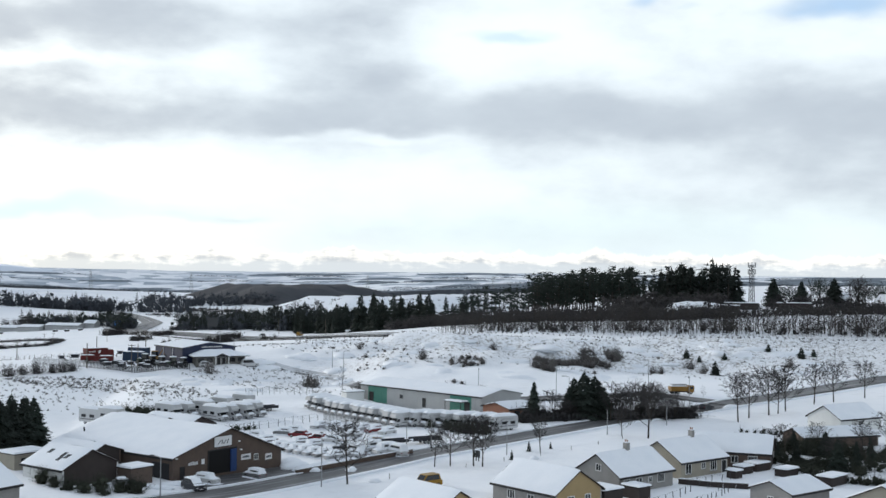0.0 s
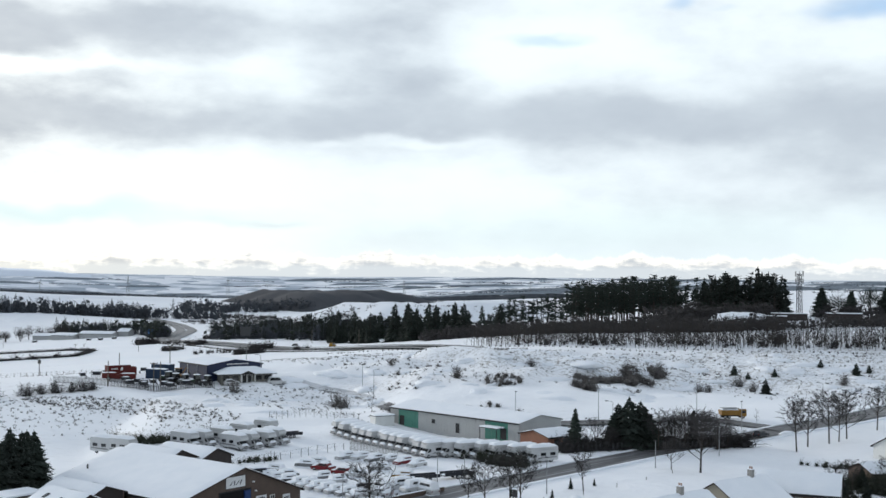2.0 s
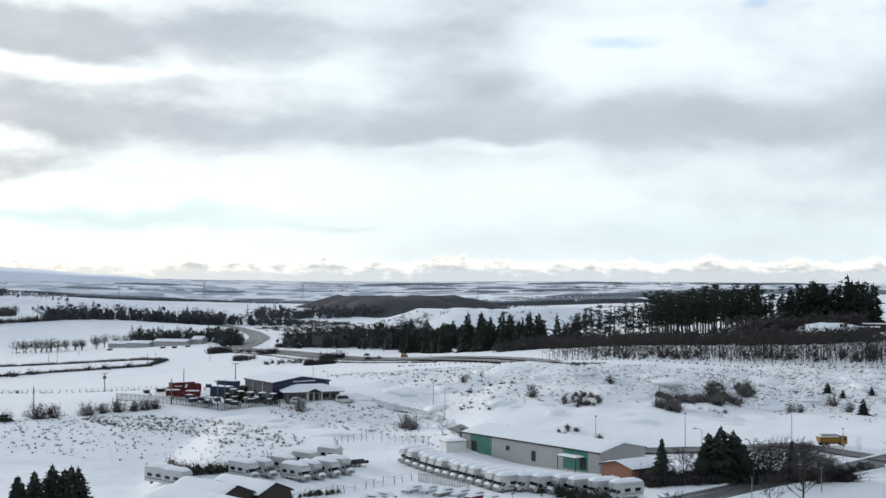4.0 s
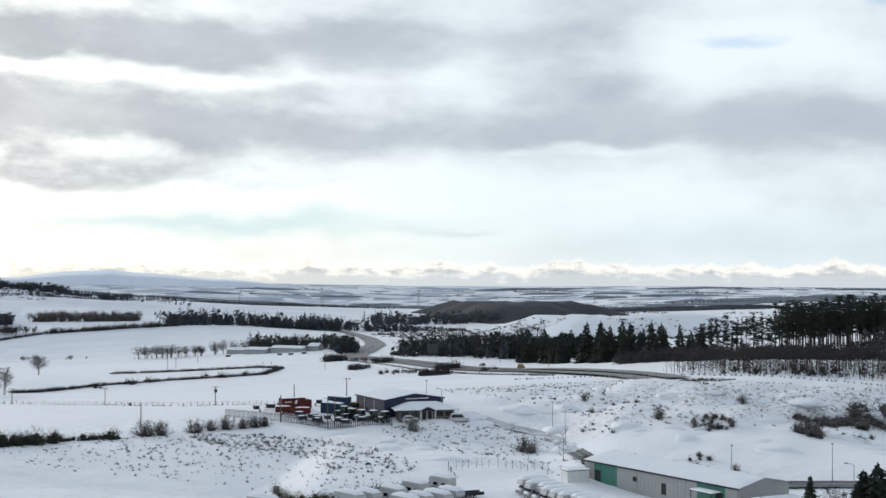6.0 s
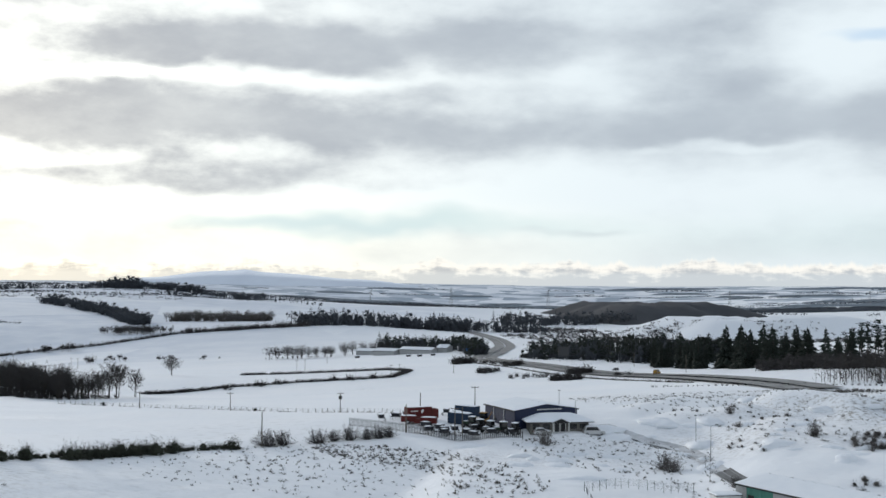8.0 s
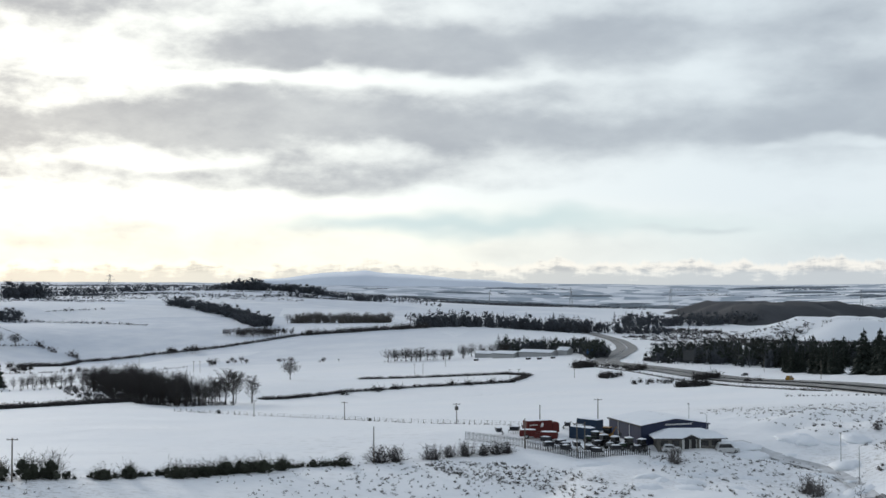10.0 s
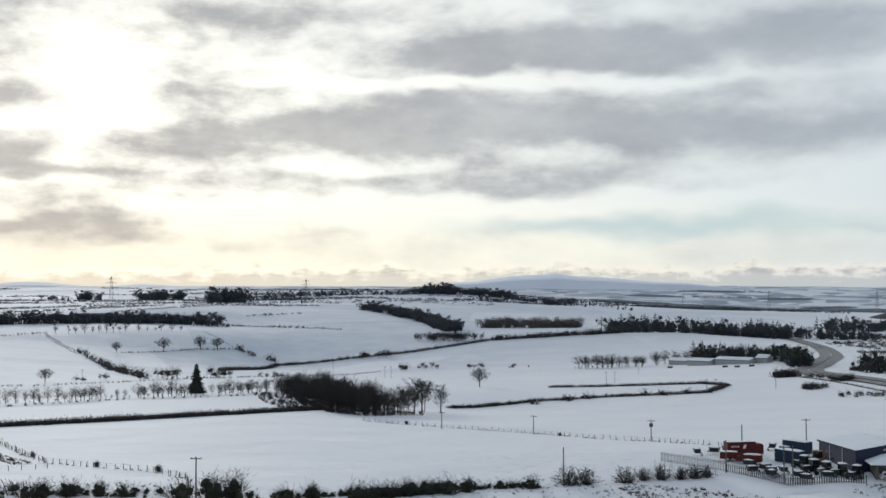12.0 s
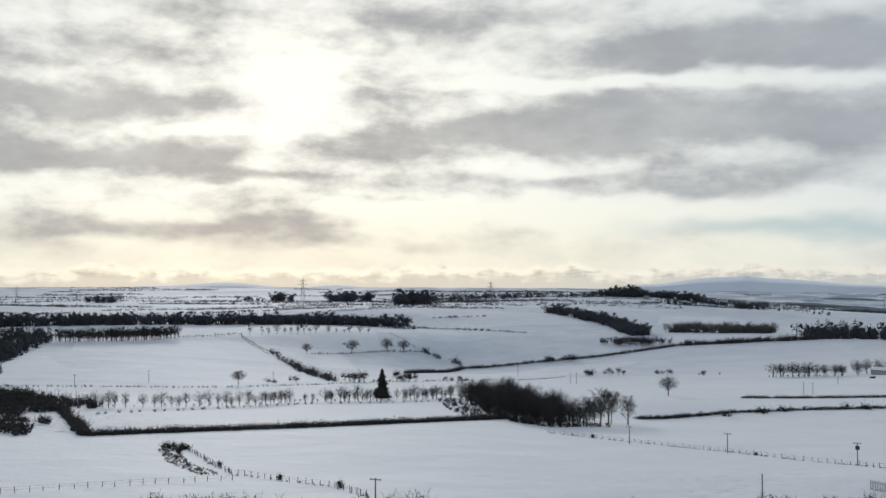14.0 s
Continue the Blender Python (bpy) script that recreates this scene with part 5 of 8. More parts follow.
SLIM_A, PINE_A, FIR_A = [arrays(*bare_tree_mesh(s, 0.22, 7, 3, 0.08, 0.011, 2, 0.015, 3)) for s in (14, 15, 16)], [arrays(*t) for t in PINES], [arrays(*t) for t in FIRS]
BUSH_A = HEDGE_A

MADE = {}


def plant(kind, variant, x, y, h, label, category="tree", wide=1.0, turn=None, group="", wood=BARK, leaf=None):
    """One tree or bush as a thing with its parts."""
    key = (kind, variant, wood.name, leaf.name if leaf else "")
    turn = (x * 37 + y * 11) % 360 if turn is None else turn
    m = stand(x, y, turn) @ Matrix.Diagonal((h * wide, h * wide, h, 1))
    if key in MADE:
        ob = copy_thing(MADE[key], m @ Matrix.Diagonal((*[1 / q for q in MADE[key].scale], 1)))
        return tagged(ob, label, category, group)
    ob = thing({"bare": "bare_tree", "round": "bare_tree", "slim": "slim_tree", "fir": "fir_tree", "bushy": "conifer", "pine": "pine_tree", "bush": "bush", "airy": "bush"}[kind], label, category, m, group)
    MADE[key] = ob
    src = {"bare": BARE, "round": ROUND, "slim": SLIM, "fir": FIRS, "bushy": BUSHY, "pine": PINES, "bush": BUSHES, "airy": AIRY}[kind][variant]
    if kind in ("bush", "airy"):
        part("crown", src, leaf or TWIGS, ob)
    else:
        part("trunk", src[0], wood, ob)
        part("crown", src[1], leaf or (NEEDLES if kind in ("fir", "pine", "bushy") else TWIGS), ob)
    return ob


# trees along the main road
for i, (x, y, h) in enumerate(((-14.5, 182.3, 10), (-1.1, 199.5, 6.6), (1.6, 200.1, 7.6), (5.6, 200.1, 8.8), (7.1, 199.5, 8.4), (18.2, 214.1, 6.8), (36.4, 235.7, 6), (66.1, 260.4, 11), (70.2, 267, 10.5), (76.1, 271.8, 11.5),
                               (81.8, 278, 11), (92, 288.7, 10), (97.6, 291, 10), (107.1, 295.9, 9.7), (79, 274.5, 9.5))):
    plant("bare", i % 4, x, y, h, "leafless street tree in a snowy verge", group="street trees", wide=0.95)
plant("bare", 2, 41.3, 233.3, 11, "leafless street tree with a dense rounded crown", group="street trees", wide=1.05)
plant("slim", 0, 66.5, 297, 3.5, "young leafless tree by the junction", group="")
for x, y, h in ((6, 209.5, 1.6), (20.5, 219, 1.4), (16.2, 216, 2.0), (12.5, 206.5, 1.8)):
    plant("fir", 1, x, y, h, "small young conifer on the snowy verge", group="verge saplings")
# firs round the brick office and the dark hedge before it
for i, (x, y, h, w) in enumerate(((20.4, 258, 8.8, 0.9), (31.8, 261, 10.8, 1.35), (29.8, 263.2, 9.2, 1.5), (45.6, 264, 8.0, 0.8), (34.4, 262.4, 9.8, 1.45), (28.4, 261, 7.2, 1.5), (36, 261, 7.4, 1.6))):
    plant("bushy", i % 3, x, y, h, "dark dense fir beside the brick office", wide=w, group="firs by the office")
for i, (x, y, h) in enumerate(((37.3, 258.2, 8.6), (41, 260, 8), (46.5, 259.5, 8.2), (50, 261, 7.5), (24.5, 259.5, 6.5), (27.5, 258, 5.5), (43.5, 262, 9.5), (48, 263.5, 9), (39, 262, 7), (52.5, 263, 6))):
    plant("round" if i % 2 or i > 5 else "bare", (i + 1) % 3, x, y, h, "dark leafless tree in the hedge by the road", group="hedge trees by the office")
grove("office_hedge", "dark tangled hedge along the yard's roadside", "hedge", BUSH_A, [TWIGS], list(along([(17, 254.5), (30, 259), (40, 261), (56, 265)], 1.1, 3.4, 4.0, 3, 0.45)), 3)
# black firs by the cream garage
for i, (x, y, h) in enumerate(((-72.4, 187.5, 8.2), (-71.6, 190.5, 8.6), (-70.9, 193.5, 8.4), (-70.3, 196.5, 8.9), (-69.6, 199.5, 8.8), (-74.5, 190, 8.0), (-73.6, 194, 8.6), (-72.8, 198, 9.0), (-71.4, 201, 8.4), (-75.6, 193, 7.8))):
    plant("bushy", i % 3, x, y, h, "black-green fir in a dense clump by the garage", wide=1.15, group="firs by the garage")
# gardens
for i, (x, y, h) in enumerate(((-52.5, 165.3, 2.6), (-49.8, 164.0, 2.2), (-48.2, 165.8, 3.2), (-45.8, 166.5, 2.6), (-44.6, 168.6, 2.8), (-55.0, 166.5, 2.4), (-43.2, 166.8, 3.0), (-51, 167.2, 2.0), (-57.5, 168.5, 3.0), (-47.0, 163.5, 2.0))):
    plant("bush", i % 3, x, y, h, "evergreen garden bush dusted with snow", "bush", group="garden bushes", leaf=BROOM)
for i, (x, y, h) in enumerate(((60.5, 211.5, 3.6), (67.0, 197.5, 5.6), (70.5, 198.5, 5.0), (66, 219, 4.2), (70, 213, 5.0), (76, 207, 4.8), (62.5, 206, 3.8))):
    plant("bushy", i % 3, x, y, h, "dark garden conifer with snow on it", wide=1.1, group="garden conifers")
for i, (x, y, h) in enumerate(((60, 214, 5), (64, 217.5, 5.5), (72, 224, 5), (80, 222, 6), (86, 226, 7), (76, 196, 5.0), (90, 222, 7.5), (67, 200, 5.5), (74, 204, 6), (82, 208, 6.5), (88, 214, 6), (70, 208, 4.5))):
    plant("bare", i % 4, x, y, h, "leafless garden tree behind the bungalows", group="garden trees")
grove("garden_hedge", "dark garden hedges and shrubs under snow", "hedge", BUSH_A, [BROOM], list(clump(66, 222, 5, 4, 40, 2.6, 501)) + list(clump(72, 217, 6, 4, 50, 2.8, 502)) + list(clump(62, 203, 5, 5, 22, 2.2, 503)) + list(along([(62, 245), (69, 241), (76, 243), (82, 246)], 1.3, 1.4, 2.4, 505)) + list(clump(72, 199, 9, 6, 34, 2.2, 305)) + list(clump(84, 212, 9, 6, 26, 2.2, 306)) + list(along([(59, 199), (63, 187), (70, 184)], 1.1, 1.8, 3.0, 5)) + list(along([(58, 212), (66, 216), (76, 219)], 1.2, 1.5, 2.0, 6)) + list(along([(61, 200), (72, 206), (84, 214)], 1.6, 1.6, 5.0, 7)), 5)
grove("yard_hedge", "ragged hedge of dark bushes along the yard's edge", "hedge", BUSH_A, [BROOM], list(along([(-72, 243), (-65, 252), (-57, 263), (-52, 270)], 1.2, 2.4, 2.4, 8)) + list(along([(-47.5, 236), (-40, 244)], 1.3, 1.5, 2.0, 9)) + list(along([(-8, 262), (0, 249), (7, 239)], 1.2, 2.0, 0, 10)), 8)
for i, (x, y, h) in enumerate(((3.2, 240.5, 3.4), (5.5, 238.5, 3.8), (1.2, 243.5, 3.0), (8.6, 237.5, 3.6), (-6, 252, 2.4), (-2.5, 247, 2.6))):
    plant("bush", i % 3, x, y, h, "snow-dusted evergreen bush at the yard's corner", "bush", group="yard bushes", leaf=BROOM)
# scrub on the rough ground
for i, (x, y, h) in enumerate(((26.5, 325, 3.4), (28.8, 326.5, 3.8), (30.6, 323.5, 2.4), (-5.4, 328.6, 3.6), (15, 345, 3.0), (-34.6, 301.9, 4.2), (-32.8, 302.6, 3.6), (-60.7, 304.7, 4.0), (60, 332, 3.0), (62, 330, 2.6), (72, 338, 3.4), (74, 330, 3.2),
                                (52, 350, 2.8), (100, 336, 3.5), (-21, 305.5, 2.8), (2.4, 305.5, 3.0), (10.6, 306, 2.0), (-24, 340, 2.2), (-21.5, 331, 1.6))):
    plant("airy", i % 2, x, y, h, "leafless thicket on the snowy rough ground", "bush", group="bushes on the rough ground", wide=1.15, leaf=PALE_TWIGS)
grove("scrub", "dark brown thickets on the rough snowy ground", "scrub", BUSH_A, [PALE_TWIGS], list(clump(38, 336, 11, 4, 60, 2.5, 1)) + list(clump(29, 326, 3, 2.5, 16, 2.8, 9)) + list(clump(46, 343, 6, 4, 26, 3.2, 2)) + list(clump(7, 327, 5, 3, 26, 1.7, 3)) + list(clump(3, 312, 3, 2, 8, 1.2, 4)) + list(clump(-20, 322, 5, 2, 10, 0.9, 5))
      + list(clump(40, 327, 4, 3, 10, 1.4, 6)) + list(clump(-12, 338, 8, 5, 8, 1.0, 7)) + list(clump(-28, 345, 12, 6, 18, 0.8, 8)), 2)
for x, y, h in ((73.6, 351.6, 3.2), (76, 345, 2.2), (107.3, 348.7, 3.6), (83.8, 346.5, 2.4), (76.5, 327.1, 4.2), (100, 358, 2.6), (112, 352, 2.5)):
    plant("fir", 2, x, y, h, "small spreading conifer standing in snow", wide=1.3, group="self-sown conifers")
plant("slim", 1, -25.9, 304.4, 7.2, "slender leafless birch by the fence")
# hedge between heath and field
for i, (x, y, h) in enumerate(((-166, 199, 2.6), (-162, 201, 2.8), (-158, 203.5, 2.6), (-154.5, 205, 2.2), (-146.2, 209.2, 3.2), (-143.4, 213, 3.8), (-142.2, 216.6, 4.0), (-137, 223, 2.4), (-135.5, 228, 2.8), (-131.8, 236, 3.0), (-131.2, 243, 2.4), (-129.6, 247, 3.0), (-128.5, 251.5, 2.6),
                                (-126.8, 255.5, 3.2), (-125.4, 260, 2.8), (-119, 273, 2.4), (-115.2, 281, 4.6), (-113, 283.5, 4.0), (-107, 289, 4.0), (-105, 292.5, 3.2), (-102.3, 295, 4.2), (-99, 297, 3.2), (-97, 299, 3.6), (-95, 300.5, 3.0))):
    low = i < 16
    plant("bush" if low else "airy", i % 3 if low else i % 2, x, y, h * (1.25 if low else 0.9), "dark hawthorn bush in the field hedge" if low else "leafless thorn bush with snow about its foot", "bush", group="hedge bushes", wide=1.1 if low else 1.45, leaf=BROOM if low else TWIGS)
grove("field_hedge", "low dark hedge between the heath and the field", "hedge", BUSH_A, [BROOM], list(along([(-138, 222), (-134, 240), (-127, 262), (-121, 272)], 0.9, 1.5, 2.4, 11, 0.5, 0.1)) + list(along([(-131.5, 238), (-128, 256)], 1.2, 2.6, 2.4, 211, 0.4)) + list(along([(-168, 199), (-140, 219)], 1.6, 1.5, 2, 212, 0.5, 0.3)) + list(along([(-168, 200), (-152, 206)], 1.5, 1.2, 2, 12)), 11)


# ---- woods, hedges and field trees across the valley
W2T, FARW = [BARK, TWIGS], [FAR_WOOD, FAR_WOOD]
COPSE = [(-258, 412), (-285, 424), (-330, 464), (-400, 530)]
grove("copse", "dark leafless copse on the field's edge", "wood", MID_ROUND + FEATHER, W2T, list(along(COPSE, 5.0, 9.5, 26, 21, 0.42, 0.3, -1)) + list(along(COPSE[:2], 5.0, 11.0, 20, 121, 0.35, 0.3, -1)) + list(clump(-280, 430, 12, 8, 9, 14, 122, 0.15)) + list(clump(-318, 456, 12, 9, 8, 12.5, 222, 0.2)) + list(clump(-362, 494, 9, 8, 6, 10.5, 223, 0.2)), 21, (0.75, 1.1))
grove("copse_floor", "brown undergrowth and snow beneath the copse", "scrub", FAR_BUSH, [TWIGS], list(along(COPSE, 3.4, 1.8, 30, 23, 0.6, 0.3, -1)) + list(along(COPSE, 2.2, 2.6, 0, 123, 0.5, 0.15)) + list(along([(-300, 436), (-340, 470), (-385, 512)], 2.6, 1.4, 16, 124, 0.6, 0.35, 1)), 23)
for i, (x, y, h) in enumerate(((-256.5, 430, 9), (-258, 439, 13.5), (-263, 452, 12.5), (-260, 460, 11), (-260, 447, 11.5), (-262, 440, 9), (-257, 456, 9), (-268, 447, 10), (-266, 458, 12), (-259, 434, 9.5))):
    plant("bare", i % 4, x, y, h, "tall airy leafless tree at the copse's end", group="trees at the copse's end", wide=0.85)
grove("hedge", "long clipped hedge dividing snowy fields", "hedge", FAR_BUSH, [TWIGS], list(along([(-311, 263), (-307, 288), (-302, 332), (-300, 376), (-298, 433)], 1.3, 2.1, 4, 24)), 24, (1.2, 1.8))
grove("hedge", "field hedge with bushes along it", "hedge", FAR_BUSH, [TWIGS], list(along([(-290, 514), (-286, 552), (-279, 580), (-257, 608), (-227, 629), (-216, 636)], 1.5, 1.9, 3, 25)) + list(along([(-286, 552), (-257, 608), (-216, 636)], 9, 3.6, 0, 26, 0.3, 0.3)), 25, (1.2, 1.8))
grove("hedge", "low field hedge in the snow", "hedge", FAR_BUSH, [TWIGS], list(along([(-315, 655), (-276, 676), (-241, 694), (-222, 680), (-218, 646)], 1.5, 1.9, 3, 27)), 27, (1.2, 1.8))
ROW = [(-424, 325), (-413, 362), (-406, 402), (-417, 428), (-416, 447), (-398, 515)]
grove("tree_row", "row of bare trees along a field bank", "trees", FEATHER, [BARK, TWIGS], list(along(ROW, 3.6, 6.6, 0, 28, 0.25, 0.16)) + list(along(ROW[4:], 4.0, 7.6, 0, 128, 0.3, 0.2)) + list(along(ROW, 4, 1.8, 0, 29, 0.4, 0.3)), 28, (0.9, 1.4))
grove("thorn_row", "row of small thorn bushes by a field fence", "bushes", FAR_BUSH, [TWIGS], list(along([(-391, 311), (-395, 363), (-407, 432), (-386, 498)], 5, 1.3, 0, 30)), 30)
plant("bushy", 2, -426, 497, 15, "tall dark ivy-clad tree in a row of bare trees", wide=1.25)
grove("lane_hedge", "thin dark hedge along a country lane", "hedge", FAR_BUSH, [TWIGS], list(along([(-610, 375), (-602, 392), (-578, 442), (-545, 493), (-535, 552), (-560, 709), (-610, 906)], 2.6, 1.3, 0, 31, 0.4, 0.12)), 31)
for x, y, h in ((-559, 513, 9.5), (-352, 644, 12), (-893, 925, 16), (-891, 975, 17), (-886, 995, 15.5), (-894, 864, 12)):
    plant("round", int(h) % 3, x, y, h, "lone leafless field tree with a rounded crown", group="field trees", wide=1.35)
grove("thorn_clumps", "spreading hawthorn clumps on a field boundary", "trees", THORN, W2T, list(clump(-548, 595, 5, 9, 7, 7.5, 301)) + list(clump(-549, 642, 5, 9, 7, 7.5, 302)) + list(clump(-556, 534, 4, 4, 3, 4.8, 303)) + list(clump(-562, 556, 4, 5, 3, 4.5, 304)) + list(clump(-545, 690, 6, 12, 5, 4.2, 305)) + list(clump(-545, 615, 4, 40, 10, 2.2, 306))
      + list(clump(-742, 1066, 9, 6, 5, 8.5, 307)) + list(clump(-722, 1072, 9, 6, 6, 10, 308)) + list(clump(-585, 908, 10, 6, 5, 8, 309)) + list(clump(-572, 931, 14, 6, 6, 7, 310)) + list(clump(-530, 946, 16, 6, 7, 5.5, 311)) + list(clump(-495, 947, 14, 5, 5, 4, 312)), 301, (0.65, 0.9))
grove("hedge", "overgrown hedge running up the slope", "hedge", FAR_BUSH, [TWIGS], list(along([(-905, 826), (-781, 749), (-669, 665), (-565, 593)], 6, 5.6, 10, 32, 0.6, 0.25)) + list(along([(-893, 866), (-894, 978), (-884, 1016)], 4, 2.4, 0, 33)) + list(along([(-1025, 884), (-890, 812)], 4, 1.2, 0, 34)) + list(along([(-885, 1021), (-861, 1018), (-825, 1014)], 5, 6.5, 9, 35, 0.5, 0.2)) + list(along([(-968, 1058), (-885, 1021)], 4, 1.2, 0, 335)) + list(along([(-1037, 894), (-905, 826)], 4, 1.4, 0, 336)), 32)
grove("tree_row", "row of far trees on a field boundary", "trees", FAR_BARE + FEATHER, [BARK, TWIGS], list(along([(-1031, 893), (-977, 1021)], 10, 10, 0, 36, 0.4)) + list(along([(-1038, 810), (-1034, 890)], 4, 4, 0, 37)) + list(along([(-1023, 665), (-1024, 727), (-1039, 810)], 4.4, 14, 14, 38, 0.2)), 36, (0.9, 1.3))
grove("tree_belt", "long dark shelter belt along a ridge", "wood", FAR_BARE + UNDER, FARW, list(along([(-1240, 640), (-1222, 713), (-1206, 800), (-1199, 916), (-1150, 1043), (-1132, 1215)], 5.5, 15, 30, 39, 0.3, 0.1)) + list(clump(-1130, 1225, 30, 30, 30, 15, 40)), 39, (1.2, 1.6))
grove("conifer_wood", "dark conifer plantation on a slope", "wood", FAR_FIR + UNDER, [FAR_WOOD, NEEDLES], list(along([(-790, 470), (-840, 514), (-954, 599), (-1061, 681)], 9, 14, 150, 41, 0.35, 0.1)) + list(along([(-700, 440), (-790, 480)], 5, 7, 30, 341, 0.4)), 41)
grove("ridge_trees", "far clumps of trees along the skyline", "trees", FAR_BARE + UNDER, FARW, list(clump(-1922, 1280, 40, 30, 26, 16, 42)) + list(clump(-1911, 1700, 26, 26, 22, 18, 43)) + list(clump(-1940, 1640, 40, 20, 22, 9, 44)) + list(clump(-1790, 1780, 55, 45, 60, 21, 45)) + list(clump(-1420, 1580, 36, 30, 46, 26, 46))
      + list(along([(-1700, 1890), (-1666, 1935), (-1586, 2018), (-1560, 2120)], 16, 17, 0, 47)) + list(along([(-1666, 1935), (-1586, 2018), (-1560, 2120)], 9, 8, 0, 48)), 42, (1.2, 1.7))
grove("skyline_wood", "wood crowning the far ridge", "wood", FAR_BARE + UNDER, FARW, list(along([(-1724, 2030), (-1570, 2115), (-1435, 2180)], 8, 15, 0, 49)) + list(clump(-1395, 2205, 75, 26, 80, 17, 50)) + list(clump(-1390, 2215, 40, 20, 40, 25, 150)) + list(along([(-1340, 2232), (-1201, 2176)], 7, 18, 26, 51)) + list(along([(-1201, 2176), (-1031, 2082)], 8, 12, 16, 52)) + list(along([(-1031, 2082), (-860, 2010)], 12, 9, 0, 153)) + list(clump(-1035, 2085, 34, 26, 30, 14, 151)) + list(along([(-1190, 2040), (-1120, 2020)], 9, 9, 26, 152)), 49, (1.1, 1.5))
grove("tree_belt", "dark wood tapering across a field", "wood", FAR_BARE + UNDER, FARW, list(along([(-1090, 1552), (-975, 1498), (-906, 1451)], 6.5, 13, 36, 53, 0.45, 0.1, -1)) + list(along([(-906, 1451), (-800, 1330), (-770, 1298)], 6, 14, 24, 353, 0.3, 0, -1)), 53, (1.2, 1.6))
grove("tree_belt", "pale leafless tree belt between fields", "wood", FEATHER + UNDER, [PALE_BARK, PALE_TWIGS], list(along([(-783, 1358), (-642, 1341)], 5.6, 13, 28, 55, 0.3, 0.1)), 54, (1.0, 1.4))
grove("knoll_wood", "low wooded knoll among the fields", "wood", FEATHER + FAR_BARE, [BARK, TWIGS], list(clump(-728, 1205, 48, 20, 110, 8, 354, 0.4)), 354, (0.9, 1.4))
grove("hedge", "line of bushes climbing between fields", "hedge", FAR_BUSH, [TWIGS], list(along([(-667, 1193), (-607, 1207), (-563, 1232), (-543, 1257)], 3.0, 6.5, 7, 56, 0.4)) + list(along([(-729, 834), (-804, 998), (-763, 1059), (-712, 1108), (-690, 1151), (-667, 1193)], 2.4, 3.8, 5, 57, 0.4)), 56)
grove("wood", "dark wood on the valley side", "wood", FAR_FIR + FAR_BARE + UNDER + UNDER, FARW, list(along([(-543, 1262), (-506, 1356), (-467, 1385), (-405, 1412)], 6.5, 15, 40, 61, 0.5, 0.15)) + list(along([(-460, 1440), (-330, 1490)], 8, 15, 40, 62, 0.5, 0.15)) + list(along([(-412, 1639), (-339, 1719), (-250, 1790)], 12, 18, 70, 63)), 61, (1.2, 1.5))
grove("tree_group", "group of bare farm trees near the barns", "trees", MID_ROUND, W2T, list(along([(-437, 930), (-407, 930), (-381, 942)], 8, 11.5, 0, 64, 0.15)) + list(along([(-433, 938), (-380, 948)], 9, 12, 0, 464, 0.15)) + list(along([(-385, 965), (-352, 985)], 7, 13, 0, 65, 0.15)) + list(along([(-437, 928), (-380, 940)], 4, 2.4, 0, 365)), 64, (1.1, 1.5))
grove("plantation", "dense dark plantation behind the farm", "wood", FAR_FIR + UNDER + FAR_BARE, [FAR_WOOD, NEEDLES], list(along([(-246, 890), (-275, 970), (-325, 1015), (-378, 1050)], 4.6, 12.5, 16, 66, 0.25, 0.05, -1)) + list(along([(-246, 888), (-275, 968), (-378, 1048)], 3, 6, 0, 366)), 66, (1.1, 1.4))
grove("roadside_wood", "dark wood beside the dual carriageway", "wood", FAR_BARE + UNDER + FAR_FIR, [FAR_WOOD, NEEDLES], list(along([(-190, 850), (-180, 810), (-146, 772), (-112, 748), (-70, 722)], 5.8, 11.5, 56, 67, 0.4, 0.1, 1)) + list(along([(-120, 742), (-70, 718)], 6, 15, 30, 367, 0.25, 0.2, 1)), 67, (1.0, 1.3))
grove("embankment_bushes", "dark bushes on the snowy road embankment", "bushes", FAR_BUSH, [TWIGS], list(clump(-214, 765, 7, 12, 40, 5, 68)) + list(clump(-172, 668, 6, 12, 34, 3, 368)) + list(clump(-112, 582, 7, 6, 40, 3.6, 369)) + list(clump(-140, 620, 14, 12, 14, 2.6, 370)) + list(clump(-192, 850, 6, 14, 16, 4, 69)) + list(clump(-172, 722, 6, 8, 14, 4, 70)) + list(clump(-118, 640, 7, 5, 20, 5, 71)) + list(clump(-90, 602, 5, 5, 10, 2.5, 72)) + list(along([(-235, 830), (-205, 770), (-180, 735)], 8, 3, 0, 73)), 68)
for i, (x, y, h) in enumerate(((-92, 748, 15), (-86, 742, 12), (-76, 730, 18), (-68, 735, 14), (-60, 726, 17), (-52, 720, 12), (-44, 722, 16), (-36, 700, 19), (-30, 716, 21), (-25, 705, 20), (-18, 712, 16), (-12, 705, 13), (-6, 700, 15), (2, 690, 17), (8, 695, 12), (-80, 700, 13), (-20, 690, 14))):
    plant("fir", i % 3, x, y, h, "tall dark spruce in a loose row beyond the road", wide=1.0, group="spruces beyond the road")
grove("pine_wood", "tall plantation pines with bare stems", "wood", PINE_A, [BARK, NEEDLES], list(along([(6, 590), (38, 568)], 3.0, 15, 9, 74, 0.15, 0.15)) + list(along([(38, 560), (82, 545)], 3.8, 18.5, 40, 75, 0.16)) + list(along([(82, 545), (98, 533)], 4.4, 16, 24, 76, 0.2)), 74, (0.9, 1.35))
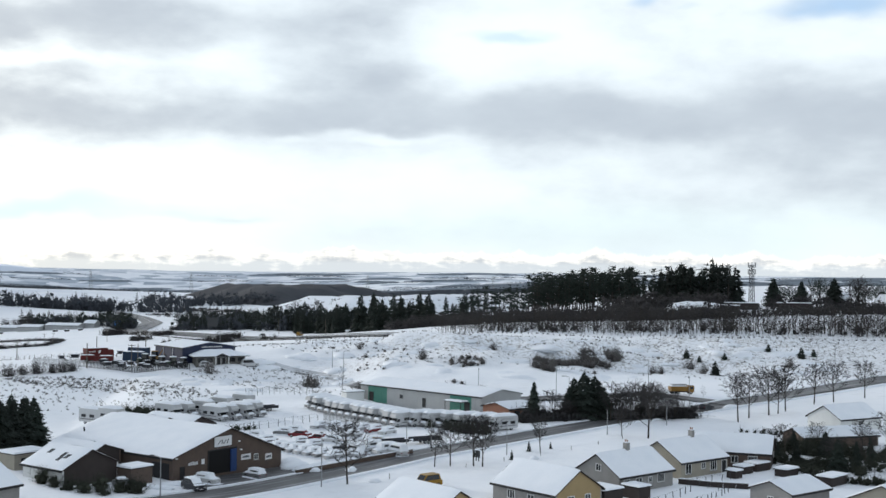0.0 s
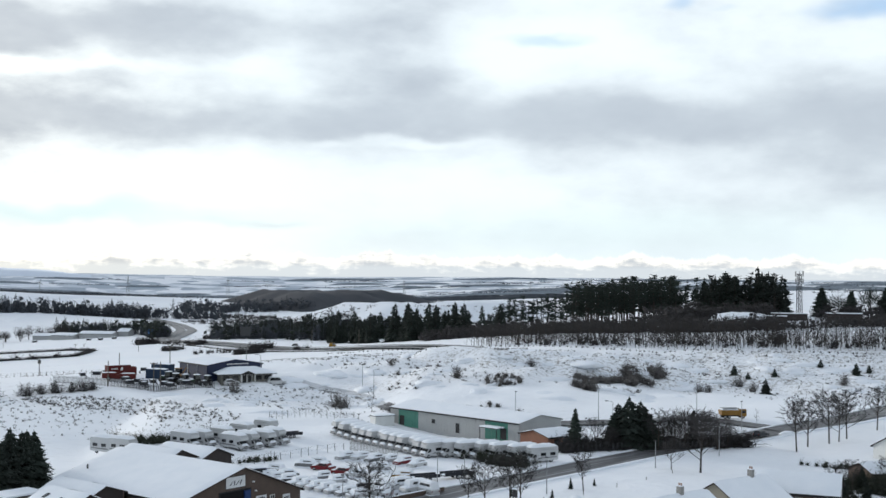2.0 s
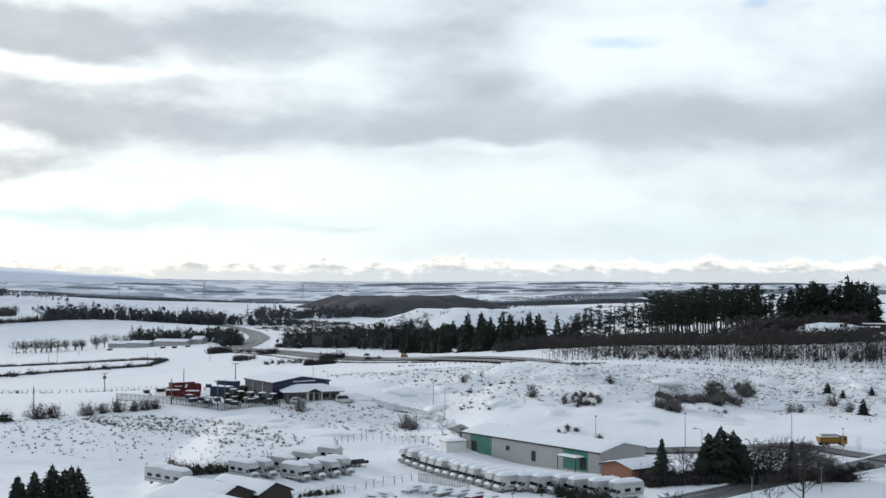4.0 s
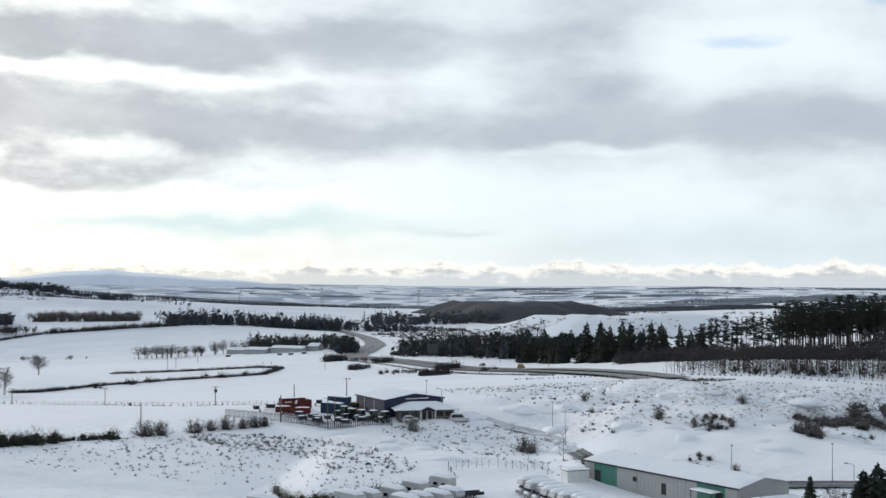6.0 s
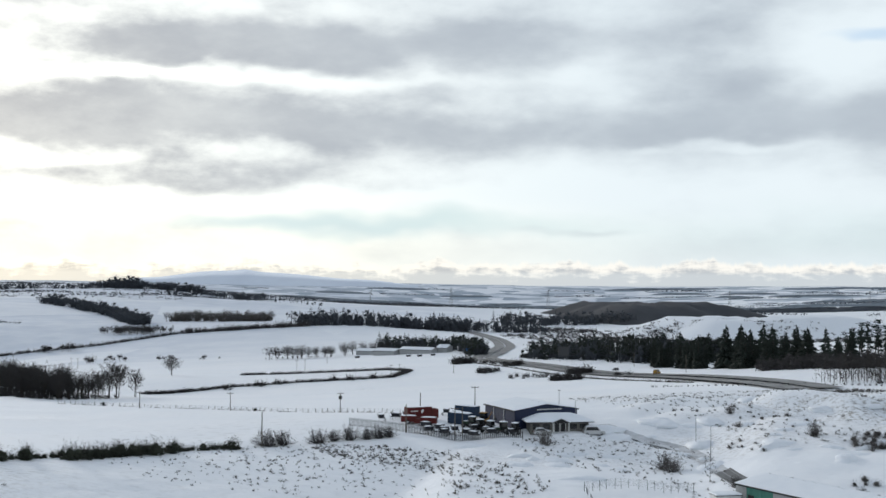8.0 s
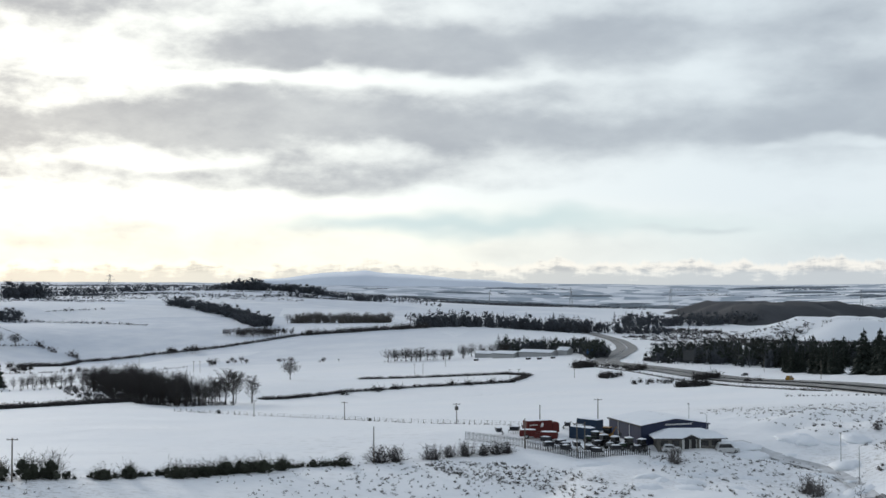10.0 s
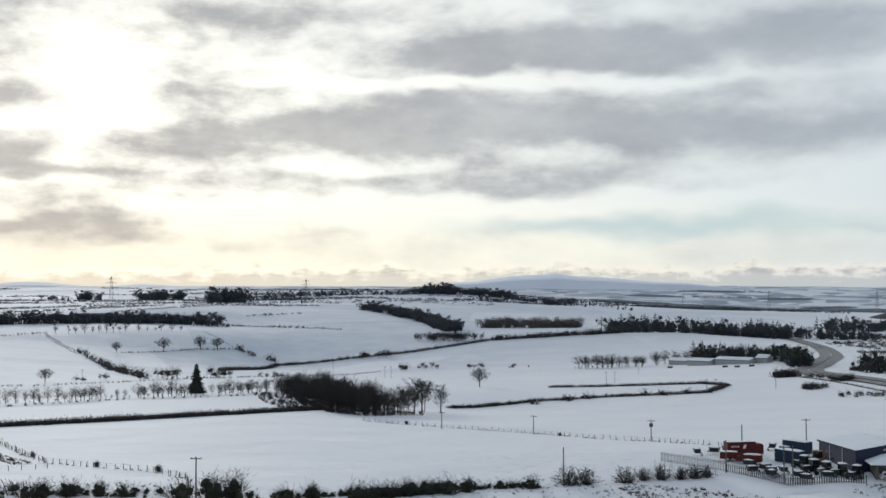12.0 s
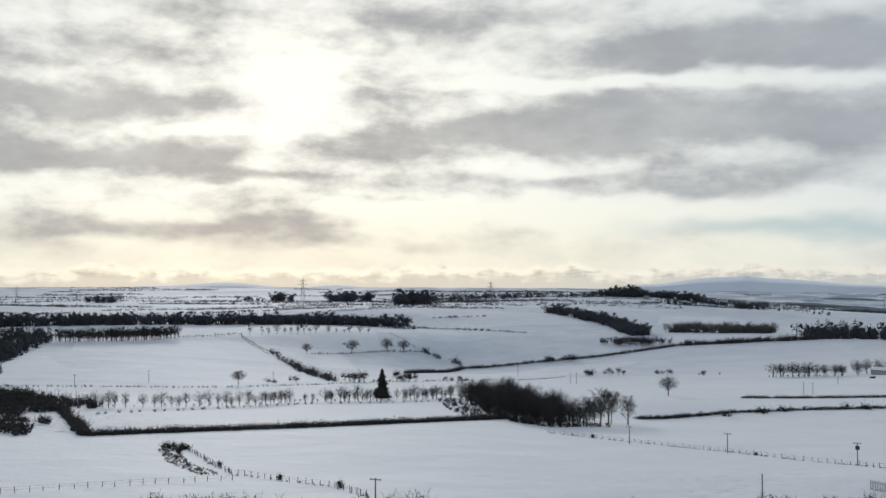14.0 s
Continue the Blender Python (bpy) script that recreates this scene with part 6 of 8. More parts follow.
grove("spruce_row", "dark spruces standing thick beyond the dual carriageway", "wood", SPRUCE_A, [BARK, NEEDLES], list(along([(-96, 752), (-84, 690), (-62, 660)], 6, 13, 12, 377, 0.45, 0.4, 1)) + list(along([(-50, 655), (-36, 610), (-20, 590)], 6, 15, 12, 378, 0.45, 0.45, 1)) + list(along([(-20, 590), (6, 560)], 6, 12, 6, 379, 0.5, 0.5, 1)), 377, (0.9, 1.3))
grove("pine_wood", "broad dark pines on the rise", "wood", FIR_A + PINE_A, [BARK, NEEDLES], list(along([(96, 530), (124, 520)], 5, 17, 26, 77, 0.2)), 77, (1.0, 1.4))
for i, (x, y, h) in enumerate(((108, 528, 21), (121, 524, 22.5), (100, 534, 18))):
    plant("fir", i % 3, x, y, h, "great dark fir above the wood", group="tall firs", wide=0.9)
for i, (x, y, h) in enumerate(((148, 522, 13), (153, 515, 11), (168, 520, 15), (172, 512, 14), (188, 522, 13), (198, 528, 14), (163, 530, 12), (205, 520, 13))):
    plant("round" if i % 3 else "bushy", i % 3, x, y, h, "dark bushy conifer by the houses on the rise", group="conifers on the rise", wide=1.25 if i % 3 else 1.5, leaf=NEEDLES)
plant("round", 0, 181, 508, 17, "great bare tree with a domed crown", wide=1.0)
grove("thicket", "dark band of leafless scrub below the pines", "scrub", FAR_BARE + FAR_BUSH, [TWIGS, TWIGS], list(along([(-30, 560), (5, 520), (40, 490), (75, 465), (112, 462)], 2.5, 4.4, 20, 78, 0.65, 0.1, 1)) + list(along([(112, 462), (150, 470), (205, 495)], 2.6, 3.8, 12, 278, 0.65, 0.15, 1)) + list(clump(100, 505, 22, 8, 50, 8, 279)) + list(clump(86, 520, 14, 8, 26, 8, 280)) + list(clump(160, 512, 16, 8, 30, 6, 281)) + list(clump(188, 505, 16, 8, 30, 6, 282)), 78, (1.1, 1.6))
grove("birch_belt", "belt of slim leafless birches standing in snow", "trees", SLIM_A, [BARK, TWIGS], list(along([(-5, 450), (24, 430), (60, 402), (95, 390), (150, 398), (200, 420)], 2.1, 7.0, 30, 79, 0.45, 0.2, 1)), 79, (0.9, 1.3))
grove("belt_edge", "dark bank of heather along the wood's foot", "scrub", FAR_BUSH, [TWIGS], list(along([(-60, 470), (-20, 445), (24, 424), (60, 394), (95, 381), (150, 390), (205, 412)], 2.2, 0.9, 0, 80)) + list(along([(10, 440), (90, 395), (160, 402)], 5, 2.8, 22, 81, 0.6, 0.3)), 80)
grove("moor_scrub", "dark scrub and whin on the far mound", "scrub", TINY, [TWIGS], list(clump(-110, 1390, 150, 42, 420, 3.2, 82, 0.6)) + list(clump(-170, 1180, 100, 70, 300, 3, 83, 0.6)) + list(clump(-90, 1280, 130, 60, 380, 3.2, 182, 0.6)) + list(clump(-100, 1450, 110, 70, 60, 2.4, 183)) + list(clump(-250, 1400, 100, 130, 420, 3.4, 184, 0.6)) + list(clump(-330, 1560, 60, 60, 120, 5, 185, 0.5)) + list(clump(20, 1700, 120, 80, 60, 6, 84)) + list(clump(-200, 1560, 140, 50, 120, 4, 85)), 82, (1.2, 2.0), lift=tip_height)
grove("quarry_scrub", "dark thorn scrub about the old quarry mouth", "scrub", FAR_BUSH, [TWIGS], list(clump(-470, 325, 55, 24, 130, 4.4, 86, 0.5)) + list(clump(-415, 285, 26, 14, 50, 3.6, 286)) + list(along([(-419, 318), (-356, 286), (-313, 264)], 1.8, 3.2, 2.5, 87, 0.45, 0.15)) + list(along([(-440, 320), (-470, 330)], 2, 5.5, 14, 387, 0.4)) + list(clump(-345, 252, 20, 10, 40, 4.0, 388)) + list(clump(-420, 300, 12, 20, 60, 4, 389)) + list(clump(-368, 276, 12, 8, 20, 3.0, 287)) + list(clump(-395, 262, 16, 8, 24, 3, 88)) + list(clump(-350, 255, 14, 6, 12, 1.6, 89)), 86, (0.9, 1.4))
grove("fence_thicket", "dark thorn thicket at the head of the field fence", "scrub", FAR_BUSH, [BROOM], list(clump(-264, 260, 5, 2.5, 11, 1.7, 403, 0.4)), 403)
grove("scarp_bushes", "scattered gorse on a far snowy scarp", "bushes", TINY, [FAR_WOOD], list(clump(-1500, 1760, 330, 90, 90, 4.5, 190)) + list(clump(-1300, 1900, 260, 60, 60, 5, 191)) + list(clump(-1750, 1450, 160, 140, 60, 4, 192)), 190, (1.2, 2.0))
grove("garden_scrub", "dark gorse and thorn by the pole", "scrub", FAR_BUSH, [BROOM], list(clump(-170, 196, 9, 5, 18, 2.4, 193)), 193)
# heather tussocks on the heath
TUFTS = [arrays(bush_mesh(s, 7, 0.9, 2, 1, 0.08)) for s in (86, 87, 88)]
grove("tussocks", "dead grass and heather tussocks poking through snow", "grass", TUFTS, [GRASS], list(clump(-88, 264, 36, 26, 300, 0.5, 90, 0.5)) + list(clump(-80, 283, 26, 9, 420, 0.6, 91, 0.5)) + list(clump(-42, 305, 26, 12, 380, 0.5, 92, 0.5)) + list(clump(-110, 262, 26, 30, 300, 0.4, 93, 0.5))
      + list(clump(15, 362, 70, 34, 750, 0.55, 94, 0.5)) + list(clump(90, 356, 55, 36, 800, 0.55, 95, 0.5)) + list(clump(-150, 195, 30, 26, 260, 0.5, 96, 0.5)) + list(clump(-20, 385, 50, 26, 420, 0.5, 97)) + list(clump(2, 408, 16, 5, 160, 0.9, 98)) + list(clump(-12, 330, 16, 5, 90, 0.6, 197)), 90, (0.8, 1.6))


# dark moorland and far woods draped over the land
def draped(name, label, x, y, rx, ry, turn, mat, lift=1.5, bump=3.0, seed=0, dome=0.0):
    rnd = random.Random(seed)
    g = Geo()
    n, rings = 56, 9
    g.v.append((x, y, ground(x, y) + lift + dome))
    c, s = math.cos(radians(turn)), math.sin(radians(turn))
    wob = [1 + 0.16 * math.sin(3 * k * math.tau / n + seed) + 0.1 * math.sin(7 * k * math.tau / n + 2 * seed) + rnd.uniform(-0.06, 0.06) for k in range(n)]
    for i in range(1, rings + 1):
        for k in range(n):
            a, u = k * math.tau / n, i / rings
            px, py = math.cos(a) * rx * u * wob[k], math.sin(a) * ry * u * wob[k]
            qx, qy = x + c * px - s * py, y + s * px + c * py
            g.v.append((qx, qy, ground(qx, qy) + (lift + rnd.uniform(0, bump) * min(1, 1.6 * (1 - u) + 0.3) + dome * min(1.0, 2.4 * (1 - u)) ** 1.2 if i < rings else -0.5)))
    g.f += [(0, 1 + k, 1 + (k + 1) % n) for k in range(n)]
    for i in range(rings - 1):
        a = 1 + i * n
        g.f += [(a + k, a + n + k, a + n + (k + 1) % n, a + (k + 1) % n) for k in range(n)]
    return tagged(part(name, g, mat, None, "", True), label, "moorland", kind="stuff")


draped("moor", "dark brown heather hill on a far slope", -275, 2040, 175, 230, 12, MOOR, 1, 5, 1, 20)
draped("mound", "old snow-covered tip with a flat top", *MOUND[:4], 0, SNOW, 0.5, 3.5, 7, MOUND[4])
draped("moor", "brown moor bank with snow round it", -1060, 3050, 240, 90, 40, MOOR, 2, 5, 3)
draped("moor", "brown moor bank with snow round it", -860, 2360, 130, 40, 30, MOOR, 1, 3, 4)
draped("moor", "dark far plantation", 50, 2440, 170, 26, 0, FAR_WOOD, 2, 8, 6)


def far_lines(seed, n, bearings, dists, h):
    """Hedgerows and shelter belts on the plain far off, lying mostly across the view."""
    rnd = random.Random(seed)
    for _ in range(n):
        b, d = radians(rnd.uniform(*bearings)), rnd.uniform(*dists)
        x, y = -math.sin(b) * d, math.cos(b) * d
        turn = b + radians(rnd.gauss(0, 20))
        length = rnd.uniform(60, 340)
        dx, dy = math.cos(turn), math.sin(turn)
        k = 0.0
        while k < length:
            yield x + dx * k, y + dy * k, h * rnd.uniform(0.6, 1.5)
            k += h * rnd.uniform(1.0, 2.4)


# strips of woodland on the plain, in the haze-tinted colour
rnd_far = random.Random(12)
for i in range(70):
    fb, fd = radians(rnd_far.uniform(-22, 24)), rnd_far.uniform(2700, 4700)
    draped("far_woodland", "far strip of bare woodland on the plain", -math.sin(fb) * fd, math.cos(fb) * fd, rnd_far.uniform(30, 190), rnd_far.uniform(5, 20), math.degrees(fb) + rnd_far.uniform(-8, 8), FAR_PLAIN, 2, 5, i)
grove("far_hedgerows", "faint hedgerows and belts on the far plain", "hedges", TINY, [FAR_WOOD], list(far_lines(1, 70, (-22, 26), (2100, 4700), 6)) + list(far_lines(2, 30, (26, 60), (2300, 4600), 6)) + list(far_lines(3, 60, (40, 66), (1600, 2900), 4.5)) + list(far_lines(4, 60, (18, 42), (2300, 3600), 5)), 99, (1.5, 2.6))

# ---- vehicles: the front points along local +y
def wheels(parent, xs, ys, r=0.34, w=0.22):
    for x in xs:
        for y in ys:
            t = part("wheel", Geo().cylinder((x, y, r), (1, 0, 0), r, w, 14), RUBBER, parent)
            part("hub", Geo().cylinder((x + math.copysign(w / 2 + 0.01, x), y, r), (1, 0, 0), r * 0.55, 0.03, 10), SILVER, t)


def snow_quilt(x0, x1, y0, y1, z, thick, seed, nx=5, ny=8):
    """A rounded, uneven blanket of snow."""
    rnd = random.Random(seed)
    g = Geo()
    for i in range(ny + 1):
        for j in range(nx + 1):
            u, v = j / nx, i / ny
            e = min(u, 1 - u, v, 1 - v)
            h = thick * min(1.0, (e * 5.0) ** 0.5) * rnd.uniform(0.85, 1.12)
            g.v.append((x0 + (x1 - x0) * u, y0 + (y1 - y0) * v, z + h))
    for i in range(ny):
        for j in range(nx):
            a = i * (nx + 1) + j
            g.f.append((a, a + 1, a + nx + 2, a + nx + 1))
    return g


CAR_MADE = {}


def car(x, y, turn, paint, label, kind="hatch", snow=0.28, group="", lift=0.0):
    key = (kind, paint.name, snow)
    m = stand(x, y, turn, lift)
    if key in CAR_MADE:
        return tagged(copy_thing(CAR_MADE[key], m), label, "car", group)
    ob = thing("van" if kind == "van" else "car", label, "van" if kind == "van" else "car", m, group)
    CAR_MADE[key] = ob
    L, W = {"hatch": (4.0, 1.7), "saloon": (4.5, 1.75), "suv": (4.5, 1.85), "van": (4.9, 1.9)}[kind]
    h = {"hatch": 1.42, "saloon": 1.38, "suv": 1.72, "van": 1.95}[kind]
    b, f = -L / 2, L / 2
    belt = 0.9 if kind in ("hatch", "saloon") else 1.05
    body = [(b, 0.3), (b + 0.1, 0.22), (f - 0.1, 0.22), (f, 0.35), (f, 0.62), (f - 0.15, belt - 0.12), (f - 1.15, belt), (b + 0.15, belt), (b, belt - 0.15)]
    turned = Matrix.Rotation(radians(-90), 4, "Z")
    g = Geo().prism([(p, z) for p, z in body], -W / 2, W / 2)
    g.v = [(yy, xx, z) for xx, yy, z in g.v]
    shell = part("body", g, paint, ob)
    back = b + (0.2 if kind != "saloon" else 0.75)
    cabin = [(back, belt), (f - 1.1, belt), (f - 1.85, h), (back + 0.35, h)]
    g = Geo().prism([(p, z) for p, z in cabin], -W / 2 + 0.12, W / 2 - 0.12)
    g.v = [(yy, xx, z) for xx, yy, z in g.v]
    cab = part("cabin", g, paint, ob)
    gl = [(back + 0.28, belt + 0.05), (f - 1.3, belt + 0.05), (f - 1.95, h - 0.1), (back + 0.5, h - 0.1)]
    for s in (-1, 1):
        x0, x1 = sorted((s * (W / 2 - 0.119), s * (W / 2 - 0.105)))
        g = Geo().prism([(p, z) for p, z in gl], x0, x1)
        g.v = [(yy, xx, z) for xx, yy, z in g.v]
        part("side_window", g, GLASS, cab)
    k = math.degrees(math.atan2(h - belt, 0.75))
    part("windscreen", Geo().box(-W / 2 + 0.22, W / 2 - 0.22, -0.42, 0.42, 0.0, 0.015), GLASS, cab, at=pose(0, f - 1.47, (belt + h) / 2 + 0.012, -k, 0, 0))
    for s in (-1, 1):
        part("headlight", Geo().box(s * (W / 2 - 0.3) - 0.17, s * (W / 2 - 0.3) + 0.17, f - 0.06, f + 0.02, 0.55, 0.7, 0.02), SILVER, shell)
        part("tail_light", Geo().box(s * (W / 2 - 0.2) - 0.1, s * (W / 2 - 0.2) + 0.1, b - 0.02, b + 0.05, 0.6, 0.85), CAR_RED, shell)
    part("number_plate", Geo().box(-0.26, 0.26, f + 0.001, f + 0.02, 0.36, 0.47), SIGN, shell)
    wheels(ob, (-W / 2 + 0.1, W / 2 - 0.1), (b + 0.75, f - 0.8), 0.31)
    if snow:
        part("snow", snow_quilt(-W / 2 + 0.12, W / 2 - 0.12, back + 0.3, f - 1.75, h + 0.005, snow, 1), ROOF_SNOW, ob, "thick cap of snow", smooth=True)
        part("snow", snow_quilt(-W / 2 + 0.05, W / 2 - 0.05, f - 1.2, f - 0.08, belt - 0.06, snow * 0.7, 2, 5, 4), ROOF_SNOW, ob, "thick cap of snow", smooth=True)
        part("snow", Geo().box(-W / 2 + 0.2, W / 2 - 0.2, -0.45, 0.45, 0.0, 0.09, 0.05), ROOF_SNOW, ob, "snow over the windscreen", at=pose(0, f - 1.46, (belt + h) / 2 + 0.03, -k, 0, 0))
        if snow >= 0.3:
            part("snow", Geo().frustum(-W / 2 + 0.01, W / 2 - 0.01, back - 0.06, f - 0.95, belt - 0.02, h + snow * 0.75, 0.24), ROOF_SNOW, ob, "snow drifted over windows and roof")
            part("snow", snow_quilt(-W / 2 - 0.35, W / 2 + 0.35, b - 0.3, f + 0.35, 0.02, 0.34, 7, 6, 8), ROOF_SNOW, ob, "drift about the wheels", smooth=True)
        if kind == "saloon":
            part("snow", snow_quilt(-W / 2 + 0.05, W / 2 - 0.05, b + 0.05, back + 0.1, belt + 0.003, snow * 0.7, 3, 5, 3), ROOF_SNOW, ob, smooth=True)
    return ob


def motorhome(x, y, turn, label, luton=True, group="parked motorhomes"):
    key = ("mh", luton)
    m = stand(x, y, turn)
    if key in CAR_MADE:
        return tagged(copy_thing(CAR_MADE[key], m), label, "motorhome", group)
    ob = thing("motorhome", label, "motorhome", m, group)
    CAR_MADE[key] = ob
    W, b, f, h = 2.2, -3.3, 3.3, 3.0
    side = [(b, 0.55), (b + 0.3, 0.45), (1.7, 0.45), (1.7, 1.75), (3.0 if luton else 2.0, 1.95 if luton else 2.1), (2.95 if luton else 2.1, 2.45), (2.5 if luton else 1.7, h), (b + 0.15, h), (b, h - 0.15)]
    g = Geo().prism(side, -W / 2, W / 2)
    g.v = [(yy, xx, z) for xx, yy, z in g.v]
    body = part("body", g, WHITE_GRP, ob)
    cabp = [(1.65, 0.35), (f - 0.05, 0.35), (f, 0.5), (f, 0.85), (f - 0.35, 1.12), (f - 1.15, 1.85), (1.65, 1.85)]
    g = Geo().prism(cabp, -1.0, 1.0)
    g.v = [(yy, xx, z) for xx, yy, z in g.v]
    cab = part("cab", g, WHITE_GRP, ob)
    k = math.degrees(math.atan2(0.73, 0.8))
    part("windscreen", Geo().box(-0.9, 0.9, -0.5, 0.48, 0.0, 0.015), GLASS, cab, at=pose(0, f - 0.74, 1.495, -k, 0, 0))
    part("bumper", Geo().box(-1.02, 1.02, f - 0.1, f + 0.08, 0.32, 0.55, 0.04), CAR_GREY, cab)
    part("grille", Geo().box(-0.55, 0.55, f - 0.02, f + 0.02, 0.62, 0.8), DARK, cab)
    for s in (-1, 1):
        part("headlight", Geo().box(s * 0.8 - 0.16, s * 0.8 + 0.16, f - 0.06, f + 0.02, 0.66, 0.9, 0.02), SILVER, cab)
        part("mirror", Geo().box(s * 1.15 - 0.1, s * 1.15 + 0.1, f - 0.95, f - 0.8, 1.15, 1.5, 0.03), DARK, cab)
        x0, x1 = sorted((s * 1.001, s * 1.015))
        g = Geo().prism([(1.8, 1.2), (f - 0.6, 1.2), (f - 1.15, 1.72), (1.8, 1.72)], x0, x1)
        g.v = [(yy, xx, z) for xx, yy, z in g.v]
        part("cab_window", g, GLASS, cab)
        for y0, y1, z0, z1 in ((-2.6, -1.4, 1.35, 1.95), (-0.4, 0.8, 1.35, 1.95)):
            x0, x1 = sorted((s * (W / 2 + 0.002), s * (W / 2 + 0.03)))
            part("window", Geo().box(x0, x1, y0, y1, z0, z1), GLASS, body)
        x0, x1 = sorted((s * (W / 2 + 0.002), s * (W / 2 + 0.008)))
        g = Geo().prism([(-3.0, 1.1), (1.2, 1.1), (1.6, 0.85), (-3.0, 0.95)], x0, x1)
        g.v = [(yy, xx, z) for xx, yy, z in g.v]
        part("stripe", g, CAR_GREY, body)
    part("awning", Geo().cylinder((-W / 2 - 0.05, -0.4, 2.55), (0, 1, 0), 0.07, 3.4, 8), SILVER, body)
    wheels(ob, (-0.95, 0.95), (-1.7, 2.35), 0.34)
    part("snow", snow_quilt(-W / 2 + 0.1, W / 2 - 0.1, b + 0.05, 2.95 if luton else 2.0, h + 0.004, 0.55, 5, 6, 12), ROOF_SNOW, ob, "deep rounded cap of snow", smooth=True)
    part("snow", snow_quilt(-0.95, 0.95, f - 0.75, f + 0.02, 0.95, 0.38, 6, 5, 4), ROOF_SNOW, ob, "snow on the bonnet", smooth=True)
    return ob


for i, (x, y) in enumerate(((-58.8, 252.4), (-56.0, 255.4), (-49.4, 255.4), (-47.0, 258.2), (-44.7, 261.2), (-42.5, 264.2))):
    motorhome(x, y, -125, "white motorhome with a deep cap of snow", i % 2 == 0)
for x, y in ((-53.6, 261.0), (-50.6, 267.0), (-46.6, 272.4)):
    motorhome(x, y, 55, "white motorhome with snow on it, parked behind others", False)
row = Vector((0.58, -0.815, 0))
for i in range(13):
    p = Vector((-29.4, 279.4, 0)) + row * 3.1 * i
    motorhome(p.x, p.y, 125, "white coachbuilt motorhome in a long row, snow-capped", i % 4 != 2)
for i, (x, y) in enumerate(((-4.2, 249.8), (-1.2, 248.8), (2.0, 247.6), (5.4, 246.2), (9.0, 244.6), (12.6, 243.0))):
    motorhome(x, y, 122, "white motorhome at the row's end by the bushes", i != 2)
motorhome(-69.0, 233.0, -118, "white motorhome behind the warehouse hedge", True)
motorhome(-66.2, 236.5, -118, "white motorhome behind the warehouse hedge", False)

LOT = "cars on the sales lot"
for i, ((x, y), p) in enumerate(zip(((-25.6, 245.6), (-22.6, 245.2), (-19.6, 242.8), (-16.6, 241.8), (-13.8, 239.8), (-11.0, 236.8)), (SILVER, WHITE_GRP, CAR_GREY, SILVER, CAR_RED, WHITE_GRP))):
    car(x, y, 140, p, "small car almost hidden under snow", "hatch", 0.34, LOT)
for (x, y), p, t, k in (((-31.6, 236.2), CAR_GREY, 70, "saloon"), ((-28.2, 233.4), CAR_RED, 65, "saloon"), ((-24.2, 228.6), CAR_RED, 60, "hatch"), ((-21.4, 226.0), WHITE_GRP, 65, "hatch"), ((-30.0, 239.0), SILVER, 70, "saloon")):
    car(x, y, t, p, "red car with snow on its roof and bonnet" if p is CAR_RED else "parked car with a thick cover of snow", k, 0.26 if p is CAR_RED else 0.32, LOT)
for (x, y), p in zip(((-36.4, 222.4), (-34.8, 220.8), (-32.4, 219.2), (-33.6, 224.0)), (SILVER, WHITE_GRP, CAR_DARK, CAR_GREY)):
    car(x, y, 118, p, "car under a smooth quilt of snow", "saloon", 0.32, LOT)
for (x, y), p in zip(((-30.2, 216.6), (-28.4, 215.2), (-26.6, 213.4), (-24.8, 211.8), (-23.0, 210.2), (-21.0, 208.6), (-19.0, 206.8)), (SILVER, WHITE_GRP, SILVER, WHITE_GRP, SILVER, CAR_GREY, SILVER)):
    car(x, y, 128, p, "snow-covered car in a front row", "hatch", 0.32, LOT)
for (x, y), p, t in (((-36.5, 229.5), SILVER, 60), ((-27.2, 222.4), CAR_GREY, 128), ((-24.2, 219.0), SILVER, 128), ((-18.0, 217.0), WHITE_GRP, 60), ((-15.5, 208.5), SILVER, 55), ((-17.8, 233.0), SILVER, 100)):
    car(x, y, t, p, "parked car buried in snow", "hatch", 0.34, LOT)
car(-38.8, 222.0, 118, CAR_BLUE, "dark blue van with snow on its roof", "van", 0.24)
car(-12.8, 224.8, 80, CAR_YELLOW, "yellow car with a cap of snow", "hatch", 0.3)
for x, y, t, k in ((-13.0, 214.6, 130, "van"), (-10.2, 212.6, 130, "van"), (-8.0, 211.4, 40, "van"), (-15.6, 211.2, 40, "van")):
    car(x, y, t, WHITE_GRP, "white van buried in snow beside the wall", k, 0.35)
car(-36.4, 172.6, -140, CAR_DARK, "dark off-road car with snow on its roof", "suv", 0.16)
car(-36.0, 179.4, -120, WHITE_GRP, "car under snow outside the warehouse", "saloon", 0.34)
car(-29.6, 186.2, 50, CAR_GREY, "car under snow beside the warehouse door", "hatch", 0.34)
car(-46.6, 170.6, 30, CAR_GREY, "grey car with snow by the workshop", "hatch", 0.26)
car(63.2, 278.8, -45, CAR_DARK, "dark car driving on the wet main road", "hatch", 0.0, lift=0.12)
car(-2.2, 180.8, 130, CAR_YELLOW, "yellow van by the verge", "van", 0.0)
car(6.8, 158.5, 40, CAR_GREY, "car with snow outside the ochre bungalow", "hatch", 0.3)
car(-63.2, 313.4, -66, WHITE_GRP, "white car outside the showroom", "hatch", 0.2)
car(-52.4, 318.0, -66, WHITE_GRP, "white pickup-sized van outside the showroom", "van", 0.2)
car(-72.0, 590, -15, CAR_YELLOW, "yellow van on the dual carriageway", "van", 0.0, lift=0.5)
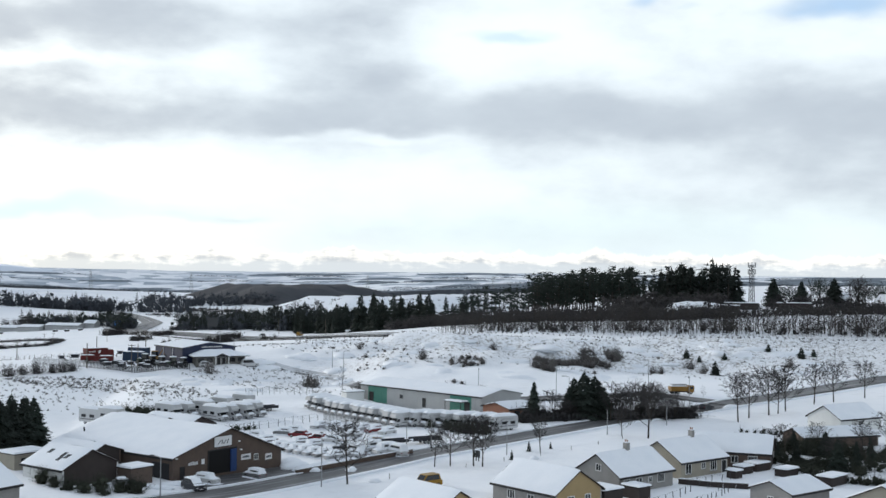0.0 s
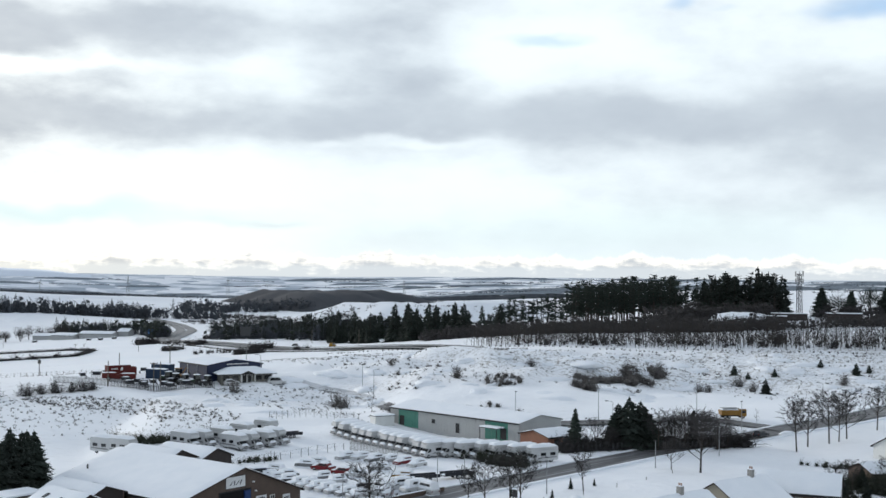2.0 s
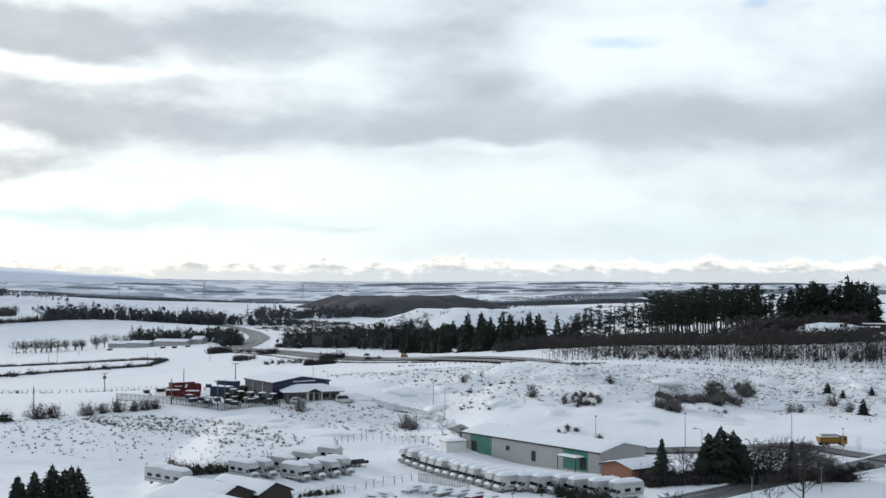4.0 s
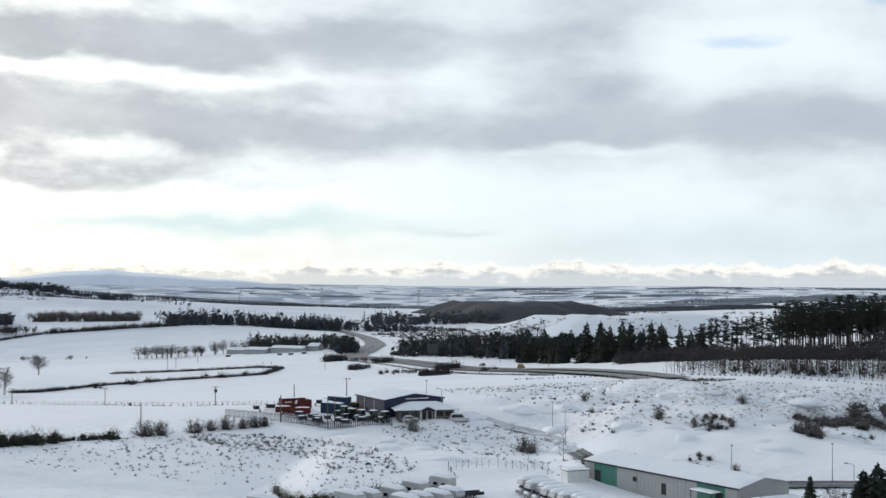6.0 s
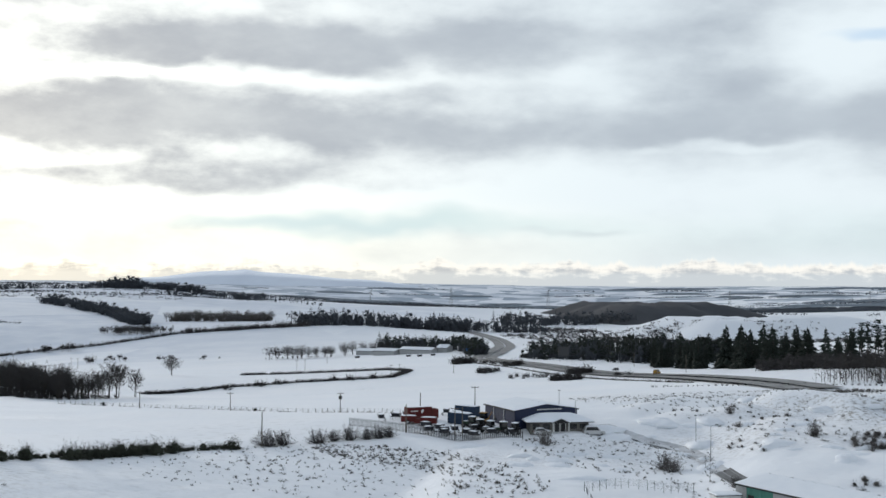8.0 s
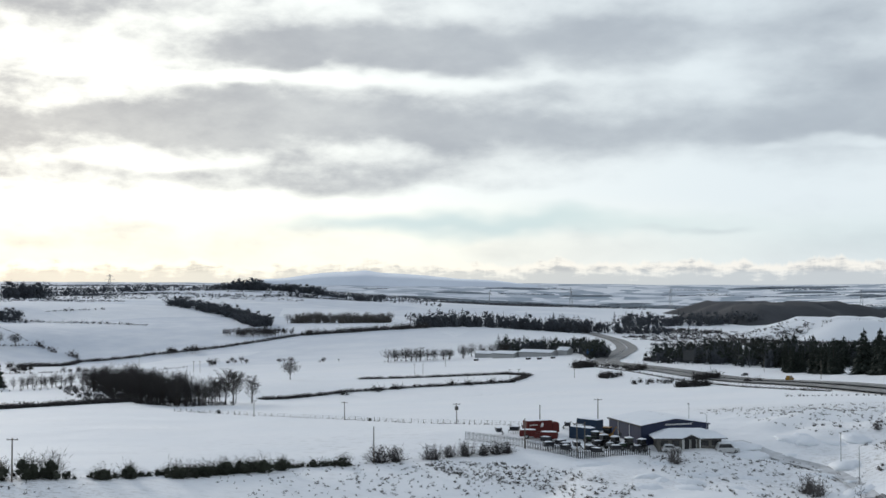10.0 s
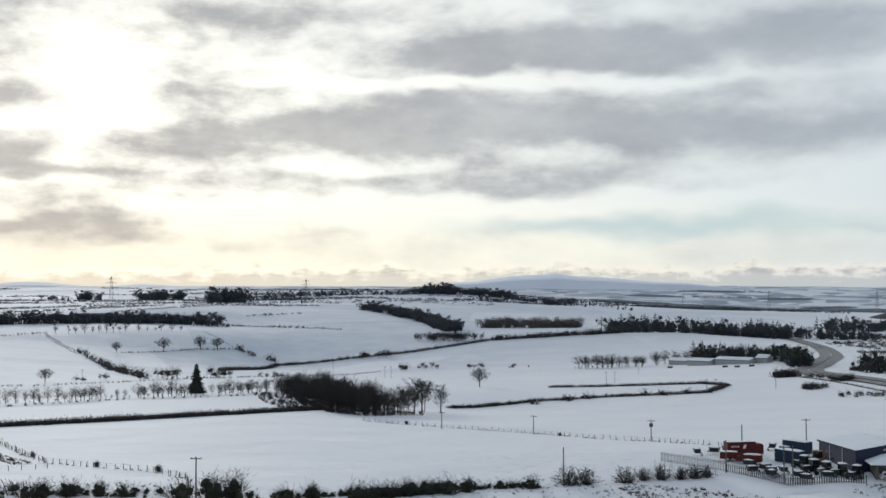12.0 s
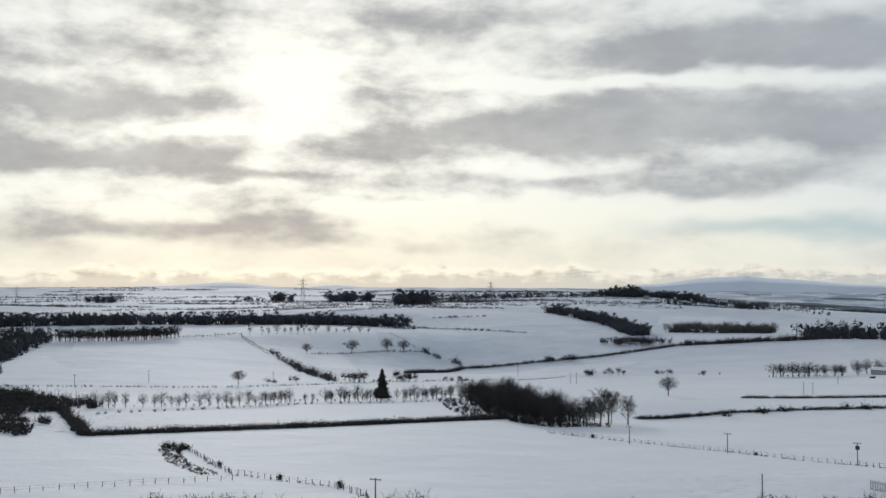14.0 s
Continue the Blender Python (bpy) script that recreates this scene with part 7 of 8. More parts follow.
car(-101.0, 655, 160, CAR_DARK, "dark car on the dual carriageway", "hatch", 0.0, lift=0.5)


def lorry(x, y, turn, label, colour, lift=0.0, bed=True):
    """A rigid works lorry: chassis, cab, body and beacons."""
    ob = thing("lorry", label, "lorry", stand(x, y, turn, lift) @ Matrix.Scale(0.85, 4))
    part("chassis", Geo().box(-0.5, 0.5, -3.6, 3.4, 0.55, 0.85), DARK, ob)
    cab = part("cab", Geo().box(-1.2, 1.2, 1.9, 3.7, 0.6, 2.7, 0.2), colour, ob)
    part("windscreen", Geo().box(-1.05, 1.05, 3.701, 3.72, 1.55, 2.35), GLASS, cab)
    part("grille", Geo().box(-0.9, 0.9, 3.701, 3.73, 0.8, 1.3), DARK, cab)
    for s in (-1, 1):
        x0, x1 = sorted((s * 1.201, s * 1.215))
        part("side_window", Geo().box(x0, x1, 2.4, 3.4, 1.55, 2.3), GLASS, cab)
    part("hopper", Geo().frustum(-1.2, 1.2, -3.6, 1.7, 1.0, 2.4, -0.15), colour, ob)
    part("load", Geo().frustum(-1.2, 1.2, -3.5, 1.6, 2.38, 2.75, 0.5), GRASS if not bed else SNOW, ob)
    part("rack", Geo().box(-1.1, 1.1, -3.2, 1.4, 2.9, 3.0), STEEL, ob)
    wheels(ob, (-1.0, 1.0), (-2.6, -1.4, 2.7), 0.5, 0.35)
    part("snow", snow_quilt(-1.1, 1.1, 2.0, 3.6, 2.7, 0.12, 3, 4, 4), ROOF_SNOW, ob, smooth=True)
    return ob


lorry(61.8, 301.5, -80, "yellow gritting lorry standing in the side road", JCB, 0.14, True)


def trailer(x, y, turn, label, colour=TRUCK_RED):
    """A curtain-sided lorry."""
    ob = thing("box_lorry", label, "lorry", stand(x, y, turn) @ Matrix.Scale(0.92, 4))
    box = part("box_body", Geo().box(-1.27, 1.27, -3.4, 3.4, 1.0, 3.7, 0.08), colour, ob)
    for y0 in (-3.3, -1.1, 1.1):
        for s in (-1, 1):
            x0, x1 = sorted((s * 1.271, s * 1.295))
            part("curtain", Geo().box(x0, x1, y0, y0 + 2.15, 1.15, 3.45), colour, box)
    for s in (-1, 1):
        for k in range(5):
            x0, x1 = sorted((s * 1.296, s * 1.31))
            part("lettering", Geo().box(x0, x1, -2.6 + k * 0.42, -2.35 + k * 0.42, 2.5, 2.85), SIGN, box)
        x0, x1 = sorted((s * 1.296, s * 1.31))
        part("emblem", Geo().prism([(0, 0), (0.7, 0), (0.9, 0.9), (0.3, 0.9)], 0, 0.01), SIGN, box, at=pose(s * 1.31, 0.2, 2.2, 0, 0, 90))
    part("frost", snow_quilt(-1.2, 1.2, -3.3, 3.3, 3.7, 0.05, 2, 4, 10), ROOF_SNOW, ob, smooth=True)
    cab = part("cab", Geo().box(-1.22, 1.22, 3.5, 5.3, 0.7, 3.1, 0.25), colour, ob)
    part("windscreen", Geo().box(-1.1, 1.1, 5.301, 5.32, 1.7, 2.5), GLASS, cab)
    part("chassis", Geo().box(-0.5, 0.5, -3.3, 5.2, 0.6, 1.0), DARK, ob)
    wheels(ob, (-1.05, 1.05), (-2.4, -1.3, 4.4), 0.5, 0.35)
    return ob


trailer(-95.4, 321.6, -48, "red curtain-sided lorry parked in the machinery yard")


def tractor(x, y, turn, label, paint, group="tractors in the yard"):
    key = ("tractor", paint.name)
    m = stand(x, y, turn) @ Matrix.Scale(0.88, 4)
    if key in CAR_MADE:
        return tagged(copy_thing(CAR_MADE[key], m @ Matrix.Scale(1 / 0.88, 4)), label, "tractor", group)
    ob = thing("tractor", label, "tractor", m, group)
    CAR_MADE[key] = ob
    part("bonnet", Geo().box(-0.42, 0.42, 0.4, 2.3, 0.85, 1.6, 0.1), paint, ob)
    cab = part("cab", Geo().frustum(-0.8, 0.8, -1.3, 0.4, 1.1, 2.75, 0.12), GLASS, ob)
    part("roof", Geo().box(-0.85, 0.85, -1.4, 0.5, 2.75, 2.9, 0.05), paint, cab)
    part("snow", snow_quilt(-0.82, 0.82, -1.36, 0.46, 2.9, 0.22, 4), ROOF_SNOW, cab, smooth=True)
    part("snow", snow_quilt(-0.4, 0.4, 0.45, 2.25, 1.6, 0.15, 5), ROOF_SNOW, ob, smooth=True)
    part("exhaust", Geo().tube([(0.45, 0.6, 1.5), (0.45, 0.6, 2.6)], [0.05, 0.05], 6), DARK, ob)
    part("axle", Geo().box(-0.9, 0.9, -0.7, -0.3, 0.6, 0.95), DARK, ob)
    for s in (-1, 1):
        for yy, r, w in ((-0.55, 0.85, 0.5), (1.7, 0.6, 0.4)):
            t = part("wheel", Geo().cylinder((s * 0.95, yy, r), (1, 0, 0), r, w, 16), RUBBER, ob)
            part("hub", Geo().cylinder((s * (0.96 + w / 2), yy, r), (1, 0, 0), r * 0.5, 0.05, 10), CAR_GREY, t)
        part("mudguard", Geo().box(s * 0.95 - 0.25, s * 0.95 + 0.25, -1.4, 0.2, 1.72, 1.8, 0.03), paint, ob)
    return ob


for i, (x, y, t) in enumerate(((-80.5, 315.5, 75), (-77.8, 312.6, 140), (-75.0, 311.6, 155), (-72.0, 311.2, 128), (-69.2, 311.4, 160))):
    tractor(x, y, t, "tractor with snow on its cab in the yard", (TRACTOR_GREEN, CAR_DARK, CAR_GREY)[i % 3])


def digger(x, y, turn):
    ob = thing("digger", "yellow backhoe digger parked among tractors", "digger", stand(x, y, turn))
    part("body", Geo().box(-0.8, 0.8, -1.4, 1.8, 0.8, 1.5, 0.1), JCB, ob)
    cab = part("cab", Geo().frustum(-0.75, 0.75, -1.0, 0.5, 1.5, 2.8, 0.08), GLASS, ob)
    part("roof", Geo().box(-0.8, 0.8, -1.1, 0.6, 2.8, 2.95, 0.04), JCB, cab)
    arm = part("arm", Geo().tube([(0, -1.4, 1.4), (0, -2.4, 3.2), (0, -3.2, 2.0)], [0.14, 0.12, 0.1], 6), JCB, ob)
    part("bucket", Geo().frustum(-0.35, 0.35, -3.6, -3.0, 1.2, 1.9, 0.1), DARK_STEEL, arm)
    part("loader", Geo().box(-1.1, 1.1, 2.4, 3.0, 0.3, 1.0, 0.1), JCB, ob)
    wheels(ob, (-0.95, 0.95), (-0.7, 1.6), 0.6, 0.4)


digger(-78.8, 319.4, 80)


def red_machine(x, y, turn):
    ob = thing("baler", "red farm machine with snow along its top", "machine", stand(x, y, turn))
    part("body", Geo().box(-1.1, 1.1, -2.4, 1.4, 0.6, 2.0, 0.25), TRUCK_RED, ob)
    part("chute", Geo().frustum(-0.7, 0.7, 1.4, 2.8, 0.6, 1.6, 0.2), TRUCK_RED, ob)
    part("drawbar", Geo().tube([(0, 2.8, 0.7), (0, 4.4, 0.6)], [0.1, 0.08], 6), DARK_STEEL, ob)
    wheels(ob, (-1.15, 1.15), (-0.8,), 0.55, 0.35)
    part("snow", snow_quilt(-0.9, 0.9, -2.2, 1.2, 2.0, 0.16, 3), ROOF_SNOW, ob, smooth=True)


red_machine(-95.6, 317.0, -70)
red_machine(-91.2, 315.4, 100)


def plough(x, y, turn, lift_boom=False):
    ob = thing("implement", "dark folded farm implement under snow", "machine", stand(x, y, turn), "implements in the yard")
    f = part("frame", Geo().box(-1.3, 1.3, -0.12, 0.12, 0.7, 0.9), DARK_STEEL, ob)
    for k in range(5):
        xx = -1.1 + k * 0.55
        part("tine", Geo().tube([(xx, 0, 0.75), (xx, -0.4, 0.4), (xx, -0.1, 0.0)], [0.06, 0.05, 0.04], 5), DARK_STEEL, f)
    part("hopper", Geo().frustum(-0.9, 0.9, 0.2, 1.3, 0.7, 1.6, -0.2), CAR_DARK, ob)
    part("snow", snow_quilt(-0.9, 0.9, 0.2, 1.3, 1.6, 0.15, 2, 4, 4), ROOF_SNOW, ob, smooth=True)


for i, (x, y) in enumerate(((-101.5, 322.5), (-99.0, 325.2), (-97.4, 326.8), (-103.8, 320.8), (-90.0, 312.4), (-84.6, 308.0), (-79.2, 306.4), (-92.5, 332.8), (-89.4, 334.0), (-88.0, 328.6), (-87.6, 306.6), (-83.0, 305.4), (-81.6, 308.6), (-76.6, 305.2), (-73.6, 307.6), (-86.8, 309.8))):
    plough(x, y, 40 * i)


def container(x, y, turn, L=6.0, mat=CONTAINER):
    ob = thing("container", "dark blue steel container with snow on top", "container", stand(x, y, turn), "containers in the yard")
    part("box_body", Geo().box(-1.2, 1.2, -L / 2, L / 2, 0.1, 2.6), mat, ob)
    for k in range(int(L / 0.5)):
        for s in (-1, 1):
            x0, x1 = sorted((s * 1.201, s * 1.24))
            part("rib", Geo().box(x0, x1, -L / 2 + 0.12 + k * 0.5, -L / 2 + 0.34 + k * 0.5, 0.2, 2.5), mat, ob)
    part("snow", snow_quilt(-1.2, 1.2, -L / 2, L / 2, 2.6, 0.2, 2), ROOF_SNOW, ob, smooth=True)


container(-84.2, 319.8, 68)
container(-86.0, 331.5, 66)
container(-62, 216, 53, 6, CAR_GREY)


# a flat trailer and a satellite-dish-like horse box ramp beside the yard's corner
def flatbed(x, y, turn, L=5.0, label="dark flat trailer with low sides in the lot"):
    ob = thing("flat_trailer", label, "trailer", stand(x, y, turn))
    part("bed", Geo().box(-1.0, 1.0, -L / 2, L / 2, 0.6, 0.75), CAR_DARK, ob)
    for s in (-1, 1):
        x0, x1 = sorted((s * 0.97, s * 1.03))
        part("side_board", Geo().box(x0, x1, -L / 2, L / 2, 0.751, 1.25), CAR_DARK, ob)
    part("drawbar", Geo().tube([(0, L / 2, 0.6), (0, L / 2 + 1.4, 0.5)], [0.06, 0.05], 5), DARK_STEEL, ob)
    wheels(ob, (-0.95, 0.95), (-0.5, 0.4), 0.33)
    part("snow", snow_quilt(-0.95, 0.95, -L / 2, L / 2, 0.76, 0.18, 2), ROOF_SNOW, ob, smooth=True)


flatbed(-8.8, 223.2, 118)
flatbed(-17.2, 213.4, 125)
flatbed(-3.2, 226.0, 120, 6.0)
flatbed(-40.4, 270.6, 125, 5.0, "low dark trailer with rails by the motorhomes")

# ---- poles, lamps, mast, pylons
def street_lamp(x, y, h=8.0, turn=0, arm=True, label="grey steel street lamp in snow"):
    ob = thing("street_lamp", label, "street lamp", stand(x, y, turn), "street lamps")
    part("post", Geo().tube([(0, 0, -0.1), (0, 0, 1.4), (0, 0, h)], [0.11, 0.09, 0.055], 8), STEEL, ob)
    if arm:
        a = part("arm", Geo().tube([(0, 0, h - 0.05), (0.5, 0, h + 0.18), (1.2, 0, h + 0.25)], [0.05, 0.045, 0.04], 6), STEEL, ob)
        part("lantern", Geo().box(1.1, 1.75, -0.13, 0.13, h + 0.18, h + 0.34, 0.05), DARK_STEEL, a)
    else:
        part("lantern", Geo().box(-0.2, 0.35, -0.13, 0.13, h, h + 0.16, 0.05), DARK_STEEL, ob)


for x, y, h, t, a in ((-18.3, 179.6, 8.2, 130, False), (-39.4, 164.6, 5.6, 160, True), (54.4, 307.6, 7.6, 200, True), (48.7, 252.8, 6.0, 130, True), (11.9, 211.6, 6, 130, False), (-29.8, 317.6, 6.6, 220, False), (-26.3, 312.6, 7.8, 40, True), (9.4, 298.4, 8.0, 0, False),
                      (29.3, 299.0, 7.6, 0, False), (30.0, 275.0, 8.2, 180, True), (-1.8, 215.8, 5.6, 120, False), (-6.3, 213.6, 6.2, 0, False), (61.1, 288.4, 6.4, 130, False), (33.7, 237.4, 5, 130, False), (-57.4, 322.2, 6, 150, True), (84, 303, 8, 130, True), (111, 330, 8, 130, True), (-62.0, 326.0, 7.4, 150, False)):
    street_lamp(x, y, h, t, a)


def telegraph_pole(x, y, h, label="weathered wooden telegraph pole in the snow", bar=True, box=False):
    ob = thing("telegraph_pole", label, "pole", stand(x, y, 20), "telegraph poles")
    part("pole", Geo().tube([(0, 0, -0.1), (0, 0, h)], [0.14, 0.1], 7), TIMBER, ob)
    if bar:
        c = part("crossarm", Geo().box(-0.9, 0.9, -0.06, 0.06, h - 0.35, h - 0.22), TIMBER, ob)
        for k in (-0.8, 0, 0.8):
            part("insulator", Geo().tube([(k, 0, h - 0.22), (k, 0, h - 0.02)], [0.05, 0.03], 6), DARK, c)
    if box:
        part("transformer", Geo().box(-0.45, 0.45, 0.13, 0.75, h - 1.8, h - 0.9, 0.08), DARK_STEEL, ob)


for x, y, h, b, tr in ((-143.1, 209.3, 6.8, True, False), (-115.6, 279.1, 7.4, False, False), (-128.6, 353.4, 5.4, True, True), (-205, 375.4, 5.2, True, False), (-170.8, 370, 5.4, True, False), (-218, 640, 6.5, True, False), (-214, 642, 6.5, True, False), (-190, 662, 6, True, False),
                       (-60, 600, 8, False, False), (-98, 700, 8, False, False), (-93, 306, 6.5, False, False), (-80.6, 303.2, 7.0, True, False), (-79.2, 304.2, 7.0, False, False), (-97, 328, 6, False, False), (-84.5, 333, 7.2, True, False), (-560, 540, 7, True, False), (-600, 480, 7, True, False), (-580, 420, 7, True, False),
                       (-300, 700, 7, True, False), (-296, 703, 7, True, False), (-340, 840, 7, False, False), (-500, 760, 8, True, False), (-496, 762, 8, True, False), (-660, 905, 9, True, False)):
    telegraph_pole(x, y, h, bar=b, box=tr)


def lattice(geo, h, base, top, levels, r):
    for k in range(levels):
        u0, u1 = k / levels, (k + 1) / levels
        w0, w1 = base + (top - base) * u0, base + (top - base) * u1
        c0 = [(sx * w0 / 2, sy * w0 / 2, h * u0) for sx, sy in ((-1, -1), (1, -1), (1, 1), (-1, 1))]
        c1 = [(sx * w1 / 2, sy * w1 / 2, h * u1) for sx, sy in ((-1, -1), (1, -1), (1, 1), (-1, 1))]
        for i in range(4):
            geo.tube([c0[i], c1[i]], [r, r], 3).tube([c0[i], c1[(i + 1) % 4]], [r * 0.6, r * 0.6], 3).tube([c1[i], c1[(i + 1) % 4]], [r * 0.6, r * 0.6], 3)
    return geo


def mast(x, y, h):
    ob = thing("phone_mast", "lattice telephone mast with white aerial panels", "mast", stand(x, y, 15))
    part("tower", lattice(Geo(), h, 1.9, 1.3, 10, 0.14), DARK_STEEL, ob)
    for z in (h - 0.2, h - 3.2):
        ring = part("platform", Geo().box(-0.9, 0.9, -0.9, 0.9, z, z + 0.12), STEEL, ob)
        for k in range(6):
            a = k * math.tau / 6
            part("aerial", Geo().box(-0.22, 0.22, -0.12, 0.12, 0.0, 2.2, 0.03), PALE_STEEL, ring, at=pose(math.cos(a) * 1.7, math.sin(a) * 1.7, z - 0.9, 0, 0, math.degrees(a)))
    part("cabinet", Geo().box(1.4, 3.4, -0.8, 0.8, -0.2, 1.8, 0.05), DARK_STEEL, ob)


mast(134.4, 507.5, 18.6)


def pylon(x, y, h, turn):
    key = "pylon"
    m = stand(x, y, turn) @ Matrix.Scale(h / 40.0, 4)
    if key in CAR_MADE:
        return copy_thing(CAR_MADE[key], m @ Matrix.Scale(1 / CAR_MADE[key].scale.x, 4))
    ob = thing("pylon", "grey lattice electricity pylon across the fields", "pylon", m, "pylons")
    CAR_MADE[key] = ob
    part("tower", lattice(Geo(), 40, 7, 1.2, 9, 0.17), STEEL, ob)
    for z, w in ((25, 7), (31, 9), (36.5, 6)):
        g = Geo()
        for s in (-1, 1):
            g.tube([(0, 0, z + 1.5), (s * w, 0, z)], [0.2, 0.12], 3).tube([(0, 0, z), (s * w, 0, z)], [0.2, 0.12], 3)
        part("crossarm", g, STEEL, ob)
    return ob


for x, y, h, t in ((-722, 2392, 41, 30), (-595, 2760, 46, 30), (-1266, 1607, 41, 60), (-1456, 1355, 44, 70), (-1770, 1026, 30, 80), (-195, 3035, 44, 20), (130, 3000, 36, 10), (420, 2800, 34, 0)):
    pylon(x, y, h, t)


def turbine(x, y, h, spin):
    ob = thing("wind_turbine", "small grey wind turbine standing still far off", "wind turbine", stand(x, y, 40) @ pose(0, 0, 12))
    part("tower", Geo().tube([(0, 0, -30), (0, 0, h)], [1.2, 0.7], 8), STEEL, ob)
    hub = part("hub", Geo().cylinder((0, -1.5, h), (0, 1, 0), 1.0, 3, 8), STEEL, ob)
    for k in range(3):
        a = radians(spin + 120 * k)
        part("rotor_blade", Geo().tube([(0, -2.5, h), (math.sin(a) * h * 0.28, -2.5, h + math.cos(a) * h * 0.28), (math.sin(a) * h * 0.6, -2.5, h + math.cos(a) * h * 0.6)], [0.7, 0.9, 0.15], 4), STEEL, hub)


turbine(-1290, 3400, 22, 20)


# ---- fences and walls
def post_fence(points, step, h, label, mat=TIMBER, wires=2, name="fence", group=""):
    """Posts with wires, each post a part."""
    x0, y0 = points[0]
    ob = thing(name, label, "fence", pose(x0, y0, ground(x0, y0)), group)
    mesh = Geo().box(-0.05, 0.05, -0.05, 0.05, -0.1, h, 0.02).mesh("post", mat)
    line = []
    jog = random.Random(int(x0 * 3 + y0))
    for (ax, ay), (bx, by) in zip(points, points[1:]):
        n = max(1, int(math.hypot(bx - ax, by - ay) / step))
        line += [(ax + (bx - ax) * k / n + jog.uniform(-0.3, 0.3), ay + (by - ay) * k / n + jog.uniform(-0.3, 0.3)) for k in range(n)]
    line.append(points[-1])
    base = ground(x0, y0)
    zs = heights([p[0] for p in line], [p[1] for p in line])
    for (x, y), z in zip(line, zs):
        p = new("post", mesh)
        p.parent = ob
        p.matrix_basis = pose(x - x0, y - y0, z - base, jog.uniform(-5, 5), jog.uniform(-5, 5)) @ Matrix.Diagonal((1, 1, jog.uniform(0.75, 1.1), 1))
    for w in range(wires):
        zz = h * (0.92 - 0.78 * w / max(wires, 1.6))
        part("wire", Geo().tube([(x - x0, y - y0, z - base + zz) for (x, y), z in zip(line, zs)], [0.014] * len(line), 3), DARK_STEEL, ob)
    return ob


def palisade(points, h, label, mat=PALE_STEEL, step=0.4):
    """Upright steel pales between rails."""
    x0, y0 = points[0]
    base = ground(x0, y0)
    ob = thing("palisade_fence", label, "fence", pose(x0, y0, base))
    for (ax, ay), (bx, by) in zip(points, points[1:]):
        length = math.hypot(bx - ax, by - ay)
        n = max(2, int(length / step))
        t = math.degrees(math.atan2(by - ay, bx - ax))
        mesh = Geo().box(-step * 0.2, step * 0.2, -0.02, 0.02, 0.05, h - 0.1).prism([(-step * 0.2, h - 0.1), (step * 0.2, h - 0.1), (0, h + 0.05)], -0.02, 0.02).mesh("pale", mat)
        for k in range(n):
            u = (k + 0.5) / n
            x, y = ax + (bx - ax) * u, ay + (by - ay) * u
            p = new("pale", mesh)
            p.parent = ob
            p.matrix_basis = pose(x - x0, y - y0, ground(x, y) - base, 0, 0, t)
        d = Vector((bx - ax, by - ay, 0)).normalized()
        s = Vector((-d.y, d.x, 0)) * 0.06
        for zz in (0.35, h - 0.4):
            part("rail", Geo().tube([(ax - x0 + s.x, ay - y0 + s.y, ground(ax, ay) - base + zz), (bx - x0 + s.x, by - y0 + s.y, ground(bx, by) - base + zz)], [0.04, 0.04], 4), mat, ob)
    return ob


palisade([(-109.5, 312.5), (-101, 309.2), (-93.2, 306.6)], 2.0, "pale steel palisade fence round the machinery yard")
palisade([(-93.2, 306.6), (-85.5, 303.4), (-79.5, 301.2), (-70.8, 306.0), (-66.5, 309.0)], 1.7, "dark steel mesh fence before the machinery yard", DARK_STEEL, 0.45)
palisade([(-26.0, 257.6), (-20.5, 253.2), (-15.4, 249.2)], 1.9, "grey palisade fence behind a row of cars")
post_fence([(-47.6, 284.0), (-40.0, 289.6), (-33.6, 292.8), (-28.5, 297.5)], 1.5, 1.9, "grey steel mesh fence along the yard's back", PALE_STEEL, 6)
palisade([(20.5, 255.2), (33, 258.4), (48, 262)], 1.6, "dark green mesh fence by the office hedge", DARK_STEEL, 0.9)
post_fence([(-42.0, 238.5), (-35.1, 249.6), (-27.3, 258.6)], 2.2, 1.7, "post and wire fence across the yard", DARK_STEEL)
post_fence([(-47.5, 283.6), (-42.8, 272), (-38.5, 268.2), (-36.0, 271.5)], 1.2, 1.5, "row of stakes at the corner of the motorhome yard", DARK_STEEL, 1)
post_fence([(-72, 238), (-66, 246), (-58, 260)], 2.0, 1.6, "post and wire fence behind the motorhomes", TIMBER)
FIELD = "field fences"
post_fence([(-245, 390), (-209.8, 382.3), (-170.5, 372.8), (-153.2, 365.1), (-128, 353), (-106, 338), (-98, 330)], 2.6, 1.1, "line of field posts and wire across the snow", group=FIELD)
post_fence([(-269.5, 265.3), (-235, 247), (-206.9, 232.6), (-193.6, 232.8), (-178.1, 233.6), (-164.9, 229.1), (-150, 215)], 1.8, 1.1, "old timber field fence with leaning posts", group=FIELD)
post_fence([(-222, 170), (-210.7, 185.5), (-204.8, 201.6), (-198.5, 226)], 2.4, 1.1, "post and wire field fence in the snow", group=FIELD)
post_fence([(-206, 760), (-160, 690), (-120, 622), (-80, 545), (-48, 492)], 5.0, 1.4, "timber fence along the motorway verge", group=FIELD, wires=1)
post_fence([(36, 168), (44, 178), (39, 184), (48, 190)], 1.6, 1.0, "low garden fence between bungalows", DARK_STEEL, 1)
post_fence([(24, 160), (33, 170), (38, 178)], 2.0, 1.3, "thin garden fence posts in snow", DARK_STEEL, 1)
post_fence([(-8, 188), (4, 199), (18, 211), (36, 232)], 9.0, 0.8, "low marker posts along the snowy verge", TIMBER, 0)


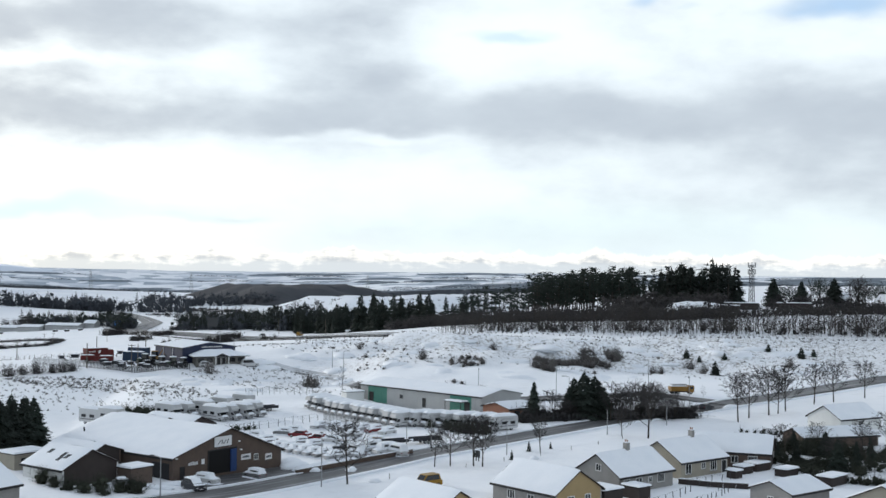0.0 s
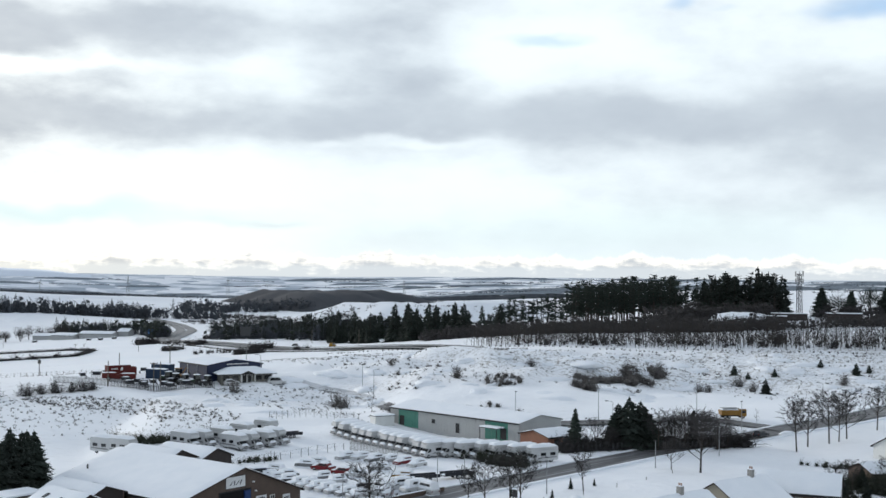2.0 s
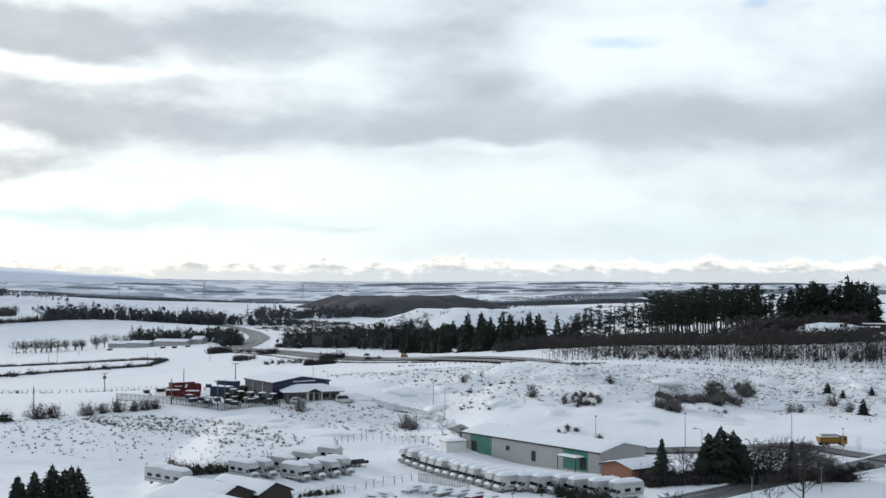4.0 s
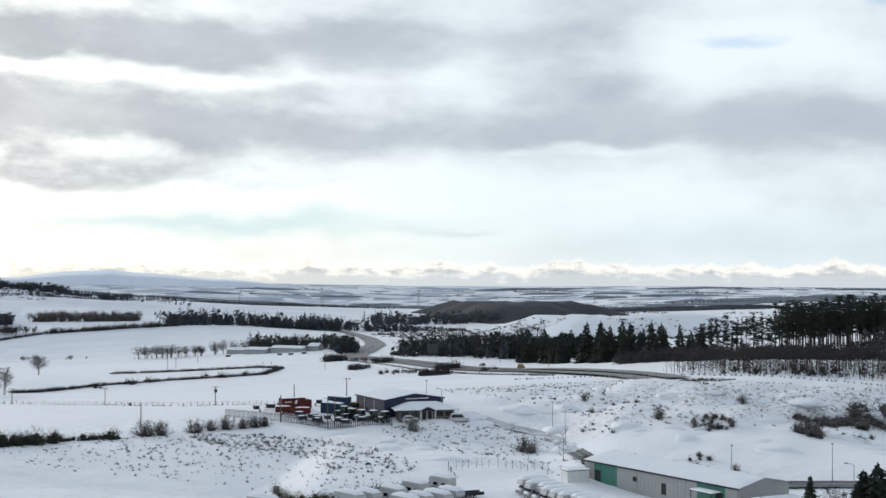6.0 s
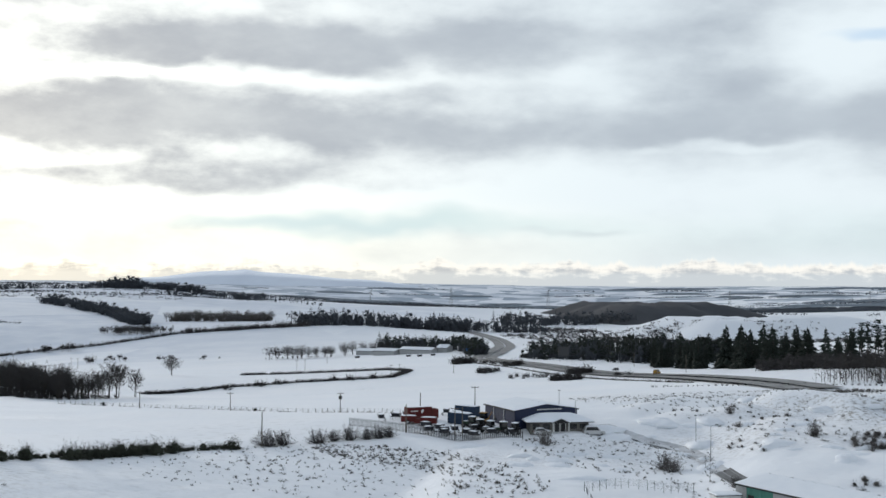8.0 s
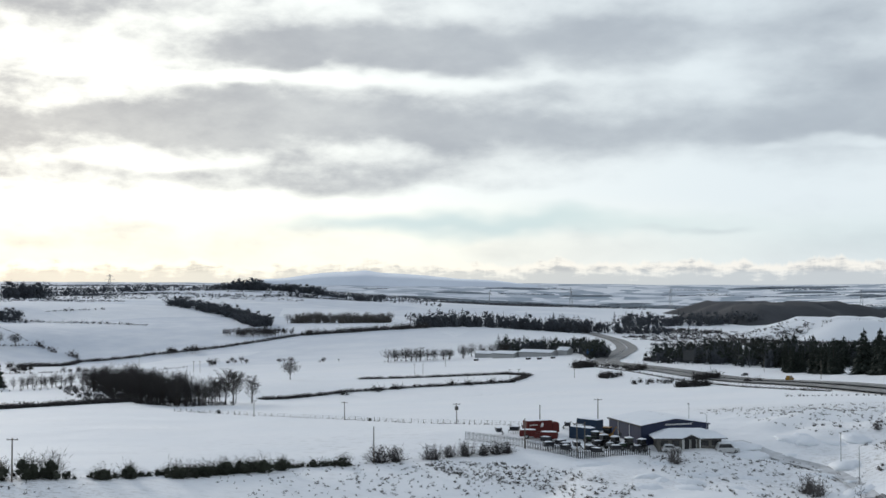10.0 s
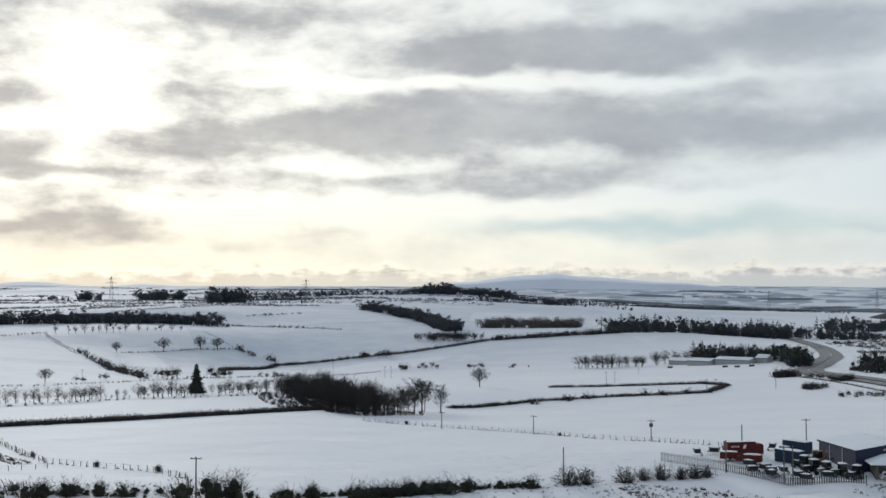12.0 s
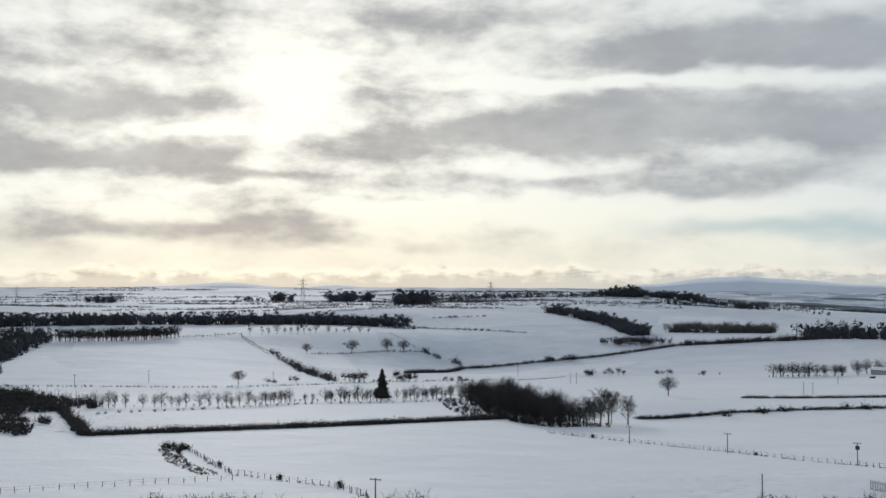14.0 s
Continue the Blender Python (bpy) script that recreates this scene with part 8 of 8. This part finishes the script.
def low_wall(points, h, label, mat):
    for (ax, ay), (bx, by) in zip(points, points[1:]):
        length = math.hypot(bx - ax, by - ay)
        t = math.degrees(math.atan2(by - ay, bx - ax))
        ob = thing("low_wall", label, "wall", stand((ax + bx) / 2, (ay + by) / 2, t))
        n = int(length / 1.6)
        for k in range(n):
            x = -length / 2 + k * length / n
            part("panel", Geo().box(x + 0.02, x + length / n - 0.02, -0.12, 0.12, -0.3, h), mat, ob)
        part("coping", Geo().box(-length / 2, length / 2, -0.16, 0.16, h, h + 0.08), HARL, ob)
        part("snow", snow_quilt(-length / 2, length / 2, -0.17, 0.17, h + 0.08, 0.14, 3, 16, 2), ROOF_SNOW, ob, smooth=True)


low_wall([(-23.6, 190.4), (-14.0, 203.0), (-5.2, 213.6)], 0.8, "low dark wall with snow on top beside the road", BROWN_BRICK)
low_wall([(37.5, 184.6), (42.0, 182.2), (47.5, 180.6)], 0.8, "low dark timber garden wall with snow", DARK_TIMBER)


def sign_board(x, y, turn, w, h, z, mat, label, legs=2):
    ob = thing("road_sign", label, "sign", stand(x, y, turn))
    part("panel", Geo().box(-w / 2, w / 2, -0.06, 0.06, z, z + h, 0.0), mat, ob)
    for s in ((-w / 3, w / 3) if legs == 2 else (0,)):
        part("post", Geo().box(s - 0.08, s + 0.08, 0.061, 0.2, -0.2, z + h), DARK_STEEL, ob)


sign_board(-252, 905, 20, 4, 3.4, 3, SIGN_BLUE, "blue motorway sign beside the carriageway")
sign_board(-150, 762, 20, 6.5, 6, 3, DARK_STEEL, "dark back of a large motorway sign")
sign_board(6.5, 205.6, 130, 1.0, 1.2, 0.6, DARK_STEEL, "grey back of a road sign on the verge")
for x, y in ((-300, 905), (-290, 902), (-282, 910), (-345, 912)):
    flat_roofed("field_trailer", "dark low farm trailer in the snow", x, y, 80, 2, 4, 1.2, DARK_TIMBER, "trailer")

# snow banked against the warehouse and heaped by the road
def heap(x, y, rx, ry, h, seed):
    rnd = random.Random(seed)
    ob = part("drift", Geo().lump((0, 0, 0), (rx, ry, h), rnd, 0.12, 6, 14), SNOW, None, "", True, stand(x, y, rnd.uniform(0, 180)))
    return tagged(ob, "heap of ploughed snow beside the tarmac", "snow heap", "snow heaps")


for i, (x, y, rx, ry, h) in enumerate(((-24.6, 197.5, 3.0, 1.6, 1.3), (-22.4, 194.2, 2.6, 1.4, 1.0), (-26.2, 200.4, 2.8, 1.6, 1.2), (-39.5, 176.2, 3.0, 1.0, 0.6), (-42.0, 172.0, 3.2, 0.9, 0.5), (-21.0, 198.6, 3.0, 1.4, 0.9), (-15.0, 195.6, 2.4, 1.0, 0.6), (70, 283, 3, 1.2, 0.7), (-10.5, 185.0, 1.4, 1.0, 0.5), (16.6, 207.8, 1.2, 0.9, 0.5))):
    heap(x, y, rx, ry, h, i)

# wind-blown banks on the rough ground
rb = random.Random(77)
for cx, cy, rx, ry, n in ((-30, 322, 26, 16, 20), (20, 335, 40, 22, 30), (70, 350, 45, 28, 30), (-60, 296, 22, 10, 14), (20, 372, 50, 14, 16), (-345, 276, 26, 14, 12)):
    for _ in range(n):
        a, r = rb.uniform(0, math.tau), math.sqrt(rb.random())
        x, y = cx + math.cos(a) * r * rx, cy + math.sin(a) * r * ry
        if abs(x - 3) < 30 and 278 < y < 312:
            continue
        s = rb.uniform(0.6, 1.5)
        tall = s * rb.uniform(0.7, 1.3)
        bank = part("snow_bank", Geo().lump((0, 0, -0.62 * tall), (s * rb.uniform(2.2, 6.0), s * rb.uniform(2.0, 3.6), tall), rb, 0.14, 8, 18), SNOW, None, "", True, stand(x, y, rb.uniform(0, 180)))
        tagged(bank, "rounded bank of wind-blown snow on rough ground", "snow bank", "wind-blown snow banks")

# dead grass along the field fences
grove("fence_grass", "dead grass left standing along the field fences", "grass", TUFTS, [GRASS], list(along([(-245, 390), (-209.8, 382.3), (-170.5, 372.8), (-153.2, 365.1), (-128, 353), (-106, 338)], 0.9, 0.5, 0, 201, 0.5, 0.25))
      + list(along([(-269.5, 265.3), (-235, 247), (-206.9, 232.6), (-178.1, 233.6), (-164.9, 229.1)], 2.2, 0.5, 2, 202, 0.5, 0.3)) + list(along([(-266, 256), (-236, 238), (-210, 227)], 0.9, 0.55, 5, 402, 0.5, 0.4)) + list(along([(-206, 760), (-160, 690), (-120, 622), (-80, 545), (-48, 492)], 1.5, 1.2, 0, 203)), 201, (1.0, 2.0))
for x, y, h in ((-257, 256, 2.4), (-252, 252, 1.8), (-222, 241, 1.6), (-194, 234, 1.5), (-178, 235, 1.8), (-225, 386, 1.6), (-162, 369, 1.2)):
    plant("bush", 2, x, y, h, "small dark thorn bush by the field fence", "bush", group="fence bushes", leaf=BROOM)


# ---- near ground, yard, road and houses scaled towards the first camera position to fit its view
FIRST_EYE = Vector((0.0, 0.0, EYE))


def view_scale(x, y):
    """The scale of a place about the first camera position: less than 1 over the near ground, 1 beyond it."""
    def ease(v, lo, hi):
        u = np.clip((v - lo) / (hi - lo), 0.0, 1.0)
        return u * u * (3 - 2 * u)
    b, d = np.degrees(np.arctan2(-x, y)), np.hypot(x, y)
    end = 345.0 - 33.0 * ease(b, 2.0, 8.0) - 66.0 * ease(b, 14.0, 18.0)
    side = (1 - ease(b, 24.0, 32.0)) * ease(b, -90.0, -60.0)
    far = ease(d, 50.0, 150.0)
    return 1.0 - VIEW_FIT * (1 - ease(d, end - 40.0, end)) * (side * far + 1 - far)


VIEW_FIT = 0.17
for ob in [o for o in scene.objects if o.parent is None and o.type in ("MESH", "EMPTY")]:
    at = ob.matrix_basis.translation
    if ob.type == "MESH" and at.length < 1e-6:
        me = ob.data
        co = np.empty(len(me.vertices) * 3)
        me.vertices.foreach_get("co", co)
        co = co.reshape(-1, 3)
        k = view_scale(co[:, 0], co[:, 1])[:, None]
        eye = np.array(FIRST_EYE)
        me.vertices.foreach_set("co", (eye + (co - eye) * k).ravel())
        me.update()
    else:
        k = float(view_scale(np.float64(at.x), np.float64(at.y)))
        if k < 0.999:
            ob.matrix_basis = Matrix.Translation(FIRST_EYE) @ Matrix.Scale(k, 4) @ Matrix.Translation(-FIRST_EYE) @ ob.matrix_basis
